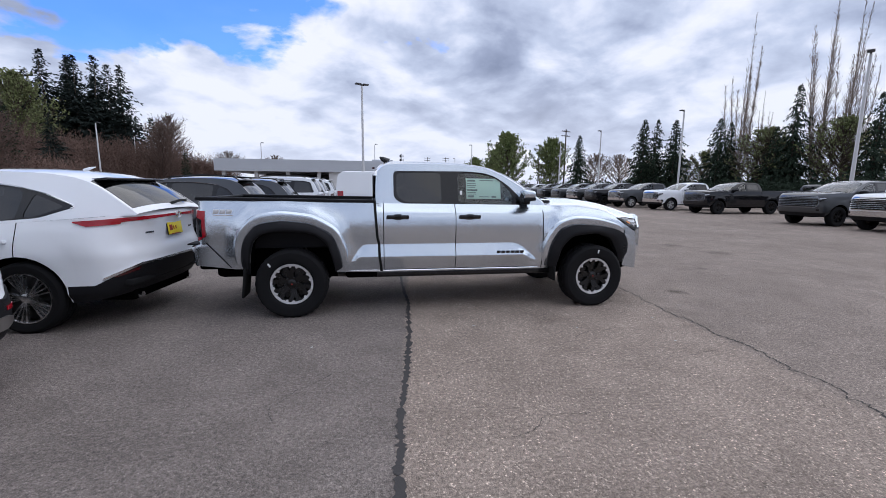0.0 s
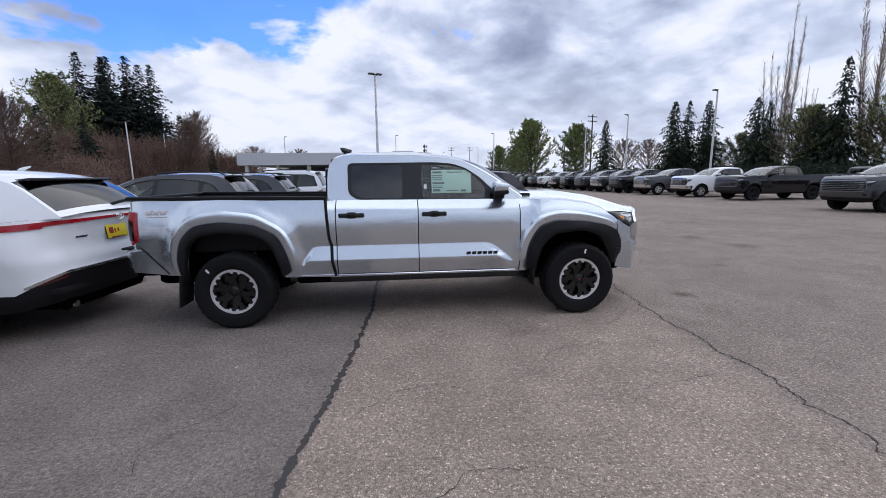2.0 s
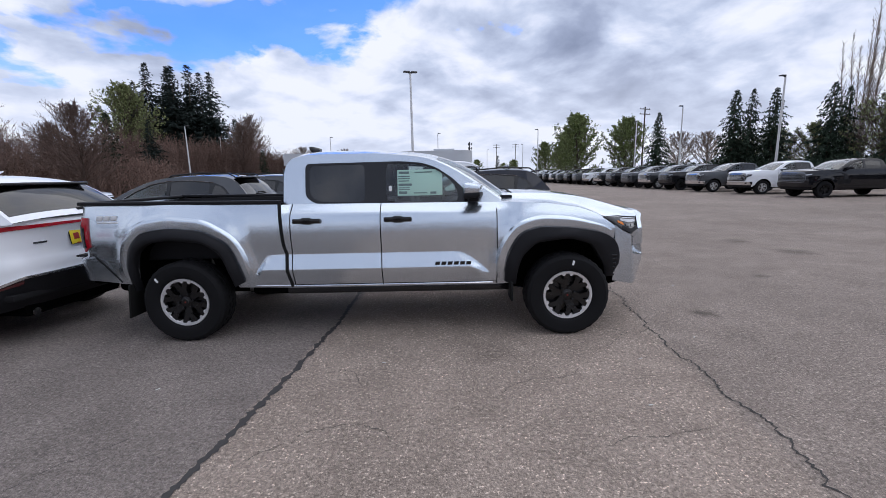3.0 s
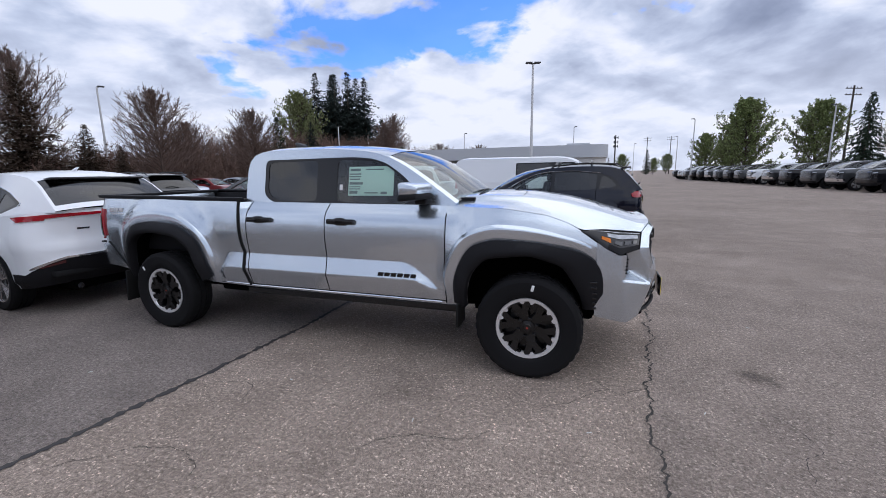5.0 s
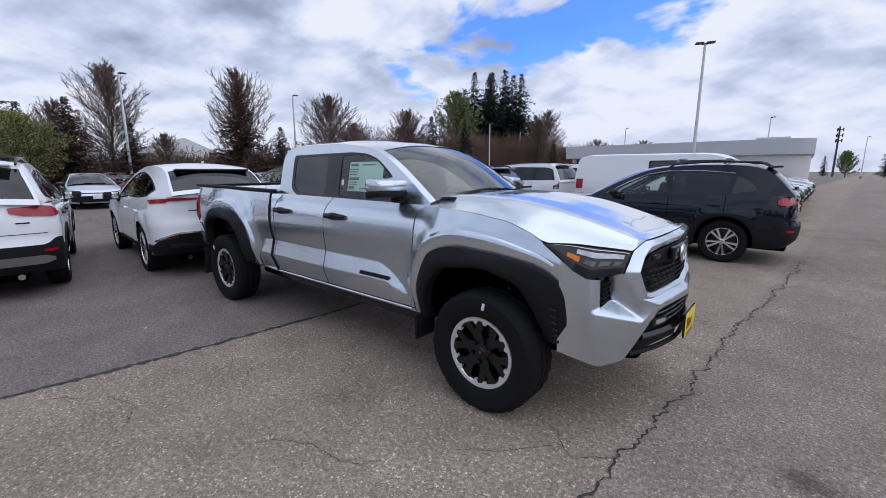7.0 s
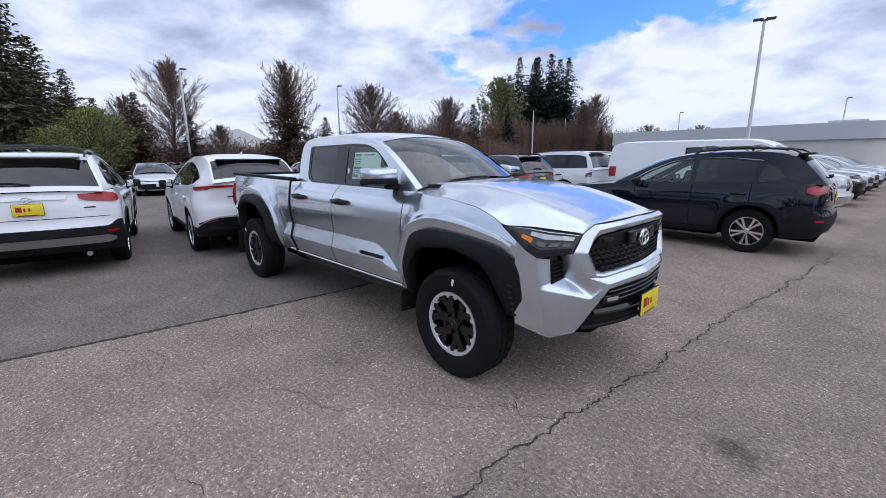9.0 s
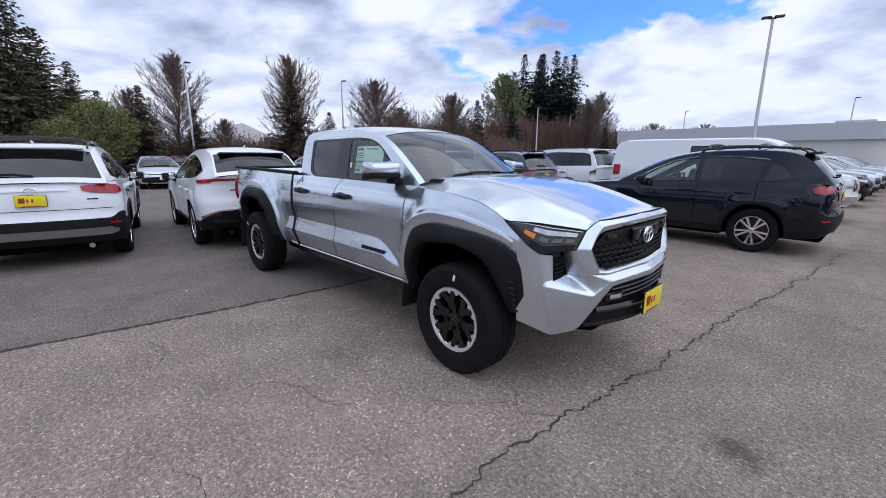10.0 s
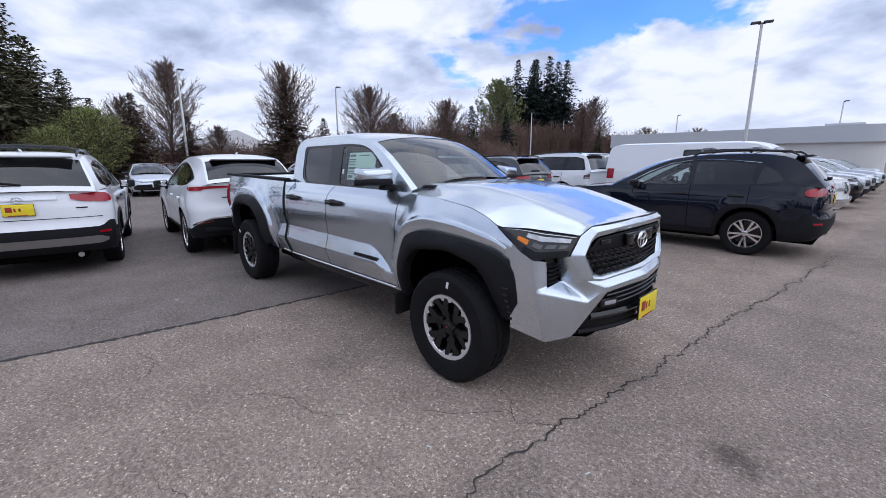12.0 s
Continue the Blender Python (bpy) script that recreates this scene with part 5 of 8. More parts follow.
def navy_spec(rails):
    """The same crossover with plain black bumper and tags in its windows."""
    s = crossover_spec(rails=rails)
    s["patches"] = [p for p in s["patches"] if p[0] != "bumper_strip"]
    s["blocks"] = [((0.72, 0.745, 1.20), (0.17, 0.004, 0.10), PLATE_WHITE, "window_tag", "white paper window tag"),
                   ((-0.12, 0.755, 1.20), (0.07, 0.004, 0.045), PLATE_WHITE, "window_tag", "small white window tag"),
                   ((0.62, 0.655, 1.49), (0.12, 0.004, 0.03), PLATE_WHITE, "window_tag", "small white window tag")]
    return s


BACK = pose(0, 0, 0, 0, 0, 180)


def on_tail(x, z, tilt=0, y=0):
    return Matrix.Translation((x, y, z)) @ BACK @ Matrix.Rotation(radians(tilt), 4, "Y")


def crossover_spec(wheel="five", rails=None):
    """A compact crossover."""
    return dict(
        wb=2.69, R=0.36, rim=0.235, wheel=wheel, track=1.60, sill=0.29, arch=0.425, flare=0.07, clad=0.40, clad_rear=0.22, clad_front=0.10, rear_lift=0.05,
        edge=[(-1.1, 1.10), (-0.86, 1.14), (-0.5, 1.15), (1.0, 1.10), (2.1, 1.055), (2.4, 1.045), (2.9, 1.00), (3.3, 0.93), (3.55, 0.84)],
        crown=[(-1.1, 0.0), (2.1, 0.03), (2.5, 0.06), (3.2, 0.05), (3.6, 0.03)],
        w=[(0.25, 0.87), (0.40, 0.905), (0.62, 0.920), (0.80, 0.928), (0.98, 0.918), (1.06, 0.895), (1.15, 0.865), (1.3, 0.85)],
        xf=[(0.28, 3.48), (0.40, 3.58), (0.60, 3.62), (0.78, 3.60), (0.90, 3.52), (1.0, 3.42), (1.1, 3.3)],
        xr=[(0.28, -0.82), (0.42, -0.95), (0.55, -0.985), (0.66, -0.975), (0.70, -0.94), (0.95, -0.925), (1.05, -0.905), (1.15, -0.86)],
        nf=[(0.3, 2.9), (1.1, 2.5)], nr=[(0.3, 3.6), (0.7, 3.4), (1.1, 3.2)], xa=-0.56, xb=3.02, doors=[0.02, 0.88, 1.86], hz=0.965, handle=None or TRIM,
        half=half_fn([(1.0, 0.885), (1.08, 0.872), (1.2, 0.838), (1.58, 0.655), (1.75, 0.60)], 0.2, 0.075),
        prof=[(2.30, 1.05, "screen"), (1.85, 1.30, "screen"), (1.36, 1.535, "roof"), (1.05, 1.60, "roof"), (0.55, 1.635, "roof"), (0.0, 1.635, "roof"), (-0.34, 1.61, "roof"), (-0.50, 1.575, "back"), (-0.85, 1.17, "roof"), (-0.88, 1.13, "roof")],
        bows={"screen": 0.13, "roof": 0.045, "back": 0.055},
        dlo=[(-0.47, 1.215), (-0.30, 1.40), (-0.05, 1.50), (0.45, 1.545), (0.95, 1.54), (1.30, 1.475), (1.62, 1.33), (2.02, 1.095), (1.90, 1.085), (0.3, 1.135)],
        panes=[[(-0.40, 1.225), (-0.26, 1.385), (-0.10, 1.455), (-0.04, 1.16), (-0.1, 1.155)], [(0.02, 1.155), (0.0, 1.475), (0.42, 1.52), (0.86, 1.52), (0.86, 1.125)],
               [(0.94, 1.12), (0.94, 1.515), (1.27, 1.455), (1.58, 1.315), (1.90, 1.11), (1.86, 1.105)]],
        glass=[GLASS_DARK, GLASS_DARK, GLASS_CLEAR], trim=(CHROME, 9), seats=[(0.55, 3), (1.38, 2)], seat_z=0.68, mir=(1.80, 1.12), mirror_mat=TRIM,
        spoiler=(-0.56, 1.597, 0.56), fin=(-0.30, 1.655), wiper=(-0.865, 1.235, -0.05, 0.33), rails=rails, exhaust=(-0.52,),
        patches=[("tail_lamp", (-0.74, -0.10, ((-0.82, 1.100), (-0.4, 1.125), (-0.2, 1.11), (-0.06, 1.06)), ((-0.82, 1.082), (-0.66, 1.015), (-0.3, 0.99), (-0.14, 1.0), (-0.06, 1.045)), 0.020, "pair"), LENS_RED, "red wrap-round tail lamp"),
                 ("tail_badge", (-0.72, -0.60, 0.935, 0.918, 0.004, "pair"), TRIM, "small dark badge"), ("tail_badge", (-0.70, -0.62, 0.900, 0.890, 0.004, "pair"), ALLOY, "small grey badge"),
                 ("tailgate_line", (-1.0, -0.42, 0.800, 0.792, 0.002, "both"), SEAL, "tailgate crease"),
                 ("rear_bumper", (-1.0, 0.03, ((-1.0, 0.66), (-0.45, 0.66), (-0.30, 0.73), (-0.12, 0.73), (0.03, 0.52)), 0.34, 0.012, "both"), CLAD, "black plastic bumper"),
                 ("bumper_strip", (-1.0, -0.36, ((-1.0, 0.535), (-0.5, 0.535), (-0.36, 0.50)), ((-1.0, 0.43), (-0.5, 0.43), (-0.36, 0.46)), 0.022, "both"), STEEL, "silver bumper strip"),
                 ("rear_reflector", (-0.50, -0.28, 0.605, 0.575, 0.018, "pair"), LENS_RED, "red reflector"),
                 ("tailgate_ledge", (-1.0, -0.84, 1.085, 1.045, 0.02, "both"), None, ""),
                 ("headlamp", (1.18, 1.62, ((1.18, 0.90), (1.62, 0.86)), ((1.18, 0.84), (1.62, 0.77)), 0.010, "pair"), LENS_CLEAR, "clear headlamp"),
                 ("grille", (1.55, 2.0, 0.84, 0.62, 0.012, "both"), TRIM, "black grille"),
                 ("lower_grille", (1.45, 2.0, 0.52, 0.36, 0.012, "both"), CLAD, "black lower grille")],
        plates=[(YELLOW, on_tail(-0.955, 0.93))], emblems=[(on_tail(-0.935, 1.058, -14), 0.050)])


def coupe_suv_spec():
    """The sleek crossover with the full-width lamp bar."""
    return dict(
        wb=2.69, R=0.365, rim=0.258, wheel="multi", track=1.63, sill=0.30, arch=0.420, clad=0.36, clad_rear=0.10, rear_lift=0.08, tw=0.225,
        edge=[(-1.15, 1.16), (-0.9, 1.185), (-0.5, 1.15), (0.3, 1.09), (1.2, 1.055), (2.1, 1.025), (2.4, 1.01), (2.9, 0.97), (3.3, 0.90), (3.6, 0.80)],
        crown=[(-1.2, 0.02), (2.1, 0.03), (2.5, 0.07), (3.2, 0.06), (3.6, 0.03)],
        w=[(0.28, 0.865), (0.40, 0.895), (0.62, 0.905), (0.78, 0.925), (0.90, 0.920), (1.02, 0.895), (1.12, 0.86), (1.3, 0.84)],
        xf=[(0.28, 3.50), (0.45, 3.64), (0.62, 3.67), (0.78, 3.64), (0.90, 3.55), (1.0, 3.45)],
        xr=[(0.30, -0.80), (0.45, -0.93), (0.55, -0.98), (0.66, -1.015), (0.78, -1.01), (0.84, -0.985), (0.90, -0.965), (1.06, -0.985), (1.12, -1.02), (1.165, -1.02), (1.21, -0.94)],
        nf=[(0.3, 2.8), (1.1, 2.4)], nr=[(0.3, 3.2), (0.8, 2.7), (1.1, 2.5)], xa=-0.50, xb=3.0, doors=[0.02, 0.93, 1.93], hz=0.93, rows=(0.64, 0.70),
        half=half_fn([(1.0, 0.885), (1.08, 0.865), (1.2, 0.825), (1.56, 0.645), (1.75, 0.58)], 0.3, 0.115),
        prof=[(2.32, 1.02, "screen"), (1.85, 1.275, "screen"), (1.38, 1.49, "roof"), (1.0, 1.575, "roof"), (0.5, 1.615, "roof"), (0.0, 1.61, "roof"), (-0.36, 1.57, "roof"), (-0.52, 1.535, "back"), (-0.95, 1.225, "roof"), (-0.99, 1.19, "roof")],
        bows={"screen": 0.13, "roof": 0.045, "back": 0.06},
        dlo=[(-0.46, 1.265), (-0.16, 1.395), (0.15, 1.47), (0.6, 1.52), (1.0, 1.50), (1.35, 1.42), (1.65, 1.28), (2.05, 1.06), (1.9, 1.06), (0.2, 1.125), (-0.15, 1.155)],
        panes=[[(-0.36, 1.265), (-0.13, 1.365), (-0.06, 1.39), (-0.0, 1.15), (-0.13, 1.175)], [(0.05, 1.145), (0.04, 1.42), (0.2, 1.46), (0.6, 1.495), (0.9, 1.48), (0.9, 1.105)],
               [(0.98, 1.10), (0.98, 1.475), (1.32, 1.40), (1.62, 1.265), (1.94, 1.08), (1.88, 1.075)]],
        glass=[GLASS_DARK, GLASS_DARK, GLASS_CLEAR], trim=(CHROME, 0), seats=[(0.55, 3), (1.40, 2)], seat_z=0.66, mir=(1.85, 1.09), mirror_mat=TRIM,
        spoiler=(-0.53, 1.540, 0.52), spoiler_mat=TRIM, fin=(-0.13, 1.645), wiper=(-0.965, 1.275, 0.0, -0.36),
        patches=[("light_bar", (-1.0, -0.05, ((-1.0, 1.165), (-0.5, 1.155), (-0.05, 1.13)), ((-1.0, 1.140), (-0.5, 1.115), (-0.2, 1.085), (-0.05, 1.115)), 0.012, "both"), LENS_RED, "red full-width tail lamp bar"),
                 ("tail_lamp", (-0.42, 0.0, ((-0.42, 1.152), (0.0, 1.125)), ((-0.42, 1.09), (-0.1, 1.075), (0.0, 1.112)), 0.015, "pair"), LENS_RED, "red tapering tail lamp"),
                 ("rear_bumper", (-1.0, -0.06, ((-1.0, 0.67), (-0.6, 0.655), (-0.3, 0.55), (-0.06, 0.45)), 0.36, 0.008, "both"), CLAD, "black plastic bumper"),
                 ("bumper_trim", (-1.0, -0.22, ((-1.0, 0.690), (-0.6, 0.675), (-0.3, 0.585), (-0.22, 0.555)), ((-1.0, 0.668), (-0.6, 0.650), (-0.3, 0.555), (-0.22, 0.54)), 0.020, "both"), BRIGHT, "bright bumper line"),
                 ("rear_reflector", (-0.60, -0.34, ((-0.60, 0.635), (-0.34, 0.565)), ((-0.60, 0.60), (-0.34, 0.55)), 0.014, "pair"), LENS_DARKRED, "dark red reflector"),
                 ("tail_badge", (-0.80, -0.71, 0.985, 0.966, 0.004, "pair"), DARKCHROME, "small chrome badge"),
                 ("headlamp", (1.15, 1.6, ((1.15, 0.92), (1.6, 0.86)), ((1.15, 0.87), (1.6, 0.80)), 0.010, "pair"), LENS_CLEAR, "clear headlamp"),
                 ("lower_grille", (1.35, 2.0, 0.66, 0.38, 0.012, "both"), CLAD, "black lower grille")],
        plates=[(YELLOW, on_tail(-0.985, 0.985, -6))], emblems=[(on_tail(-1.045, 1.148, -6), 0.052)], exhaust=(-0.5, 0.5))


def boxy_suv_spec():
    """A tall body-on-frame wagon."""
    return dict(
        wb=2.79, R=0.385, rim=0.228, wheel="dark", track=1.62, sill=0.40, arch=0.46, clad=0.0, rear_lift=0.08, tw=0.25,
        edge=[(-1.2, 1.17), (1.0, 1.14), (2.3, 1.13), (2.6, 1.13), (3.2, 1.10), (3.6, 1.02)], crown=[(2.2, 0.03), (2.7, 0.06), (3.6, 0.04)],
        w=[(0.36, 0.90), (0.6, 0.945), (0.8, 0.955), (1.0, 0.935), (1.1, 0.91), (1.2, 0.88)],
        xf=[(0.36, 3.55), (0.55, 3.68), (0.8, 3.70), (1.0, 3.64), (1.1, 3.55)], xr=[(0.36, -0.95), (0.5, -1.08), (0.7, -1.09), (0.74, -1.02), (1.15, -0.99)],
        nf=[(0.3, 3.2), (1.1, 2.8)], nr=[(0.3, 4.5), (1.1, 4.2)], xa=-0.72, xb=3.1, doors=[0.05, 0.95, 1.98], hz=1.0,
        half=half_fn([(1.05, 0.905), (1.17, 0.88), (1.70, 0.70), (1.9, 0.64)], 0.0, 0.03),
        prof=[(2.42, 1.13, "screen"), (2.1, 1.40, "screen"), (1.78, 1.63, "roof"), (1.5, 1.715, "roof"), (0.8, 1.77, "roof"), (-0.4, 1.765, "roof"), (-0.72, 1.73, "back"), (-0.98, 1.19, "roof"), (-1.0, 1.16, "roof")],
        bows={"screen": 0.10, "roof": 0.045, "back": 0.04},
        dlo=[(-0.80, 1.23), (-0.66, 1.60), (-0.4, 1.66), (0.6, 1.675), (1.5, 1.645), (1.78, 1.50), (2.12, 1.19), (0.9, 1.20)],
        panes=[[(-0.72, 1.25), (-0.60, 1.58), (-0.38, 1.63), (-0.12, 1.635), (-0.04, 1.24)], [(0.08, 1.235), (0.04, 1.64), (0.6, 1.65), (0.94, 1.65), (0.94, 1.22)], [(1.04, 1.22), (1.04, 1.645), (1.48, 1.62), (1.74, 1.48), (1.98, 1.22)]],
        glass=[GLASS_DARK, GLASS_DARK, GLASS_CLEAR], trim=None, seats=[(0.6, 3), (1.5, 2)], seat_z=0.78, mir=(1.98, 1.24), handle=TRIM,
        spoiler=(-0.76, 1.755, 0.60), rails=(1.80, -0.5, 1.2, 0.62, None),
        patches=[("tail_lamp", (-0.42, -0.04, ((-0.42, 1.11), (-0.04, 1.06)), 0.95, 0.018, "pair"), LENS_DARKRED, "dark red tail lamp"), ("tail_lamp_edge", (-0.38, -0.12, 0.99, 0.96, 0.022, "pair"), LENS_CLEAR, "clear lower lens"),
                 ("rear_bumper", (-1.0, -0.0, 0.55, 0.42, 0.008, "both"), CLAD, "black bumper"),
                 ("headlamp", (1.2, 1.6, 1.0, 0.84, 0.01, "pair"), LENS_CLEAR, "clear headlamp"), ("grille", (1.62, 2.0, 1.0, 0.62, 0.012, "both"), TRIM, "black grille")],
        plates=[], wiper=(-1.0, 1.26, -0.3, 0.2))


def sedan_spec():
    return dict(
        wb=2.70, R=0.32, rim=0.205, wheel="silver", track=1.53, sill=0.24, arch=0.372, clad=0.0, rear_lift=0.06, tw=0.205,
        edge=[(-1.0, 1.02), (-0.75, 1.05), (-0.5, 1.03), (0.5, 0.99), (2.2, 0.93), (2.4, 0.925), (2.9, 0.87), (3.3, 0.78), (3.6, 0.66)], crown=[(-1.0, 0.03), (-0.5, 0.04), (2.2, 0.03), (2.6, 0.07), (3.2, 0.06), (3.6, 0.03)],
        w=[(0.22, 0.84), (0.4, 0.88), (0.6, 0.89), (0.75, 0.89), (0.9, 0.865), (1.0, 0.83), (1.1, 0.8)],
        xf=[(0.22, 3.52), (0.4, 3.62), (0.55, 3.62), (0.70, 3.55), (0.85, 3.42)], xr=[(0.25, -0.85), (0.45, -0.97), (0.8, -0.99), (1.0, -0.93)],
        nf=[(0.3, 2.5), (1.0, 2.2)], nr=[(0.3, 2.9), (1.0, 2.7)], xa=-0.5, xb=3.0, doors=[0.10, 0.95, 1.95], hz=0.85,
        half=half_fn([(0.85, 0.87), (0.95, 0.85), (1.05, 0.81), (1.38, 0.60), (1.5, 0.55)], 0.3, 0.08),
        prof=[(2.34, 0.925, "screen"), (1.9, 1.16, "screen"), (1.45, 1.345, "roof"), (1.1, 1.41, "roof"), (0.6, 1.43, "roof"), (0.15, 1.40, "roof"), (-0.08, 1.36, "back"), (-0.62, 1.09, "roof"), (-0.72, 1.045, "roof")],
        bows={"screen": 0.13, "roof": 0.045, "back": 0.07},
        dlo=[(-0.32, 1.07), (-0.10, 1.22), (0.15, 1.31), (0.6, 1.355), (1.05, 1.34), (1.4, 1.26), (2.0, 0.97), (1.0, 1.02)],
        panes=[[(-0.22, 1.085), (-0.06, 1.20), (0.10, 1.265), (0.12, 1.065)], [(0.2, 1.06), (0.18, 1.295), (0.6, 1.335), (0.92, 1.325), (0.92, 1.035)], [(1.0, 1.035), (1.0, 1.325), (1.38, 1.24), (1.88, 0.995)]],
        glass=[GLASS_DARK, GLASS_CLEAR, GLASS_CLEAR], trim=None, seats=[(0.6, 3), (1.4, 2)], seat_z=0.55, mir=(1.85, 1.0), mirror_mat=TRIM,
        patches=[("headlamp", (1.12, 1.66, ((1.12, 0.78), (1.4, 0.74), (1.66, 0.69)), ((1.12, 0.72), (1.4, 0.665), (1.66, 0.655)), 0.010, "pair"), LENS_CLEAR, "clear narrow headlamp"),
                 ("grille", (1.34, 2.0, ((1.34, 0.44), (1.5, 0.53), (2.0, 0.56)), ((1.34, 0.34), (1.5, 0.30), (2.0, 0.30)), 0.014, "both"), TRIM, "wide black grille"),
                 ("brow", (1.62, 2.0, 0.675, 0.645, 0.014, "both"), TRIM, "black brow line"),
                 ("tail_lamp", (-0.65, 0.0, 0.94, 0.82, 0.014, "pair"), LENS_RED, "red tail lamp"), ("rear_bumper", (-1.0, -0.3, 0.40, 0.28, 0.008, "both"), CLAD, "black bumper insert")],
        plates=[(PLATE_WHITE, Matrix.Translation((3.645, 0, 0.50)))], emblems=[(Matrix.Translation((3.61, 0, 0.655)), 0.05)])


def van_spec():
    return dict(
        wb=3.50, R=0.375, rim=0.20, wheel="silver", track=1.70, sill=0.42, arch=0.43, clad=0.0, rear_lift=0.02, tw=0.235,
        edge=[(-1.3, 1.22), (2.8, 1.20), (3.3, 1.20), (3.7, 1.17), (4.2, 1.10), (4.4, 1.02)], crown=[(3.0, 0.03), (3.6, 0.06), (4.4, 0.03)],
        w=[(0.4, 0.95), (0.6, 1.0), (1.0, 1.01), (1.2, 0.995), (1.3, 0.99)],
        xf=[(0.4, 4.30), (0.6, 4.40), (0.9, 4.38), (1.1, 4.30)], xr=[(0.4, -1.20), (0.6, -1.26), (0.7, -1.24), (1.2, -1.22)],
        nf=[(0.3, 3.2), (1.2, 2.8)], nr=[(0.3, 7.0), (1.2, 7.0)], xa=-1.0, xb=3.9, doors=[2.30, 3.25], hz=1.08, hoff=0.15,
        half=half_fn([(1.1, 1.0), (1.22, 0.99), (1.95, 0.875), (2.1, 0.80)], -5.0, 0.0),
        prof=[(3.50, 1.20, "screen"), (3.22, 1.52, "screen"), (2.95, 1.80, "roof"), (2.75, 1.93, "roof"), (2.3, 1.985, "roof"), (-0.9, 2.0, "roof"), (-1.14, 1.96, "cabback"), (-1.22, 1.22, "cabback")],
        bows={"screen": 0.09, "roof": 0.06, "cabback": 0.02},
        dlo=[(0.95, 1.38), (0.95, 1.83), (2.80, 1.83), (2.92, 1.72), (3.25, 1.32), (2.3, 1.33), (2.2, 1.38)],
        panes=[[(1.0, 1.42), (1.0, 1.80), (2.06, 1.80), (2.06, 1.42)], [(2.28, 1.38), (2.28, 1.80), (2.76, 1.80), (2.88, 1.69), (3.14, 1.36)]],
        glass=[GLASS_DARK, GLASS_CLEAR], trim=None, seats=[(2.5, 2)], seat_z=0.85, mir=(3.0, 1.38), mirror_mat=CLAD, handle=CLAD,
        patches=[("tail_lamp", (-0.16, 0.012, 1.30, 1.0, 0.012, "pair"), LENS_RED, "red upright tail lamp"), ("rear_bumper", (-1.0, 0.03, 0.62, 0.46, 0.03, "both"), CLAD, "black bumper"),
                 ("headlamp", (1.3, 1.6, 1.02, 0.84, 0.01, "pair"), LENS_CLEAR, "clear headlamp"), ("grille", (1.6, 2.0, 1.04, 0.78, 0.012, "both"), CHROME, "bright grille"), ("front_bumper", (1.05, 2.0, 0.66, 0.48, 0.05, "both"), CHROME, "chrome bumper")])


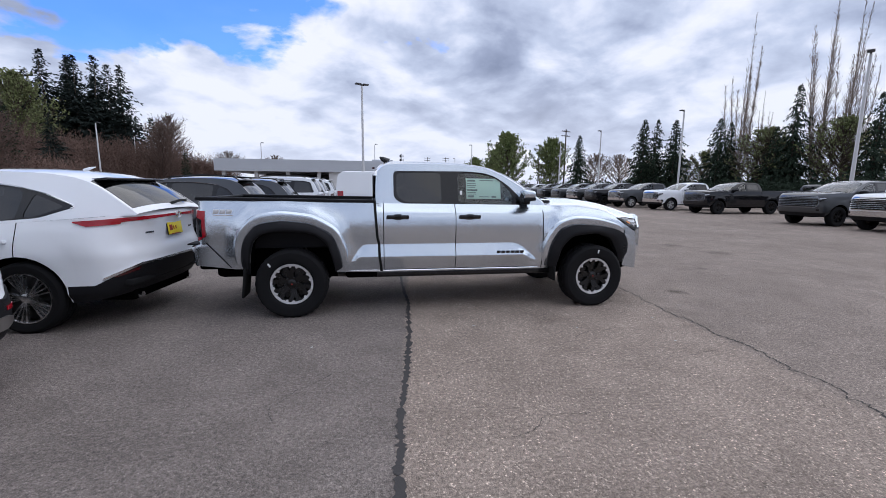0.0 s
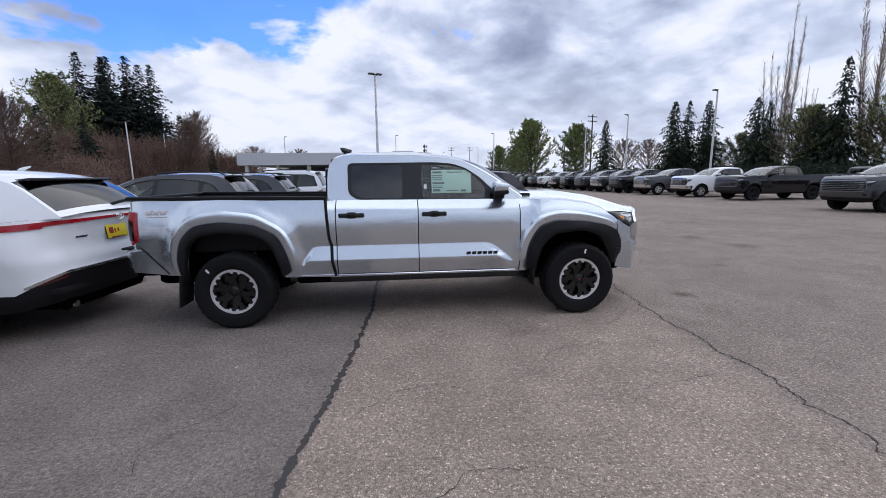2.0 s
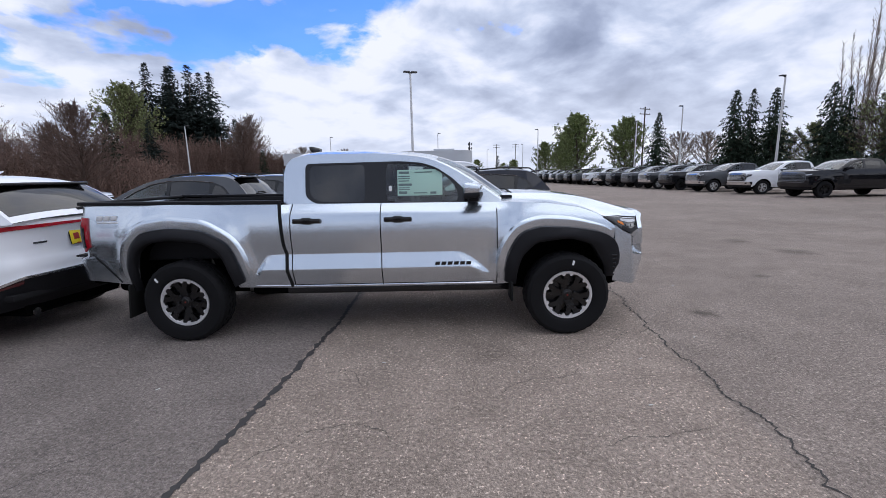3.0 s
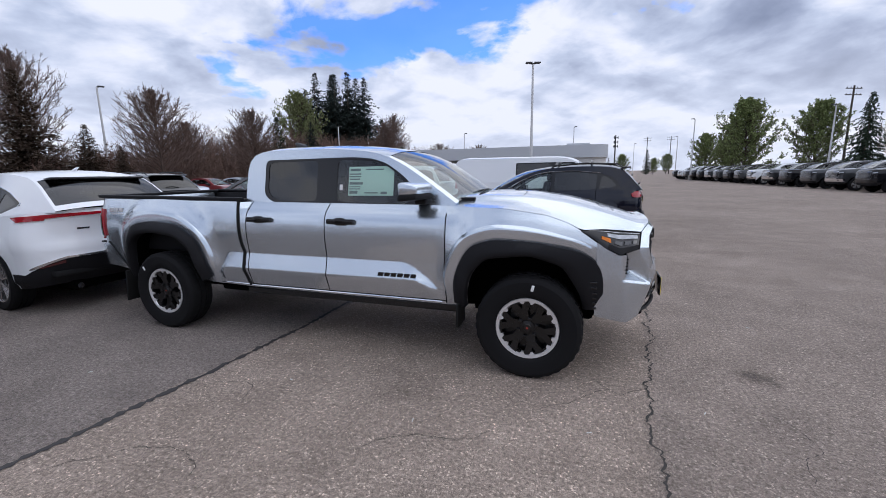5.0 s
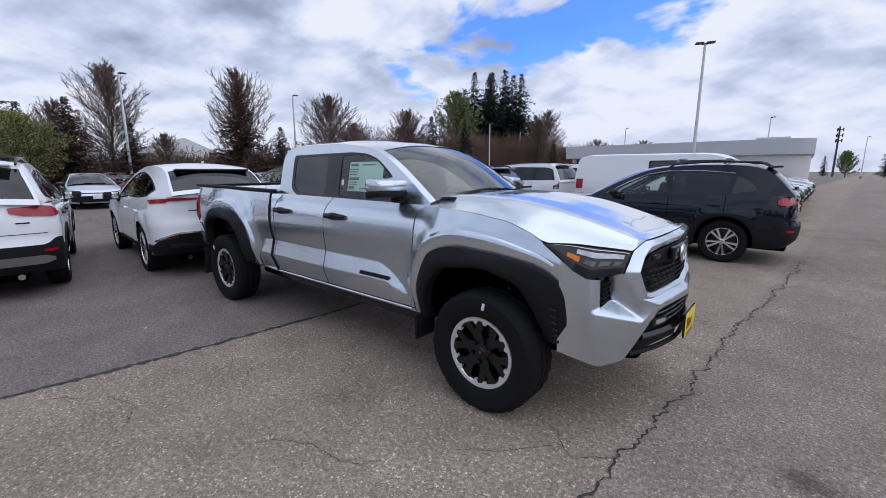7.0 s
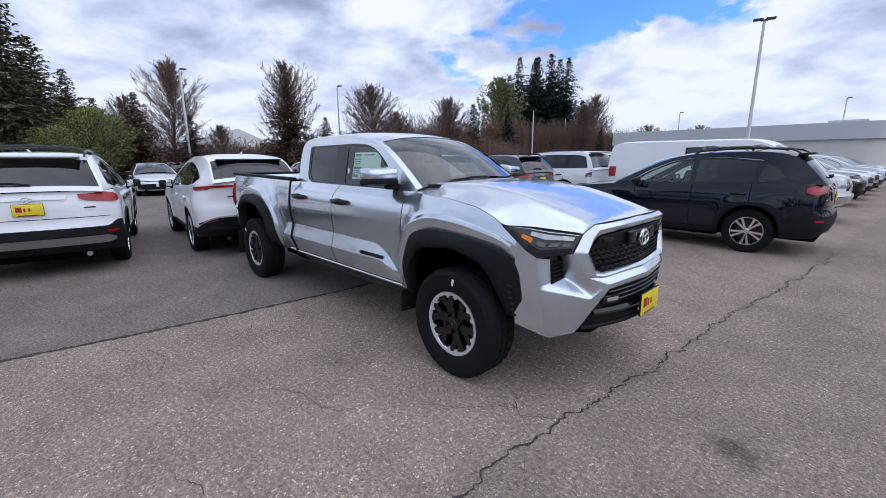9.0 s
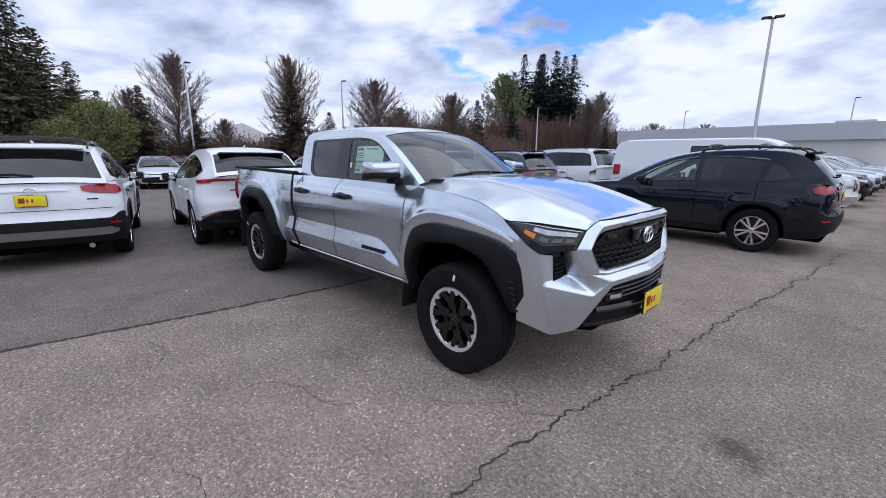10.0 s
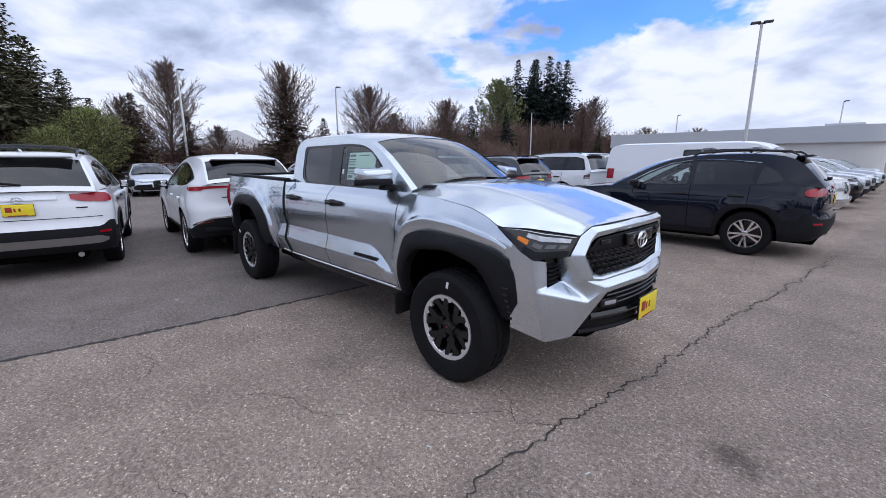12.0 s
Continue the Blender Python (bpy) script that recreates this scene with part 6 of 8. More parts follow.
def big_pickup_spec(grille=TRIM, bumper=None, wheel="dark"):
    return dict(
        wb=3.70, R=0.415, rim=0.255, wheel=wheel, track=1.74, sill=0.43, arch=0.50, flare=None, clad=0.0, rear_lift=0.05, tw=0.27,
        edge=[(-1.3, 1.42), (0.68, 1.405), (0.72, 1.39), (2.9, 1.39), (3.2, 1.395), (3.8, 1.385), (4.3, 1.355), (4.62, 1.315)], crown=[(2.9, 0.04), (3.3, 0.075), (4.2, 0.075), (4.65, 0.05)],
        w=[(0.40, 0.93), (0.6, 0.98), (0.85, 1.0), (1.1, 1.005), (1.25, 0.985), (1.35, 0.95), (1.45, 0.93)],
        xf=[(0.40, 4.55), (0.6, 4.69), (0.85, 4.71), (1.18, 4.70), (1.29, 4.67), (1.36, 4.58), (1.41, 4.46)], xr=[(0.5, -1.2), (0.62, -1.26), (0.8, -1.26), (0.84, -1.18), (1.4, -1.17)],
        nf=[(0.4, 4.6), (1.3, 4.2)], nr=[(0.4, 6.0), (1.4, 6.0)], xa=-0.95, xb=4.18, doors=[0.80, 1.78, 2.86], hz=1.14, bed=(-1.13, 0.68, 1.395),
        half=half_fn([(1.25, 0.955), (1.36, 0.935), (1.85, 0.755), (2.0, 0.70)], -5.0, 0.0),
        prof=[(3.02, 1.39, "screen"), (2.70, 1.61, "screen"), (2.34, 1.80, "roof"), (2.05, 1.89, "roof"), (1.5, 1.92, "roof"), (0.95, 1.90, "roof"), (0.78, 1.84, "cabback"), (0.70, 1.38, "cabback")],
        bows={"screen": 0.10, "roof": 0.05, "cabback": 0.03},
        dlo=[(0.90, 1.44), (0.93, 1.81), (1.4, 1.84), (2.0, 1.825), (2.28, 1.72), (2.78, 1.40), (1.7, 1.41)],
        panes=[[(0.96, 1.45), (0.98, 1.785), (1.4, 1.81), (1.72, 1.81), (1.72, 1.43)], [(1.84, 1.43), (1.84, 1.81), (2.0, 1.80), (2.26, 1.70), (2.62, 1.44)]],
        glass=[GLASS_DARK, GLASS_CLEAR], trim=None, seats=[(1.3, 3), (2.2, 2)], seat_z=0.95, mir=(2.66, 1.46), handle=TRIM if grille is TRIM else None,
        patches=[("grille_frame", (1.46, 2.0, ((1.46, 1.14), (1.56, 1.275), (2.0, 1.29)), ((1.46, 0.92), (1.58, 0.78), (2.0, 0.77)), 0.014, "both"), grille, "grille surround"),
                 ("grille", (1.50, 2.0, ((1.50, 1.12), (1.58, 1.245), (2.0, 1.26)), ((1.50, 0.95), (1.60, 0.82), (2.0, 0.81)), 0.028, "both"), TRIM, "black mesh grille"),
                 ("headlamp", (1.10, 1.47, ((1.10, 1.22), (1.47, 1.20)), ((1.10, 1.13), (1.47, 1.00)), 0.014, "pair"), LENS_SMOKE, "dark-rimmed headlamp"),
                 ("light_strip", (1.14, 1.45, ((1.14, 1.205), (1.45, 1.185)), ((1.14, 1.165), (1.45, 1.125)), 0.022, "pair"), LENS_CLEAR, "clear lamp strip"),
                 ("front_bumper", (1.06, 2.0, 0.76, 0.56, 0.03, "both"), bumper or CLAD, "deep front bumper"),
                 ("lower_valance", (1.1, 2.0, 0.58, 0.41, 0.012, "both"), CLAD, "black lower valance"),
                 ("fog_lamp", (1.42, 1.56, 0.72, 0.64, 0.040, "pair"), LENS_SMOKE, "smoked fog lamp"),
                 ("tail_lamp", (-0.5, 0.04, 1.30, 0.98, 0.012, "pair"), LENS_RED, "red tail lamp")]
                + [("grille_slat", (1.54, 2.0, z + 0.022, z, 0.040, "both"), grille, "") for z in (0.86, 0.93, 1.0, 1.07, 1.14, 1.20)],
        plates=[])


def placed(name, body, spec, m, label, category, group=""):
    if body is not None:
        spec["patches"] = [(n, a, body if mt is None else mt, lb) for n, a, mt, lb in spec.get("patches", ())]
        if spec.get("handle", 0) is None:
            spec["handle"] = body
    car, sh = road_car(name, body, spec)
    car.matrix_basis = m
    return tagged(car, label, category, group)


# beside the pickup: a row of cars that look the other way
placed("crossover_car", WHITE, coupe_suv_spec(), pose(-2.42, -0.24, 0, 0, 0, 175.5), "pearl white coupe-roofed crossover with a red lamp bar", "car", "parked cars")
sp = crossover_spec(rails=(1.655, -0.5, 1.0, 0.60, (-0.25, 0.75)))
placed("crossover_car", WHITE, sp, pose(-2.76, -2.92, 0, 0, 0, 170.5), "white compact crossover with black roof rails and cladding", "car", "parked cars")
navy_m = pose(4.19, 6.32, 0, 0, 0, 180)
placed("crossover_car", NAVY, navy_spec(rails=(1.655, -0.5, 1.0, 0.60, (0.12, 0.85))), navy_m, "dark navy crossover with roof rack and window tags", "car", "parked cars")
dark_suv = placed("crossover_car", CHARCOAL, crossover_spec(rails=(1.655, -0.5, 1.0, 0.60, None)), pose(-2.6, 5.0, 0, 0, 0, 180), "charcoal crossover with black roof rails", "car", "parked cars")
copy_thing(dark_suv, pose(-2.4, 8.0, 0, 0, 0, 180))
tagged(copy_thing(dark_suv, pose(-8.6, 5.4, 0, 0, 0, 180)), "charcoal crossover parked a row behind")
wagon = placed("wagon_car", WHITE, boxy_suv_spec(), pose(-2.1, 11.25, 0, 0, 0, 180), "tall white off-road wagon with dark wheels", "car", "parked cars")
copy_thing(wagon, pose(-2.2, 14.2, 0, 0, 0, 180))
copy_thing(wagon, pose(-2.1, 17.2, 0, 0, 0, 180))
van = placed("cargo_van", WHITE, van_spec(), pose(0.72, 11.15, 0, 0, 0, 0), "long white cargo van with few windows", "van", "parked cars")
corolla = placed("sedan_car", PALE, sedan_spec(), pose(-20.2, 1.1, 0, 0, 0, -4), "pale silver sedan with a wide black grille", "car", "parked cars")
red_car = placed("sedan_car", RED, sedan_spec(), pose(-24.0, 4.6, 0, 0, 0, 175), "dark red sedan, tail towards the lane", "car", "parked cars")
tagged(copy_thing(red_car, pose(-30.0, 4.0, 0, 0, 0, 3)), "dark red sedan, nose towards the lane")
for x, y, a in ((-23.6, 11.0, 0), (-23.8, 14.0, 0), (-23.7, 16.9, 0), (-23.8, 22.9, 0), (-29.5, 11.0, 180), (-29.5, 14.0, 180)):
    copy_thing(corolla, pose(x, y, 0, 0, 0, a))
copy_thing(red_car, pose(-23.8, 19.9, 0, 0, 0, 0))

# the long row of pickups across the lane, noses towards it
grey_truck = placed("pickup_truck", CHARCOAL, big_pickup_spec(DARKCHROME, CHARCOAL), pose(23.75, 9.8, 0, 0, 0, 180), "charcoal full-size pickup with a black grille", "pickup truck", "pickup row")
white_truck = placed("pickup_truck", WHITE, big_pickup_spec(CHROME, CHROME, "silver"), pose(23.6, 6.75, 0, 0, 0, 180), "white full-size pickup with a chrome grille", "pickup truck", "pickup row")
black_truck = placed("pickup_truck", BLACK, big_pickup_spec(DARKCHROME, BLACK), pose(25.2, 17.6, 0, 0, 0, 180), "black full-size pickup with black wheels", "pickup truck", "pickup row")
chrome_truck = placed("pickup_truck", CHARCOAL, big_pickup_spec(CHROME, CHROME, "silver"), pose(24.4, 25.2, 0, 0, 0, 180), "charcoal full-size pickup with a chrome grille", "pickup truck", "pickup row")
copy_thing(white_truck, pose(24.9, 21.4, 0, 0, 0, 180))
y, k = 28.6, 0
order = [black_truck, chrome_truck, grey_truck, black_truck, chrome_truck, white_truck, grey_truck, black_truck, grey_truck, chrome_truck, black_truck, black_truck, grey_truck, white_truck, black_truck]
for src in order:
    copy_thing(src, pose(24.4 - 0.07 * (y - 25), y, 0, 0, 0, 180 + (k * 37 % 5 - 2) * 0.7))
    y += 3.2
    k += 1
copy_thing(black_truck, pose(31.5, 14.5, 0, 0, 0, 0))
copy_thing(grey_truck, pose(32.5, 21.0, 0, 0, 0, 0))
copy_thing(black_truck, pose(32.0, 28.0, 0, 0, 0, 0))

# the row that faces the lane behind the van
suv2 = placed("crossover_car", BLACK, crossover_spec(), pose(1.6, 16.2, 0, 0, 0, 0), "black crossover facing the lane", "car", "parked cars")
pale_suv = placed("crossover_car", PALE, crossover_spec(), pose(1.7, 19.2, 0, 0, 0, 0), "pale silver crossover facing the lane", "car", "parked cars")
for i in range(8):
    copy_thing((pale_suv, corolla)[i % 2], pose(1.8 + (i % 3) * 0.12, 22.2 + 3.0 * i, 0, 0, 0, 0))
for hub in WHEELS.values():
    for o in (*hub.children, hub):
        bpy.data.objects.remove(o)


# ---- ground ----
def ground_material():
    m = bpy.data.materials.new("asphalt")
    m.use_nodes = True
    nt = m.node_tree
    b = nt.nodes["Principled BSDF"]
    N, L = nt.nodes.new, nt.links.new
    tc = N("ShaderNodeTexCoord")

    def noise_tex(scale, detail, rough=0.55):
        n = N("ShaderNodeTexNoise")
        n.inputs["Scale"].default_value, n.inputs["Detail"].default_value, n.inputs["Roughness"].default_value = scale, detail, rough
        L(tc.outputs["Object"], n.inputs["Vector"])
        return n.outputs["Fac"]

    def rng(v, a, b2, lo=0.3, hi=0.7):
        r = N("ShaderNodeMapRange")
        r.inputs["From Min"].default_value, r.inputs["From Max"].default_value = lo, hi
        r.inputs["To Min"].default_value, r.inputs["To Max"].default_value = a, b2
        L(v, r.inputs["Value"])
        return r.outputs[0]

    def mul(a, c, op="MULTIPLY"):
        x = N("ShaderNodeMath")
        x.operation = op
        for i, v in enumerate((a, c)):
            if isinstance(v, (int, float)):
                x.inputs[i].default_value = v
            else:
                L(v, x.inputs[i])
        return x.outputs[0]

    stones = N("ShaderNodeTexVoronoi")
    stones.inputs["Scale"].default_value = 105
    L(tc.outputs["Object"], stones.inputs["Vector"])
    bright = N("ShaderNodeSeparateColor")
    L(stones.outputs["Color"], bright.inputs[0])
    speck = rng(bright.outputs[0], 0.0, 1.0, 0.90, 1.0)
    tone = mul(rng(noise_tex(0.35, 5), 0.84, 1.12), mul(rng(noise_tex(2.3, 6), 0.86, 1.12), mul(rng(noise_tex(22, 4, 0.65), 0.80, 1.18), rng(noise_tex(48, 3, 0.6), 0.58, 1.36))))
    grain = rng(noise_tex(130, 5, 0.75), 0.40, 1.60)
    sep = N("ShaderNodeSeparateXYZ")
    L(tc.outputs["Object"], sep.inputs[0])
    # oil stains, each a blurred spot with a ragged rim
    for cx, cy, rad, depth in ((5.34, -0.38, 0.16, 0.50), (9.0, 2.9, 0.35, 0.62), (8.8, 4.2, 0.30, 0.62), (7.1, 1.2, 0.12, 0.62), (6.6, 5.0, 0.4, 0.78), (2.9, -1.35, 0.25, 0.82), (0.3, -2.5, 0.3, 0.85)):
        d = N("ShaderNodeVectorMath")
        d.operation = "DISTANCE"
        L(tc.outputs["Object"], d.inputs[0])
        d.inputs[1].default_value = (cx, cy, 0)
        rag = mul(d.outputs["Value"], mul(mul(noise_tex(9, 4), 0.5, "SUBTRACT"), rad * 2.4), "ADD")
        tone = mul(tone, rng(rag, depth, 1.0, rad * 0.25, rad * 1.15))
    # two paving jobs that meet along the tarred joint: the newer one is smoother and greyer
    edge = mul(mul(sep.outputs[0], mul(sep.outputs[1], 0.085), "SUBTRACT"), 1.385, "SUBTRACT")
    old = rng(mul(edge, mul(mul(noise_tex(3.0, 3), 0.5, "SUBTRACT"), 0.08), "ADD"), 0.0, 1.0, -0.03, 0.03)
    # past the open crack the lane is greyer again
    lane = mul(mul(sep.outputs[0], mul(sep.outputs[1], 0.085), "SUBTRACT"), 4.62, "SUBTRACT")
    old = mul(old, rng(mul(lane, mul(mul(noise_tex(3.0, 3), 0.5, "SUBTRACT"), 0.10), "ADD"), 1.0, 0.62, -0.05, 0.05))
    mixc = N("ShaderNodeMix")
    mixc.data_type = "RGBA"
    mixc.inputs[6].default_value, mixc.inputs[7].default_value = (0.268, 0.230, 0.206, 1), (0.380, 0.310, 0.258, 1)
    L(old, mixc.inputs[0])
    sc = N("ShaderNodeVectorMath")
    sc.operation = "SCALE"
    L(mixc.outputs[2], sc.inputs[0])
    L(mul(mul(tone, grain), mul(mul(speck, mul(rng(old, 0.35, 1.0, 0, 1), 1.1)), 0.86, "ADD")), sc.inputs["Scale"])
    L(sc.outputs[0], b.inputs["Base Color"])
    b.inputs["Roughness"].default_value = 0.8
    b.inputs["Specular IOR Level"].default_value = 0.12
    h = mul(mul(stones.outputs["Distance"], -1.0), mul(noise_tex(60, 3), 0.6), "ADD")
    bp = N("ShaderNodeBump")
    bp.inputs["Strength"].default_value, bp.inputs["Distance"].default_value = 1.0, 0.008
    L(h, bp.inputs["Height"])
    L(bp.outputs[0], b.inputs["Normal"])
    return m


bm = bmesh.new()
nx = [-1500, -300, -80, -30, -10, 0, 10, 30, 80, 300, 1500]
gv = [[bm.verts.new((x, y, 0)) for y in nx] for x in nx]
for i in range(len(nx) - 1):
    for j in range(len(nx) - 1):
        bm.faces.new((gv[i][j], gv[i + 1][j], gv[i + 1][j + 1], gv[i][j + 1]))
ground = finish(bm, "ground", ground_material(), None)
tagged(ground, "worn grey asphalt of a large car park", "ground", kind="structure")


# cracks: open seams with ragged rims, some run with tar
TAR = mat("black_tar", (0.040, 0.036, 0.035), 0.75, noise_scale=30, noise_amt=0.4, bump=0.5, bump_scale=120)
CRACK = mat("crack_shadow", (0.045, 0.040, 0.037), 0.9, noise_scale=30, noise_amt=0.4)


def crack(pts, width, seed, label, material, jag=0.02, z=0.004):
    rng = random.Random(seed)
    p = np.array(pts, float)
    d = np.concatenate([[0], np.cumsum(np.hypot(*np.diff(p, axis=0).T))])
    n = max(4, int(d[-1] / 0.022))
    t = np.linspace(0, d[-1], n)
    q = np.stack([np.interp(t, d, p[:, 0]), np.interp(t, d, p[:, 1])], 1)
    bm = bmesh.new()
    rows, wob = [], 0.0
    for i in range(n):
        a, b = q[max(i - 1, 0)], q[min(i + 1, n - 1)]
        u = (b - a) / (np.hypot(*(b - a)) + 1e-9)
        nrm = np.array((-u[1], u[0]))
        wob = wob * 0.8 + rng.gauss(0, jag * 0.5)
        w = width * rng.uniform(0.45, 1.5) * (0.35 if rng.random() < 0.06 else 1) * min(1, (i + 1) / 5, (n - i) / 5)
        c = q[i] + nrm * wob
        lo, hi = c - nrm * w * rng.uniform(0.35, 0.65), c + nrm * w * rng.uniform(0.35, 0.65)
        rows.append((bm.verts.new((lo[0], lo[1], z)), bm.verts.new((hi[0], hi[1], z))))
    for (a, b), (c, e) in zip(rows, rows[1:]):
        bm.faces.new((a, c, e, b))
    ob = finish(bm, "crack", material, None, smooth=False)
    return tagged(ob, label, "crack", kind="structure")


crack([(1.36, 1.6), (1.34, 0.4), (1.36, -0.5), (1.28, -1.6), (1.20, -2.45), (1.12, -3.1), (1.06, -3.75), (0.98, -5.2), (0.86, -8.0)], 0.046, 1, "tar-filled joint in the asphalt", TAR, 0.006)
crack([(5.3, 6.5), (5.08, 4.2), (4.94, 3.0), (4.79, 1.9), (4.74, 1.1), (4.67, 0.05), (4.55, -0.75), (4.52, -1.3), (4.52, -1.9), (4.49, -2.6), (4.42, -3.3), (4.34, -3.8), (4.2, -6.0)], 0.013, 2, "ragged open crack in the asphalt", CRACK, 0.03)
rngc = random.Random(8)
for i, (x, y, a, ln) in enumerate(((2.2, -2.6, 100, 1.1), (2.9, -2.1, 60, 0.9), (4.3, -0.9, 200, 0.7), (1.9, -1.9, 110, 0.9), (3.4, -2.6, 20, 0.8), (2.6, -3.4, 150, 1.0), (5.2, -1.6, 70, 0.8), (0.3, -3.2, 95, 0.9))):
    pts, ang = [(x, y)], radians(a)
    for _ in range(7):
        ang += rngc.gauss(0, 0.35)
        pts.append((pts[-1][0] + math.cos(ang) * ln / 7, pts[-1][1] + math.sin(ang) * ln / 7))
    crack(pts, 0.0035, 20 + i, "hairline crack in the asphalt", CRACK, 0.012)
crack([(4.55, -0.8), (4.35, -0.95), (4.2, -0.82), (4.0, -0.7)], 0.004, 40, "hairline crack in the asphalt", CRACK, 0.012)
crack([(4.92, 2.6), (5.1, 2.4), (5.35, 2.5), (5.6, 2.3), (5.9, 2.35)], 0.004, 41, "hairline crack in the asphalt", CRACK, 0.012)

LITTER = mat("white_paper_scrap", (0.6, 0.6, 0.58), 0.8)
for i, (x, y, a) in enumerate(((4.155, -1.489, 20), (4.85, -1.05, 70), (5.6, 0.75, 130), (3.9, -2.2, 10), (0.35, -1.9, 60), (3.1, -1.7, 100), (6.9, 3.1, 40), (2.0, -1.5, 160))):
    bm = bmesh.new()
    box(bm, (0, 0, 0.004), (0.032, 0.007, 0.006), 0.002)
    s = finish(bm, "litter", LITTER, None)
    s.matrix_basis = pose(x, y, 0.0005, 0, 0, a)
    tagged(s, "tiny pale scrap lying on asphalt", "litter", "scraps on the ground")


# ---- trees ----
BARK = mat("grey_brown_bark", (0.095, 0.075, 0.062), 0.9, noise_scale=5, noise_amt=0.3, random_amt=0.25, spec=0.1)
TWIG = mat("red_brown_twigs", (0.155, 0.110, 0.092), 0.9, noise_scale=0.4, noise_amt=0.25, random_amt=0.35, spec=0.08)
BRUSH = mat("red_brown_brush", (0.175, 0.118, 0.096), 0.9, noise_scale=0.25, noise_amt=0.45, random_amt=0.35, spec=0.05)
PALETWIG = mat("pale_twigs", (0.215, 0.170, 0.140), 0.9, noise_scale=0.5, noise_amt=0.2, random_amt=0.3, spec=0.08)
FIR = mat("dark_fir_needles", (0.030, 0.040, 0.036), 0.8, noise_scale=0.35, noise_amt=0.4, random_amt=0.5, spec=0.08)
CEDAR = mat("cedar_needles", (0.032, 0.046, 0.031), 0.8, noise_scale=0.5, noise_amt=0.35, random_amt=0.5, spec=0.08)
OLIVEFIR = mat("olive_needles", (0.128, 0.124, 0.078), 0.8, noise_scale=0.4, noise_amt=0.4, random_amt=0.5, spec=0.08)
BROWNFIR = mat("brownish_needles", (0.105, 0.078, 0.060), 0.85, noise_scale=0.5, noise_amt=0.35, random_amt=0.45, spec=0.08)
LEAF = mat("spring_leaves", (0.19, 0.215, 0.090), 0.7, noise_scale=0.6, noise_amt=0.35, random_amt=0.5, spec=0.15)
YOUNG = mat("yellow_green_young_leaves", (0.225, 0.25, 0.088), 0.7, noise_scale=0.6, noise_amt=0.3, random_amt=0.4, spec=0.15)
DEEPLEAF = mat("green_leaves", (0.175, 0.215, 0.080), 0.7, noise_scale=0.6, noise_amt=0.35, random_amt=0.5, spec=0.15)


def mesh_object(name, verts, faces, material, parent=None):
    me = bpy.data.meshes.new(name)
    me.from_pydata(verts, [], faces)
    me.materials.append(material)
    ob = new(name, me)
    ob.parent = parent
    return ob


def twig(verts, faces, a, b, r0, r1, sides=3):
    """A thin tapered stem from a to b."""
    d = b - a
    if d.length < 1e-5:
        return
    d.normalize()
    u = d.orthogonal().normalized()
    v = d.cross(u)
    i0 = len(verts)
    for p, r in ((a, r0), (b, r1)):
        for k in range(sides):
            c, s = math.cos(k * math.tau / sides), math.sin(k * math.tau / sides)
            verts.append(p + u * (c * r) + v * (s * r))
    for k in range(sides):
        faces.append((i0 + k, i0 + (k + 1) % sides, i0 + sides + (k + 1) % sides, i0 + sides + k))


def leaf_quad(rng, verts, faces, p, size):
    a = Vector((rng.gauss(0, 1), rng.gauss(0, 1), rng.gauss(0, 0.7))).normalized()
    b = a.orthogonal().normalized()
    b.rotate(Matrix.Rotation(rng.uniform(0, 6.28), 3, a))
    c = a.cross(b)
    s, t = size * rng.uniform(0.6, 1.3), size * rng.uniform(0.4, 0.9)
    i = len(verts)
    verts.extend((p - b * s, p + c * t, p + b * s, p - c * t))
    faces.append((i, i + 1, i + 2, i + 3))


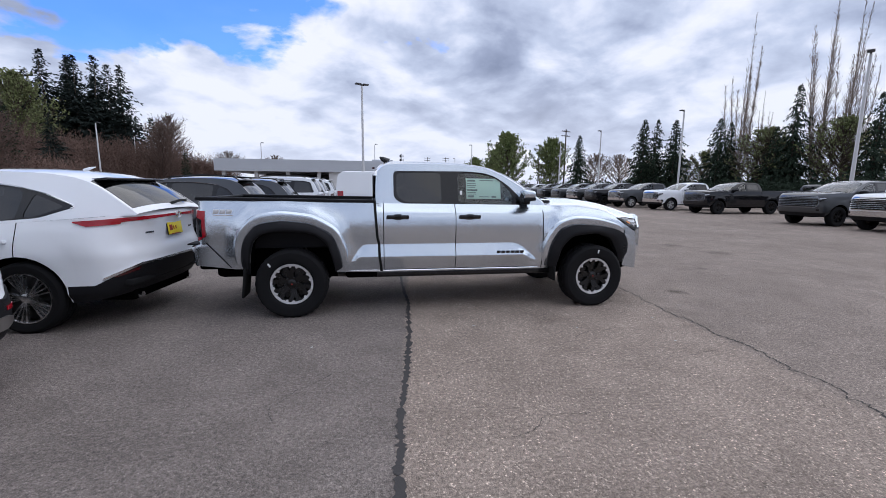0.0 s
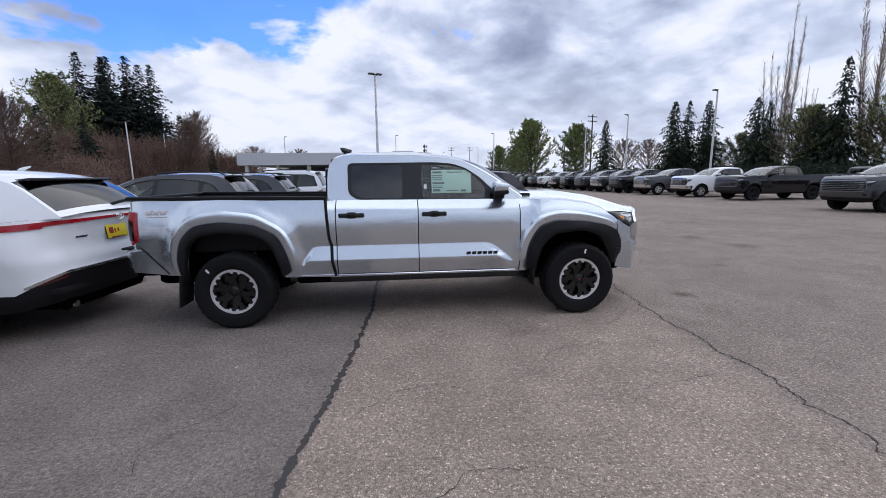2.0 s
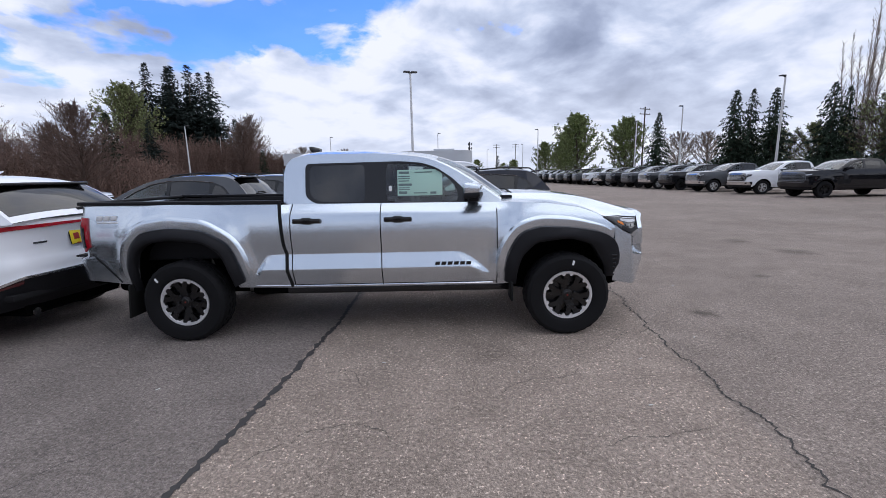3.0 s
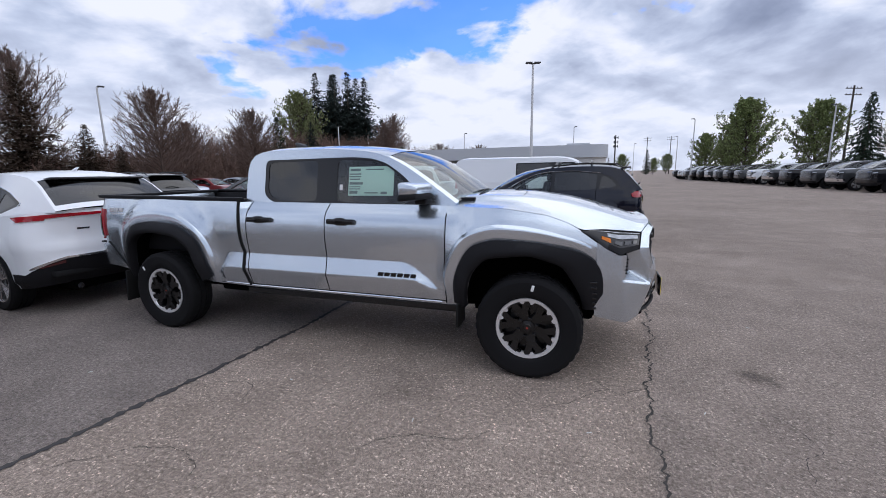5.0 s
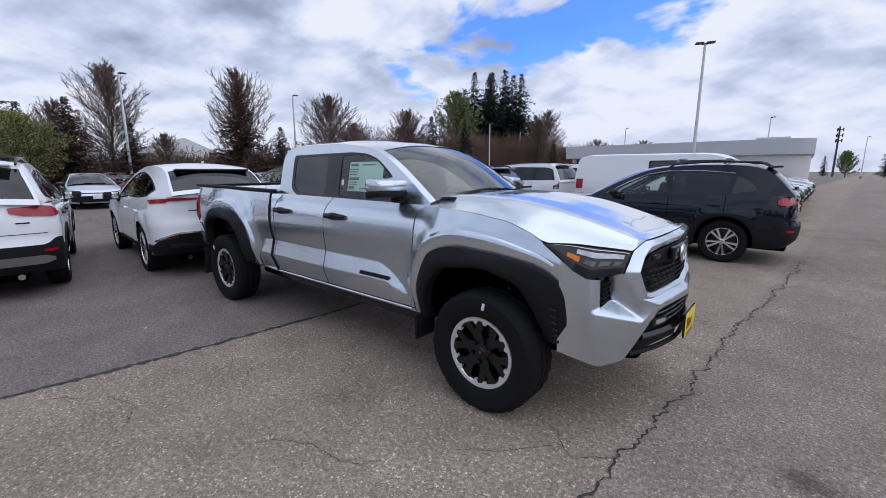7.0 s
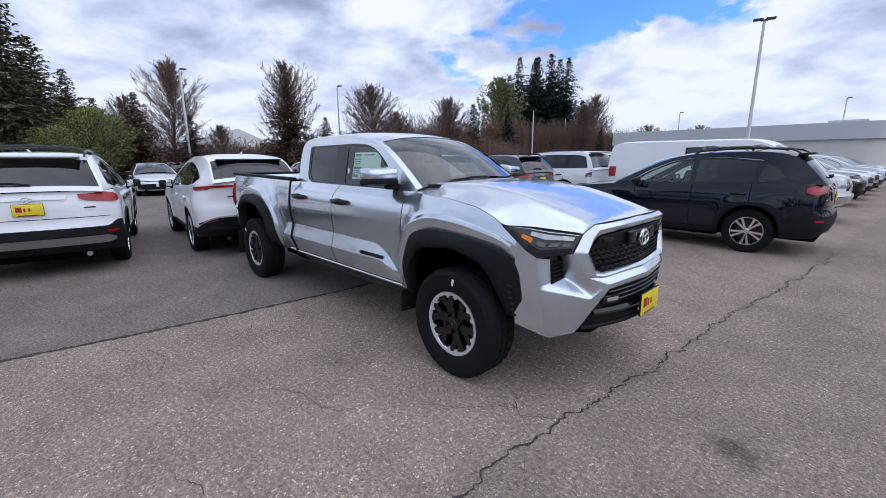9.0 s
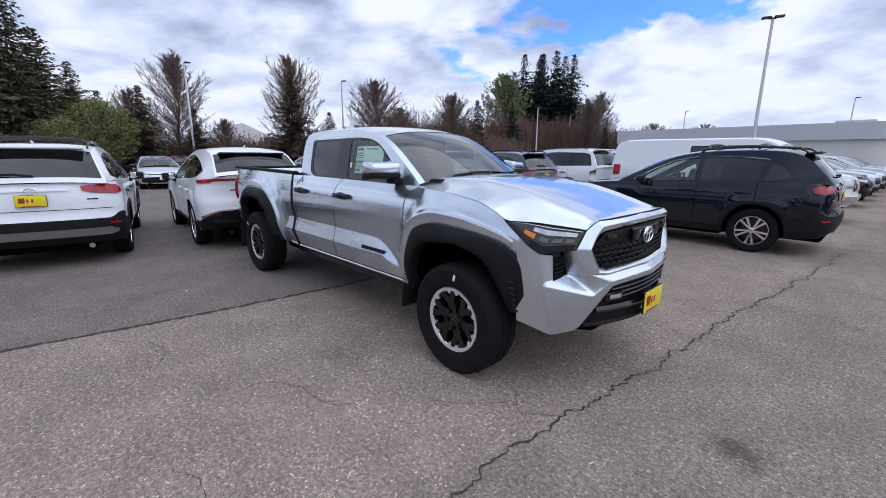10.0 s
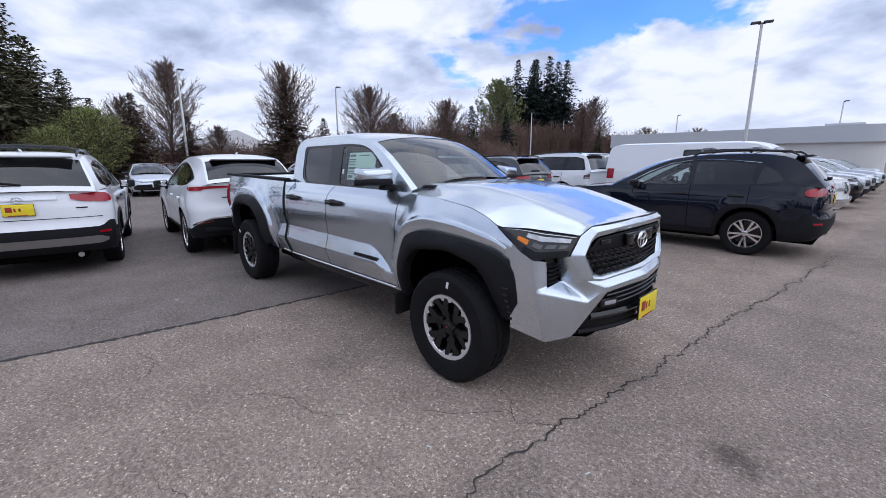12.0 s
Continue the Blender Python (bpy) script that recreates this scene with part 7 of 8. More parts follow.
def conifer(h, spread, seed, needles, base=0.06, droop=0.35, levels=34, grain=1.0, hang=0.25, thin=0.8):
    """Boughs set in a spiral up the trunk, of uneven reach, each a spray of small drooping needle tufts."""
    rng = random.Random(seed)
    tree = new("conifer_tree")
    tv, tf = [], []
    bend = [Vector((rng.uniform(-0.05, 0.05) * i, rng.uniform(-0.05, 0.05) * i, h * i / 6)) for i in range(7)]
    for i in range(6):
        twig(tv, tf, bend[i], bend[i + 1], 0.017 * h * (1 - i / 6.2), 0.017 * h * (1 - (i + 1) / 6.2), 6)
    mesh_object("trunk", tv, tf, BARK, tree)
    v, f = [], []
    boughs = int(levels * 4.6)
    # lumps in the outline: each side of the tree grows fuller here and thinner there
    lump = [(rng.uniform(0, 6.28), rng.uniform(2, 5), rng.uniform(4, 11)) for _ in range(4)]
    for k in range(boughs):
        t = base + (1 - base) * min(0.992, max(0.0, (k + rng.uniform(-1.5, 1.5)) / boughs))
        z, a = t * h, k * 2.39996 + rng.uniform(-0.5, 0.5)
        uneven = 1.0 + 0.13 * sum(math.sin(p0 + n0 * a + n1 * t * 2.2) for p0, n0, n1 in lump) * 0.7
        ln = (spread * min(1.0, (t - base) * 5 + 0.55) * (1 - t) ** thin * uneven * rng.uniform(0.42, 1.16)) + 0.16 * grain
        d = Vector((math.cos(a), math.sin(a), 0))
        side = Vector((-d.y, d.x, 0))
        rise = rng.uniform(0.02, 0.30) + 0.35 * t
        sag = droop * rng.uniform(0.7, 1.3)
        steps = max(2, int(ln / (0.30 * grain)))
        for s in range(steps):
            q = (s + rng.uniform(0.35, 0.95)) / steps
            p = d * (ln * q) + side * rng.gauss(0, 0.05 * ln) + Vector((0, 0, z + ln * (rise * q - sag * q * q) + rng.gauss(0, 0.05 * grain)))
            reach = (0.22 + 0.20 * ln * (1 - 0.55 * q)) * (0.4 + 0.6 * grain)
            for e in (-1, 1, rng.uniform(-0.5, 0.5), rng.uniform(-0.9, 0.9)):
                out = (d * rng.uniform(0.35, 1.0) + side * e * rng.uniform(0.4, 1.1) + Vector((0, 0, -hang * rng.uniform(0.2, 2.0) + rng.gauss(0.08, 0.22)))).normalized()
                flat = out.cross(Vector((rng.gauss(0, 0.55), rng.gauss(0, 0.55), 1))).normalized()
                r, w = reach * rng.uniform(0.6, 1.4), (0.050 + 0.055 * reach) * (0.45 + 0.55 * grain) * rng.uniform(0.7, 1.4)
                i = len(v)
                v.extend((p - out * r * 0.15, p + out * r * 0.35 + flat * w, p + out * r, p + out * r * 0.45 - flat * w))
                f.append((i, i + 1, i + 2, i + 3))
    for _ in range(14):
        p = Vector((rng.gauss(0, 0.05), rng.gauss(0, 0.05), h * rng.uniform(0.94, 1.0)))
        leaf_quad(rng, v, f, p, 0.12 * grain)
    mesh_object("crown", v, f, needles, tree)
    return tree


def crowned_tree(name, h, spread, seed, twigs, limbs=60, low=0.14, peak=0.36, rise=1.0, stout=1.0, leaves=None, leaf_n=0, leaf_size=0.12):
    """A tree with a leader and ascending limbs that fill an egg-shaped crown, feathered with finer and finer twigs; in leaf, the leaves sit along the twigs."""
    rng = random.Random(seed)
    tree = new(name)
    tv, tf = [], []
    wander = [Vector((0, 0, 0))]
    for i in range(1, 9):
        wander.append(Vector((wander[-1].x + rng.gauss(0, 0.008 * h), wander[-1].y + rng.gauss(0, 0.008 * h), h * 0.97 * i / 8)))
    for i in range(8):
        twig(tv, tf, wander[i], wander[i + 1], (h * 0.0135 * (1 - i / 8.4) + 0.008) * stout, (h * 0.0135 * (1 - (i + 1) / 8.4) + 0.008) * stout, 6)
    mesh_object("trunk", tv, tf, BARK if twigs is not PALETWIG else PALETWIG, tree)
    v, f, tips = [], [], []

    def stem(z):
        k = min(7, int(z / (h * 0.97) * 8))
        return wander[k].lerp(wander[k + 1], z / (h * 0.97) * 8 - k)

    for k in range(limbs):
        t = low + (0.93 - low) * ((k + rng.random()) / limbs) ** 0.9
        g = (t - low) / (1 - low)
        a = k * 2.39996 + rng.uniform(-0.35, 0.35)
        # the crown's half width where the limb ends, and the limb's lean
        wide = (math.sin(math.pi * min(1.0, (g * 0.80 + 0.20) * 0.5 / peak)) ** 0.7 if g < peak else (1 - (g - peak) / (1 - peak)) ** 1.15)
        reach = max(0.05, spread * h * 0.5 * wide * rng.uniform(0.72, 1.12))
        tilt = radians((64 - 34 * g) / rise + rng.uniform(-8, 8))
        d = Vector((math.cos(a) * math.sin(tilt), math.sin(a) * math.sin(tilt), math.cos(tilt)))
        ln = min(reach / max(0.40, math.sin(tilt) * 0.9), h * (1.02 - t) * 0.95)
        p, n = stem(t * h), 5
        for i in range(n):
            d = (d + Vector((rng.gauss(0, 0.09), rng.gauss(0, 0.09), 0.07))).normalized()
            q = p + d * (ln / n)
            r = (h * 0.0036 * (1 - i / n) * (1 - 0.6 * g) + 0.007) * stout
            twig(v, f, p, q, r, r * 0.85, 4)
            for _ in range(5 if i else 2):
                o = Vector((rng.gauss(0, 1), rng.gauss(0, 1), rng.gauss(0, 0.8))).normalized()
                d2 = (d + o * rng.uniform(0.45, 0.85) + Vector((0, 0, 0.12))).normalized()
                s0 = p.lerp(q, rng.random())
                l2 = (ln * 0.24 + 0.018 * h) * (1.05 - 0.5 * i / n) * rng.uniform(0.5, 1.1)
                e = s0 + d2 * l2
                twig(v, f, s0, e, 0.010 * stout, 0.005 * stout)
                tips.append((s0, e))
                for _k in range(7):
                    o = Vector((rng.gauss(0, 1), rng.gauss(0, 1), rng.gauss(0.2, 1))).normalized()
                    d3 = (d2 + o * 0.62).normalized()
                    s1 = s0.lerp(e, rng.uniform(0.15, 0.98))
                    e1 = s1 + d3 * l2 * rng.uniform(0.22, 0.5)
                    twig(v, f, s1, e1, 0.0065 * stout, 0.0035 * stout)
                    tips.append((s1, e1))
            p = q
    mesh_object("branchwork", v, f, twigs, tree)
    if leaves:
        lv_, lf_ = [], []
        for _ in range(leaf_n):
            s0, e = rng.choice(tips)
            p = s0.lerp(e, rng.uniform(0.3, 1.1)) + Vector((rng.gauss(0, 0.09), rng.gauss(0, 0.09), rng.gauss(0, 0.09)))
            leaf_quad(rng, lv_, lf_, p, leaf_size)
        mesh_object("crown", lv_, lf_, leaves, tree)
    return tree


def poplar(h, seed, stems=9):
    """Several slender stems that part low down and climb steeply, with upright wands all along."""
    rng = random.Random(seed)
    tree = new("poplar_tree")
    v, f = [], []
    for k in range(stems):
        a = k * math.tau / stems + rng.uniform(-0.4, 0.4)
        p = Vector((math.cos(a) * 0.10, math.sin(a) * 0.10, 0))
        out = Vector((math.cos(a), math.sin(a), 0)) * (0.0 if k == 0 else rng.uniform(0.06, 0.22))
        hh = h * (1.0 if k == 0 else rng.uniform(0.62, 0.95))
        n = 16
        for i in range(n):
            d = (Vector((0, 0, 1)) + out * (1.15 - 0.9 * i / n) + Vector((rng.gauss(0, 0.025), rng.gauss(0, 0.025), 0))).normalized()
            q = p + d * (hh / n)
            r = 0.046 * (1 - i / n) ** 1.2 + 0.010
            twig(v, f, p, q, r, r * 0.92, 4)
            if i > 1:
                for _ in range(14):
                    o = Vector((rng.gauss(0, 1), rng.gauss(0, 1), 0)).normalized()
                    s = p.lerp(q, rng.random())
                    d2 = (Vector((0, 0, 1)) + o * rng.uniform(0.2, 0.6)).normalized()
                    ln = rng.uniform(0.6, 2.3) * (1.1 - i / n)
                    m = s + d2 * ln
                    twig(v, f, s, m, 0.010, 0.005)
                    for _k in range(2):
                        o2 = (d2 + Vector((rng.gauss(0, 0.25), rng.gauss(0, 0.25), 0.2))).normalized()
                        s2 = s.lerp(m, rng.uniform(0.2, 0.9))
                        twig(v, f, s2, s2 + o2 * ln * 0.5, 0.007, 0.0035)
            p = q
    mesh_object("branchwork", v, f, PALETWIG, tree)
    return tree


def put(tree, x, y, turn=0.0, size=1.0):
    tree.matrix_basis = pose(x, y, 0, 0, 0, turn) @ Matrix.Scale(size, 4)


def again_tree(tree, x, y, turn, size):
    c = copy_thing(tree, pose(x, y, 0, 0, 0, turn))
    c.scale = (size, size, size)
    return c


def thicket(name, spots, seed, label, material, per=95, leaf=0.05):
    """A dense bare hedge of upright stems: nobody could count them."""
    rng = random.Random(seed)
    v, f = [], []
    for x, y, hh in spots:
        for _ in range(per):
            p = Vector((x + rng.gauss(0, 1.5), y + rng.gauss(0, 1.5), 0))
            h2 = hh * rng.uniform(0.45, 1.0)
            d = Vector((rng.gauss(0, 0.13), rng.gauss(0, 0.13), 1)).normalized()
            q = p + d * h2
            twig(v, f, p, q, 0.035, 0.008)
            for _k in range(11):
                t = rng.uniform(0.1, 1)
                s = p.lerp(q, t)
                o = Vector((rng.gauss(0, 0.42), rng.gauss(0, 0.42), rng.uniform(0.5, 1.1))).normalized()
                e = s + o * rng.uniform(0.5, 1.6)
                twig(v, f, s, e, 0.016, 0.006)
                for _j in range(2):
                    leaf_quad(rng, v, f, s.lerp(e, rng.uniform(0.3, 1)), leaf)
    ob = mesh_object(name, v, f, material)
    return tagged(ob, label, "thicket", kind="stuff")


def tree_tag(t, label, group="trees round the car park"):
    return tagged(t, label, "tree", group)


# tall firs and the mixed wood behind the far side
fir_a, fir_b = conifer(23.5, 7.0, 11, FIR, 0.08, 0.34, 66, 1.45, 0.35, 0.92), conifer(22.5, 6.4, 12, FIR, 0.08, 0.42, 64, 1.45, 0.4, 0.88)
put(fir_a, -54.1, 77.3)
put(fir_b, -51.4, 79.1, 40)
tree_tag(fir_a, "tall dark fir with drooping boughs"), tree_tag(fir_b, "tall dark fir, narrow crown")
again_tree(fir_a, -47.4, 79.4, 130, 1.0)
again_tree(fir_b, -44.6, 81.7, 210, 1.0)
again_tree(fir_b, -50.2, 84.0, 300, 0.93)
for x, y, a, k in ((-57.0, 77.5, 20, 0.86), (-49.3, 77.2, 260, 0.97), (-46.0, 80.6, 75, 0.95), (-53.0, 82.0, 150, 1.02), (-60.0, 80.0, 330, 0.75)):
    again_tree(fir_a, x, y, a, k)
conif0 = conifer(12.0, 2.6, 13, CEDAR, 0.06, 0.3, 50, 1.1)
put(conif0, -35.1, 71.2)
tree_tag(conif0, "slim conifer behind a bare hedge")
again_tree(conif0, -29.5, 35.4, 70, 0.66)
again_tree(conif0, -26.4, 61.5, 160, 0.5)
again_tree(fir_b, -36.5, 51.0, 80, 0.42)
spring = crowned_tree("leafing_tree", 17.5, 0.62, 21, BARK, 80, 0.10, 0.34, 1.1, 1.6, LEAF, 15000, 0.15)
put(spring, -51.6, 67.6)
tree_tag(spring, "broad tree coming into pale green leaf")
bare_a, bare_b = crowned_tree("bare_tree", 9.6, 0.56, 31, TWIG, 120), crowned_tree("bare_tree", 7.9, 0.72, 37, TWIG, 120, 0.13, 0.33, 0.95)
put(bare_a, -35.5, 5.4)
put(bare_b, -25.9, 18.9)
tree_tag(bare_a, "bare spreading tree with reddish twigs"), tree_tag(bare_b, "bare round-crowned tree in early spring")
again_tree(bare_a, -31.8, 13.8, 90, 1.05)
again_tree(bare_b, -26.5, 28.7, 50, 0.98)
again_tree(bare_b, -29.8, 23.8, 190, 0.8)
again_tree(bare_a, -30.2, 63.0, 10, 1.1)
again_tree(bare_b, -36.8, 9.4, 290, 0.6)
again_tree(bare_a, -33.0, 72.1, 200, 1.35)
again_tree(bare_b, -39.0, 40.0, 20, 1.0)
again_tree(bare_a, -40.5, -3.0, 240, 0.9)
brown = conifer(8.4, 2.7, 41, BROWNFIR, 0.03, 0.25, 74, 0.62, 0.15, 0.85)
put(brown, -30.9, 13.3)
tree_tag(brown, "brown-green spruce before a bare tree")
again_tree(brown, -29.2, 15.9, 60, 0.62)
again_tree(brown, -33.4, 6.3, 140, 0.60)
again_tree(brown, -30.2, 2.3, 200, 0.72)
again_tree(brown, -30.6, 0.1, 290, 0.66)
again_tree(brown, -27.4, 16.9, 20, 0.45)
pine = conifer(11.6, 2.9, 43, OLIVEFIR, 0.03, 0.22, 84, 0.72, 0.15, 0.7)
put(pine, -29.4, -3.6, 0, 0.93)
tree_tag(pine, "large brownish conifer at the lot's edge")
again_tree(pine, -29.8, -6.4, 100, 0.92)
for x, y, a, k in ((-35.5, -7.0, 250, 1.0), (-33.6, -2.4, 310, 0.80), (-31.0, -1.1, 35, 0.62)):
    again_tree(pine, x, y, a, k)
for x, y, a, k in ((-34.6, -4.6, 130, 0.85), (-33.2, -1.0, 220, 0.62), (-38.5, 2.6, 330, 0.72)):
    again_tree(bare_a, x, y, a, k)
again_tree(pine, -33.0, -9.5, 190, 0.9)
willow = crowned_tree("green_shrub", 4.0, 1.2, 51, BARK, 60, 0.03, 0.4, 1.1, 0.8, YOUNG, 14000, 0.040)
put(willow, -28.6, -0.4, 0, 1.15)
tree_tag(willow, "pale yellow-green spring shrub", "shrubs")
again_tree(willow, -31.0, 1.4, 120, 0.95)
again_tree(willow, -27.6, -1.9, 220, 0.85)

# across the lane, behind the pickups
ced_a, ced_b = conifer(9.4, 2.6, 61, CEDAR, 0.02, 0.55, 58, 0.62, 0.9, 0.75), conifer(10.8, 2.9, 62, CEDAR, 0.02, 0.65, 54, 0.62, 1.0, 0.9)
put(ced_a, 31.9, 39.7)
put(ced_b, 38.4, 27.4)
tree_tag(ced_a, "dark green weeping conifer behind parked pickups"), tree_tag(ced_b, "tall weeping conifer with hanging boughs")
again_tree(ced_b, 33.7, 39.9, 90, 0.88)
again_tree(ced_a, 34.6, 38.0, 200, 0.98)
again_tree(ced_a, 35.7, 32.9, 70, 0.92)
again_tree(ced_b, 37.6, 33.6, 30, 0.78)
again_tree(ced_a, 37.8, 28.6, 10, 0.78)
again_tree(ced_b, 37.6, 20.4, 260, 0.80)
again_tree(ced_a, 32.5, 56.7, 20, 1.02)
again_tree(ced_b, 39.5, 15.0, 150, 0.8)
pop_a, pop_b = poplar(20.0, 71), poplar(19.0, 72)
put(pop_a, 41.2, 36.0)
put(pop_b, 41.0, 27.2)
tree_tag(pop_a, "tall bare poplar with upright pale limbs"), tree_tag(pop_b, "tall bare poplar, several stems")
again_tree(pop_a, 41.8, 25.6, 110, 0.9)
again_tree(pop_b, 41.9, 34.4, 200, 0.62)
green_a = crowned_tree("green_tree", 10.4, 0.72, 81, BARK, 70, 0.08, 0.32, 1.0, 1.3, DEEPLEAF, 15000, 0.115)
put(green_a, 23.1, 62.7)
tree_tag(green_a, "dense green broadleaf tree past the row")
again_tree(green_a, 30.5, 63.2, 100, 0.93)
again_tree(green_a, 27.0, 84.0, 200, 0.95)
olive = crowned_tree("leafing_tree", 7.4, 1.0, 83, BARK, 60, 0.08, 0.4, 0.95, 1.6, LEAF, 4600, 0.085)
put(olive, 38.9, 30.6)
tree_tag(olive, "broad olive-green tree in young leaf")
for x, y, a, s in ((40.4, 24.6, 60, 1.02), (42.0, 21.0, 120, 0.9), (41.5, 31.5, 220, 0.85), (40.1, 39.7, 300, 0.8), (39.0, 43.0, 40, 0.75), (43.0, 17.0, 70, 0.95), (38.0, 47.5, 130, 0.65)):
    again_tree(olive, x, y, a, s)
pinkish = crowned_tree("bare_tree", 7.6, 1.0, 85, PALETWIG, 60, 0.12, 0.4, 0.95, 1.5)
put(pinkish, 45.6, 66.6)
tree_tag(pinkish, "bare pinkish tree far across the lot")
again_tree(pinkish, 43.0, 70.2, 110, 1.05)
again_tree(pinkish, 48.6, 62.0, 10, 0.9)
again_tree(pinkish, -26.8, 81.1, 10, 1.0)
again_tree(pinkish, -18.9, 83.7, 200, 0.95)
again_tree(pinkish, -21.0, 86.0, 80, 0.8)
# far end of the lane
for i, (x, y, s) in enumerate(((13.0, 146.4, 0.75), (19.0, 136.0, 0.88), (27.0, 155.0, 0.75), (34.0, 142.0, 1.0), (22.5, 150.0, 0.6), (9.0, 160.0, 0.7), (3.0, 158.0, 0.6), (40.0, 120.0, 0.8))):
    again_tree(conif0 if i % 2 else green_a, x, y, 50 * i, s * (0.7 if i % 2 else 0.85))
again_tree(green_a, 26.5, 100.0, 20, 0.85)
again_tree(green_a, 29.0, 96.0, 120, 0.75)

rng = random.Random(5)
line = [(-52, 40, 8.5), (-48, 46, 8.5), (-44, 52, 9.0), (-40.5, 56, 8.5), (-37, 60, 8.2), (-34.5, 64, 8.0), (-32, 70, 7.6), (-29.5, 74, 6.5), (-27, 77, 5.0)]
spots = []
for (x0, y0, h0), (x1, y1, h1) in zip(line, line[1:]):
    for i in range(5):
        t = i / 5
        spots.append((x0 + (x1 - x0) * t + rng.gauss(0, 0.8), y0 + (y1 - y0) * t + rng.gauss(0, 0.8), (h0 + (h1 - h0) * t) * rng.uniform(0.75, 1.05)))
thicket("bare_thicket", spots, 91, "dense red-brown bare thicket", BRUSH, 150, 0.09)
spots = []
for x0, y0, x1, y1, n, hh in ((-44, -10, -39, 4, 9, 5.0), (-39, 4, -33.5, 16, 10, 2.6), (-33.5, 16, -29, 30, 10, 3.5), (-29, 30, -33, 46, 9, 4.5), (-35, -14, -31, -2, 7, 4.5)):
    for i in range(n):
        t = i / n
        spots.append((x0 + (x1 - x0) * t + rng.gauss(0, 0.5), y0 + (y1 - y0) * t + rng.gauss(0, 0.5), hh * rng.uniform(0.6, 1.1)))
thicket("bare_hedge", spots, 92, "low brown hedge along the lot's edge", BRUSH, 95, 0.08)
spots = []
for i in range(46):
    a = radians(100 + 165 * i / 45)
    spots.append((4 + 42 * math.sin(a), -4 + 36 * math.cos(a), 3.6 * rng.uniform(0.6, 1.1)))
thicket("far_hedge", spots, 94, "brown hedge round the rest of the lot", BRUSH, 40, 0.16)
for i, (x, y, s_) in enumerate(((-24, -32, 1.1), (-14, -38, 1.3), (-8, -36, 1.0), (2, -40, 1.2), (9, -41, 1.35), (20, -38, 1.1), (33, -27, 1.2), (41, -14, 1.1), (-33, -22, 1.1))):
    again_tree(pine if i % 2 else ced_b, x, y, 40 * i, s_ * 0.5)
spots = [(36 + rng.gauss(0, 1.5), y, 1.6) for y in np.arange(4, 78, 2.2)]
thicket("green_hedge", spots, 93, "dark green hedge behind the pickup row", CEDAR, 60, 0.16)

# ---- lamps and poles ----
POLE = mat("white_painted_pole", (0.62, 0.62, 0.62), 0.5, noise_scale=3, noise_amt=0.1)
LAMPHEAD = mat("dark_lamp_head", (0.06, 0.06, 0.062), 0.5)
WOOD = mat("weathered_pole_wood", (0.06, 0.048, 0.04), 0.9, noise_scale=8, noise_amt=0.3)


def lot_lamp(h=8.5, heads=1):
    ob = new("lot_lamp")
    bm = bmesh.new()
    tube(bm, [(0, 0, 0.6), (0, 0, h - 0.12)], [0.10, 0.062], 10)
    part("pole", bm, POLE, ob)
    bm = bmesh.new()
    tube(bm, [(0, 0, 0), (0, 0, 0.62), (0, 0, 0.66)], [0.28, 0.28, 0.22], 14)
    part("concrete_base", bm, mat_concrete, ob, "round concrete base")
    for k in range(heads):
        sg = 1 if k == 0 else -1
        bm = bmesh.new()
        box(bm, (sg * 0.27, 0, h - 0.03), (0.42, 0.30, 0.09), 0.03)
        box(bm, (sg * 0.08, 0, h - 0.08), (0.16, 0.09, 0.09), 0.02)
        part("lamp_head", bm, LAMPHEAD, ob)
    return ob


mat_concrete = mat("concrete", (0.32, 0.31, 0.29), 0.85, noise_scale=4, noise_amt=0.2, bump=0.3)
lamp1 = lot_lamp(8.5, 2)
lamp1.matrix_basis = pose(0.11, 25.1, 0, 0, 0, 20)
tagged(lamp1, "white lamp post with two dark heads", "lamp post", "lot lamps")
lamp2 = lot_lamp(8.5, 1)
lamp2.matrix_basis = pose(-31.9, 18.8, 0, 0, 0, 60)
tagged(lamp2, "white lamp post with a single dark head", "lamp post", "lot lamps")
for x, y, a in ((-33.0, 5.9, 100), (-31.2, 50.2, 30), (-34.6, 64.8, 30), (-18.1, 70.4, 0), (0.9, 67.8, 0), (29.5, 57.0, 200), (28.6, 43.5, 190), (28.5, 29.2, 190), (25.9, 12.9, 215), (17.2, 65.0, 180), (14.0, 120.0, 0), (20.9, 100.0, 180)):
    copy_thing(lamp2, pose(x, y, 0, 0, 0, a))


def utility_pole(h):
    ob = new("utility_pole")
    bm = bmesh.new()
    tube(bm, [(0, 0, 0), (0, 0, h)], [0.17, 0.11], 8)
    part("pole", bm, WOOD, ob)
    for z in (h - 0.4, h - 1.3):
        block("crossarm", (0, 0, z), (2.6, 0.12, 0.12), WOOD, ob, 0.02)
        for x in (-1.15, -0.5, 0.5, 1.15):
            block("insulator", (x, 0, z + 0.13), (0.08, 0.08, 0.14), LAMPHEAD, ob, 0.02)
    return ob


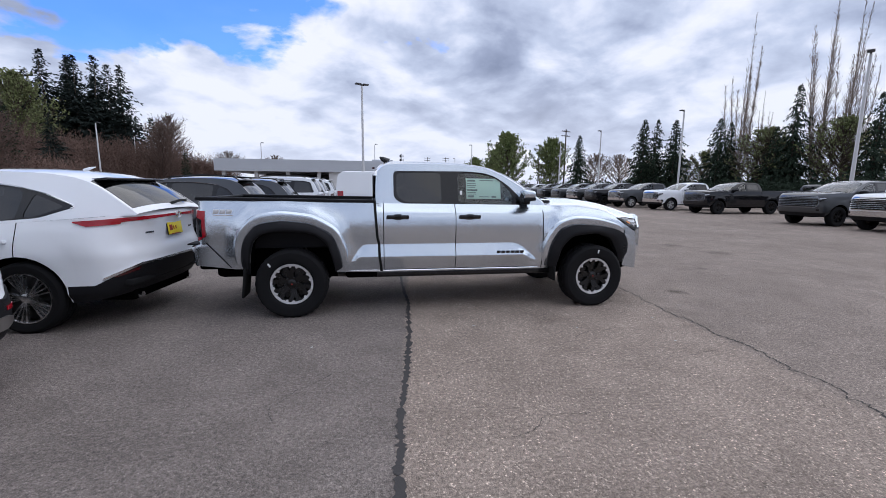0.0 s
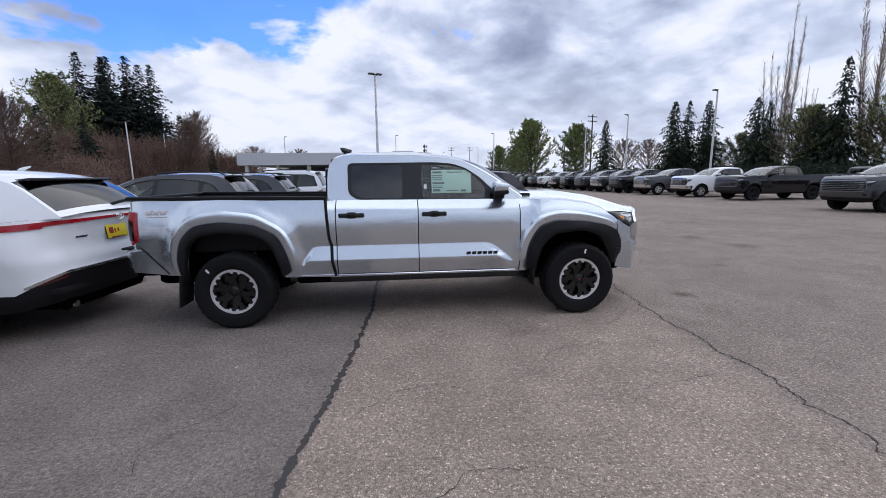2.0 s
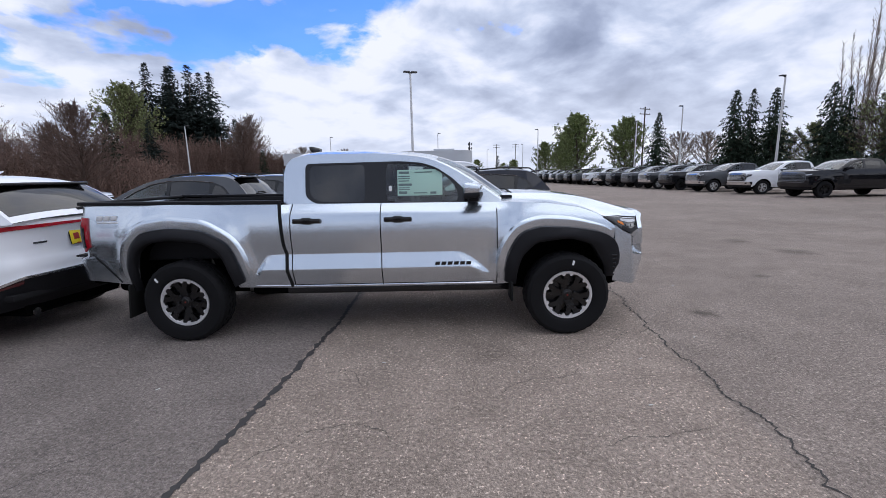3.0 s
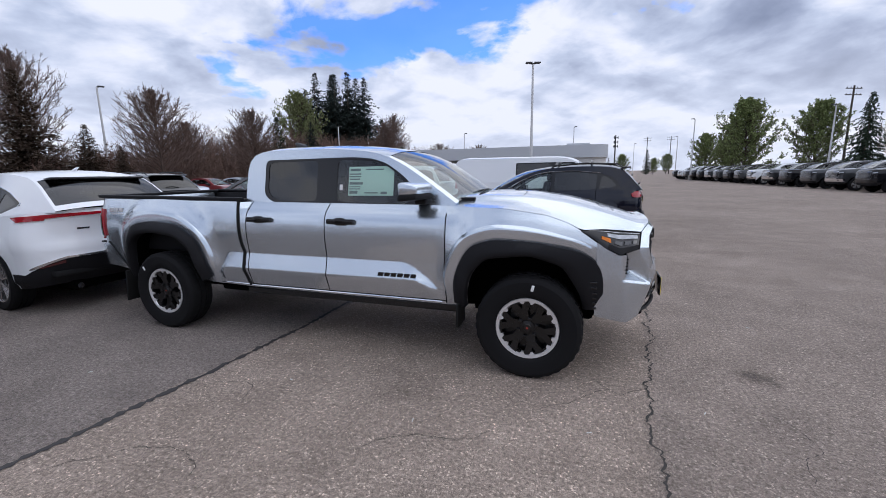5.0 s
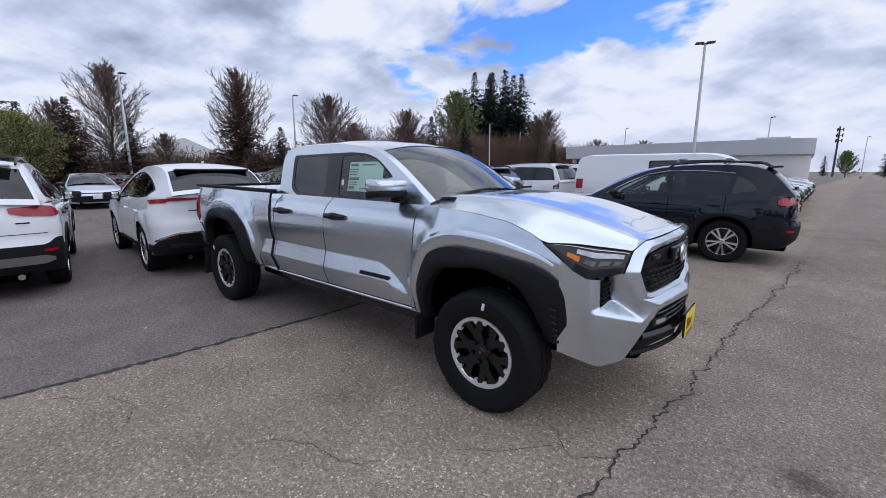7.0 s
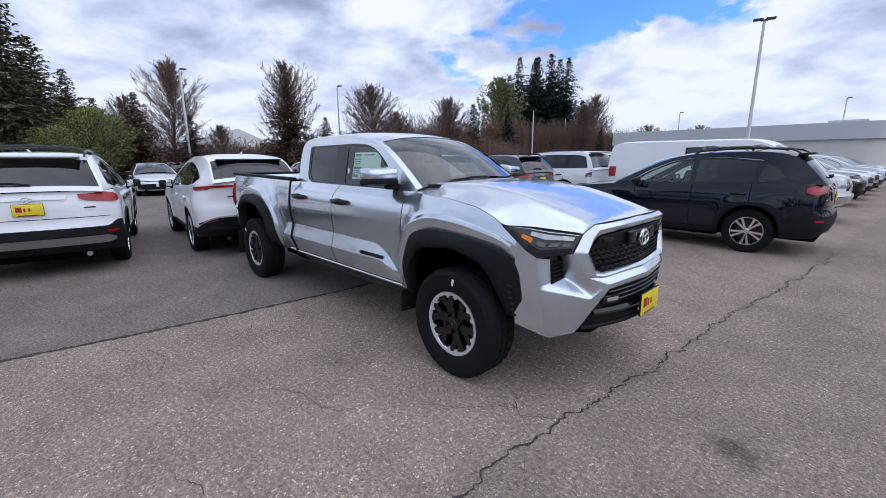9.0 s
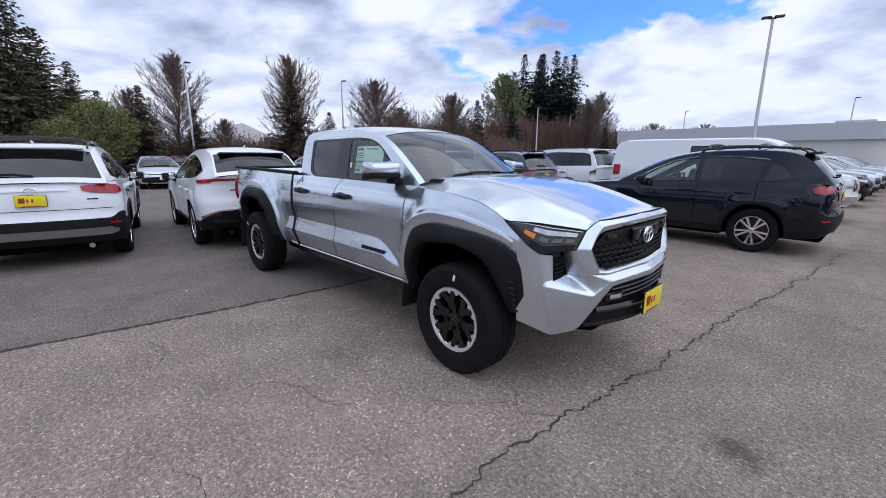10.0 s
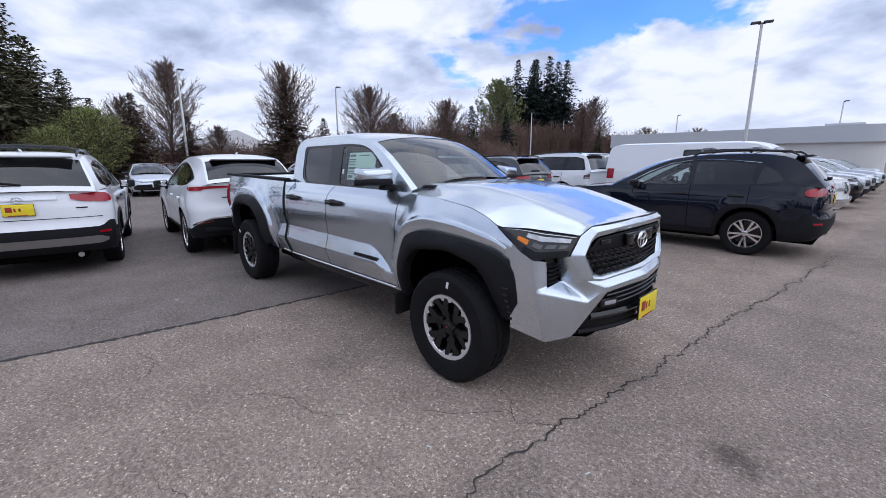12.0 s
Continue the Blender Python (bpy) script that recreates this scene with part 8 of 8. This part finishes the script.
up = utility_pole(13.1)
up.matrix_basis = pose(39.1, 75.8, 0, 0, 0, 25)
tagged(up, "wooden utility pole with two crossarms", "utility pole", "utility poles")
copy_thing(up, pose(45.5, 105.7, 0, 0, 0, 25))
copy_thing(up, pose(21.9, 165.7, 0, 0, 0, 10))
copy_thing(up, pose(29.3, 164.8, 0, 0, 0, 10))
tower = new("radio_mast")
bm = bmesh.new()
tube(bm, [(0, 0, 0), (0, 0, 14.3)], [0.3, 0.2], 8)
part("mast", bm, LAMPHEAD, tower)
for z in (13.4, 11.8, 10.3):
    for k in range(3):
        a = k * math.tau / 3
        block("antenna", (math.cos(a) * 0.8, math.sin(a) * 0.8, z), (0.3, 0.3, 1.0), LAMPHEAD, tower, 0.05)
    block("antenna_ring", (0, 0, z), (1.5, 1.5, 0.12), LAMPHEAD, tower, 0.02)
tower.matrix_basis = pose(11.3, 166.5, 0)
tagged(tower, "slim grey radio mast with panel antennas", "mast")

# ---- showroom ----
FASCIA = mat("pale_metal_fascia", (0.50, 0.52, 0.55), 0.5, noise_scale=0.4, noise_amt=0.05)
STUCCO = mat("white_stucco", (0.66, 0.65, 0.63), 0.85, noise_scale=1.5, noise_amt=0.06, bump=0.2)
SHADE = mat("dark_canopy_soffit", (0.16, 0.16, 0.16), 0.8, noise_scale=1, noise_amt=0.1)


def slab(bm, pts, z0, z1):
    a = [bm.verts.new((x, y, z0)) for x, y in pts]
    b = [bm.verts.new((x, y, z1)) for x, y in pts]
    n = len(pts)
    for i in range(n):
        bm.faces.new((a[i], a[(i + 1) % n], b[(i + 1) % n], b[i]))
    bm.faces.new(a[::-1])
    bm.faces.new(b)


house = new("showroom")
end = [(5.6 - 2.0 + 2.0 * math.sin(k * math.pi / 12), 48.6 - 2.0 * math.cos(k * math.pi / 12)) for k in range(7)]
outline = [(-17.4, 46.6)] + end + [(5.6, 66.0), (-17.4, 66.0)]
bm = bmesh.new()
slab(bm, outline, 3.05, 4.45)
part("fascia", bm, FASCIA, house, "pale grey metal roof fascia", 25)
bm = bmesh.new()
inner = [(x * 0.985 - 0.1, y + 0.35) for x, y in outline[1:-1]]
slab(bm, [(-4.6, 47.0)] + inner + [(-4.6, 65.5)], 0, 3.06)
part("wall", bm, STUCCO, house, "white stucco wall", 25)
# recessed wall in dark grey: the canopy's shade is put into its colour
bm = bmesh.new()
slab(bm, [(-14.5, 58.0), (-4.7, 58.0), (-4.7, 65.5), (-14.5, 65.5)], 0, 3.04)
part("rear_wall", bm, SHADE, house)
for x in np.arange(-16.6, -5, 3.6):
    block("column", (float(x), 47.4, 1.53), (0.4, 0.4, 3.06), STUCCO, house, 0.02)
    block("shop_window", (float(x) + 1.8, 57.97, 1.4), (2.6, 0.08, 2.3), GLASS_DARK, house, 0.01)
block("roof_unit", (2.0, 58.0, 4.85), (3.0, 2.4, 0.8), FASCIA, house, 0.05)
tagged(house, "low showroom with a deep pale fascia and canopy", "building")

cottage = new("house")
bm = bmesh.new()
slab(bm, [(-58, 10.5), (-47, 10.5), (-47, 19), (-58, 19)], 0, 2.7)
part("wall", bm, mat("tan_siding", (0.30, 0.26, 0.22), 0.8, noise_scale=2, noise_amt=0.1), cottage)
bm = bmesh.new()
p = [bm.verts.new(c) for c in ((-59, 9.8, 2.6), (-46, 9.8, 2.6), (-46, 19.7, 2.6), (-59, 19.7, 2.6), (-57, 14.7, 5.2), (-48, 14.7, 5.2))]
for q in ((0, 1, 5, 4), (2, 3, 4, 5), (1, 2, 5), (3, 0, 4), (3, 2, 1, 0)):
    bm.faces.new([p[i] for i in q])
part("roof", bm, mat("grey_shingles", (0.46, 0.45, 0.45), 0.9, noise_scale=6, noise_amt=0.2), cottage, "pale grey shingle roof", 20)
for y in (11.5, 13.5, 15.5, 17.5):
    block("window", (-46.96, y, 1.5), (0.06, 1.1, 1.1), GLASS_DARK, cottage, 0.01)
tagged(cottage, "low tan house with a pale hipped roof", "house")
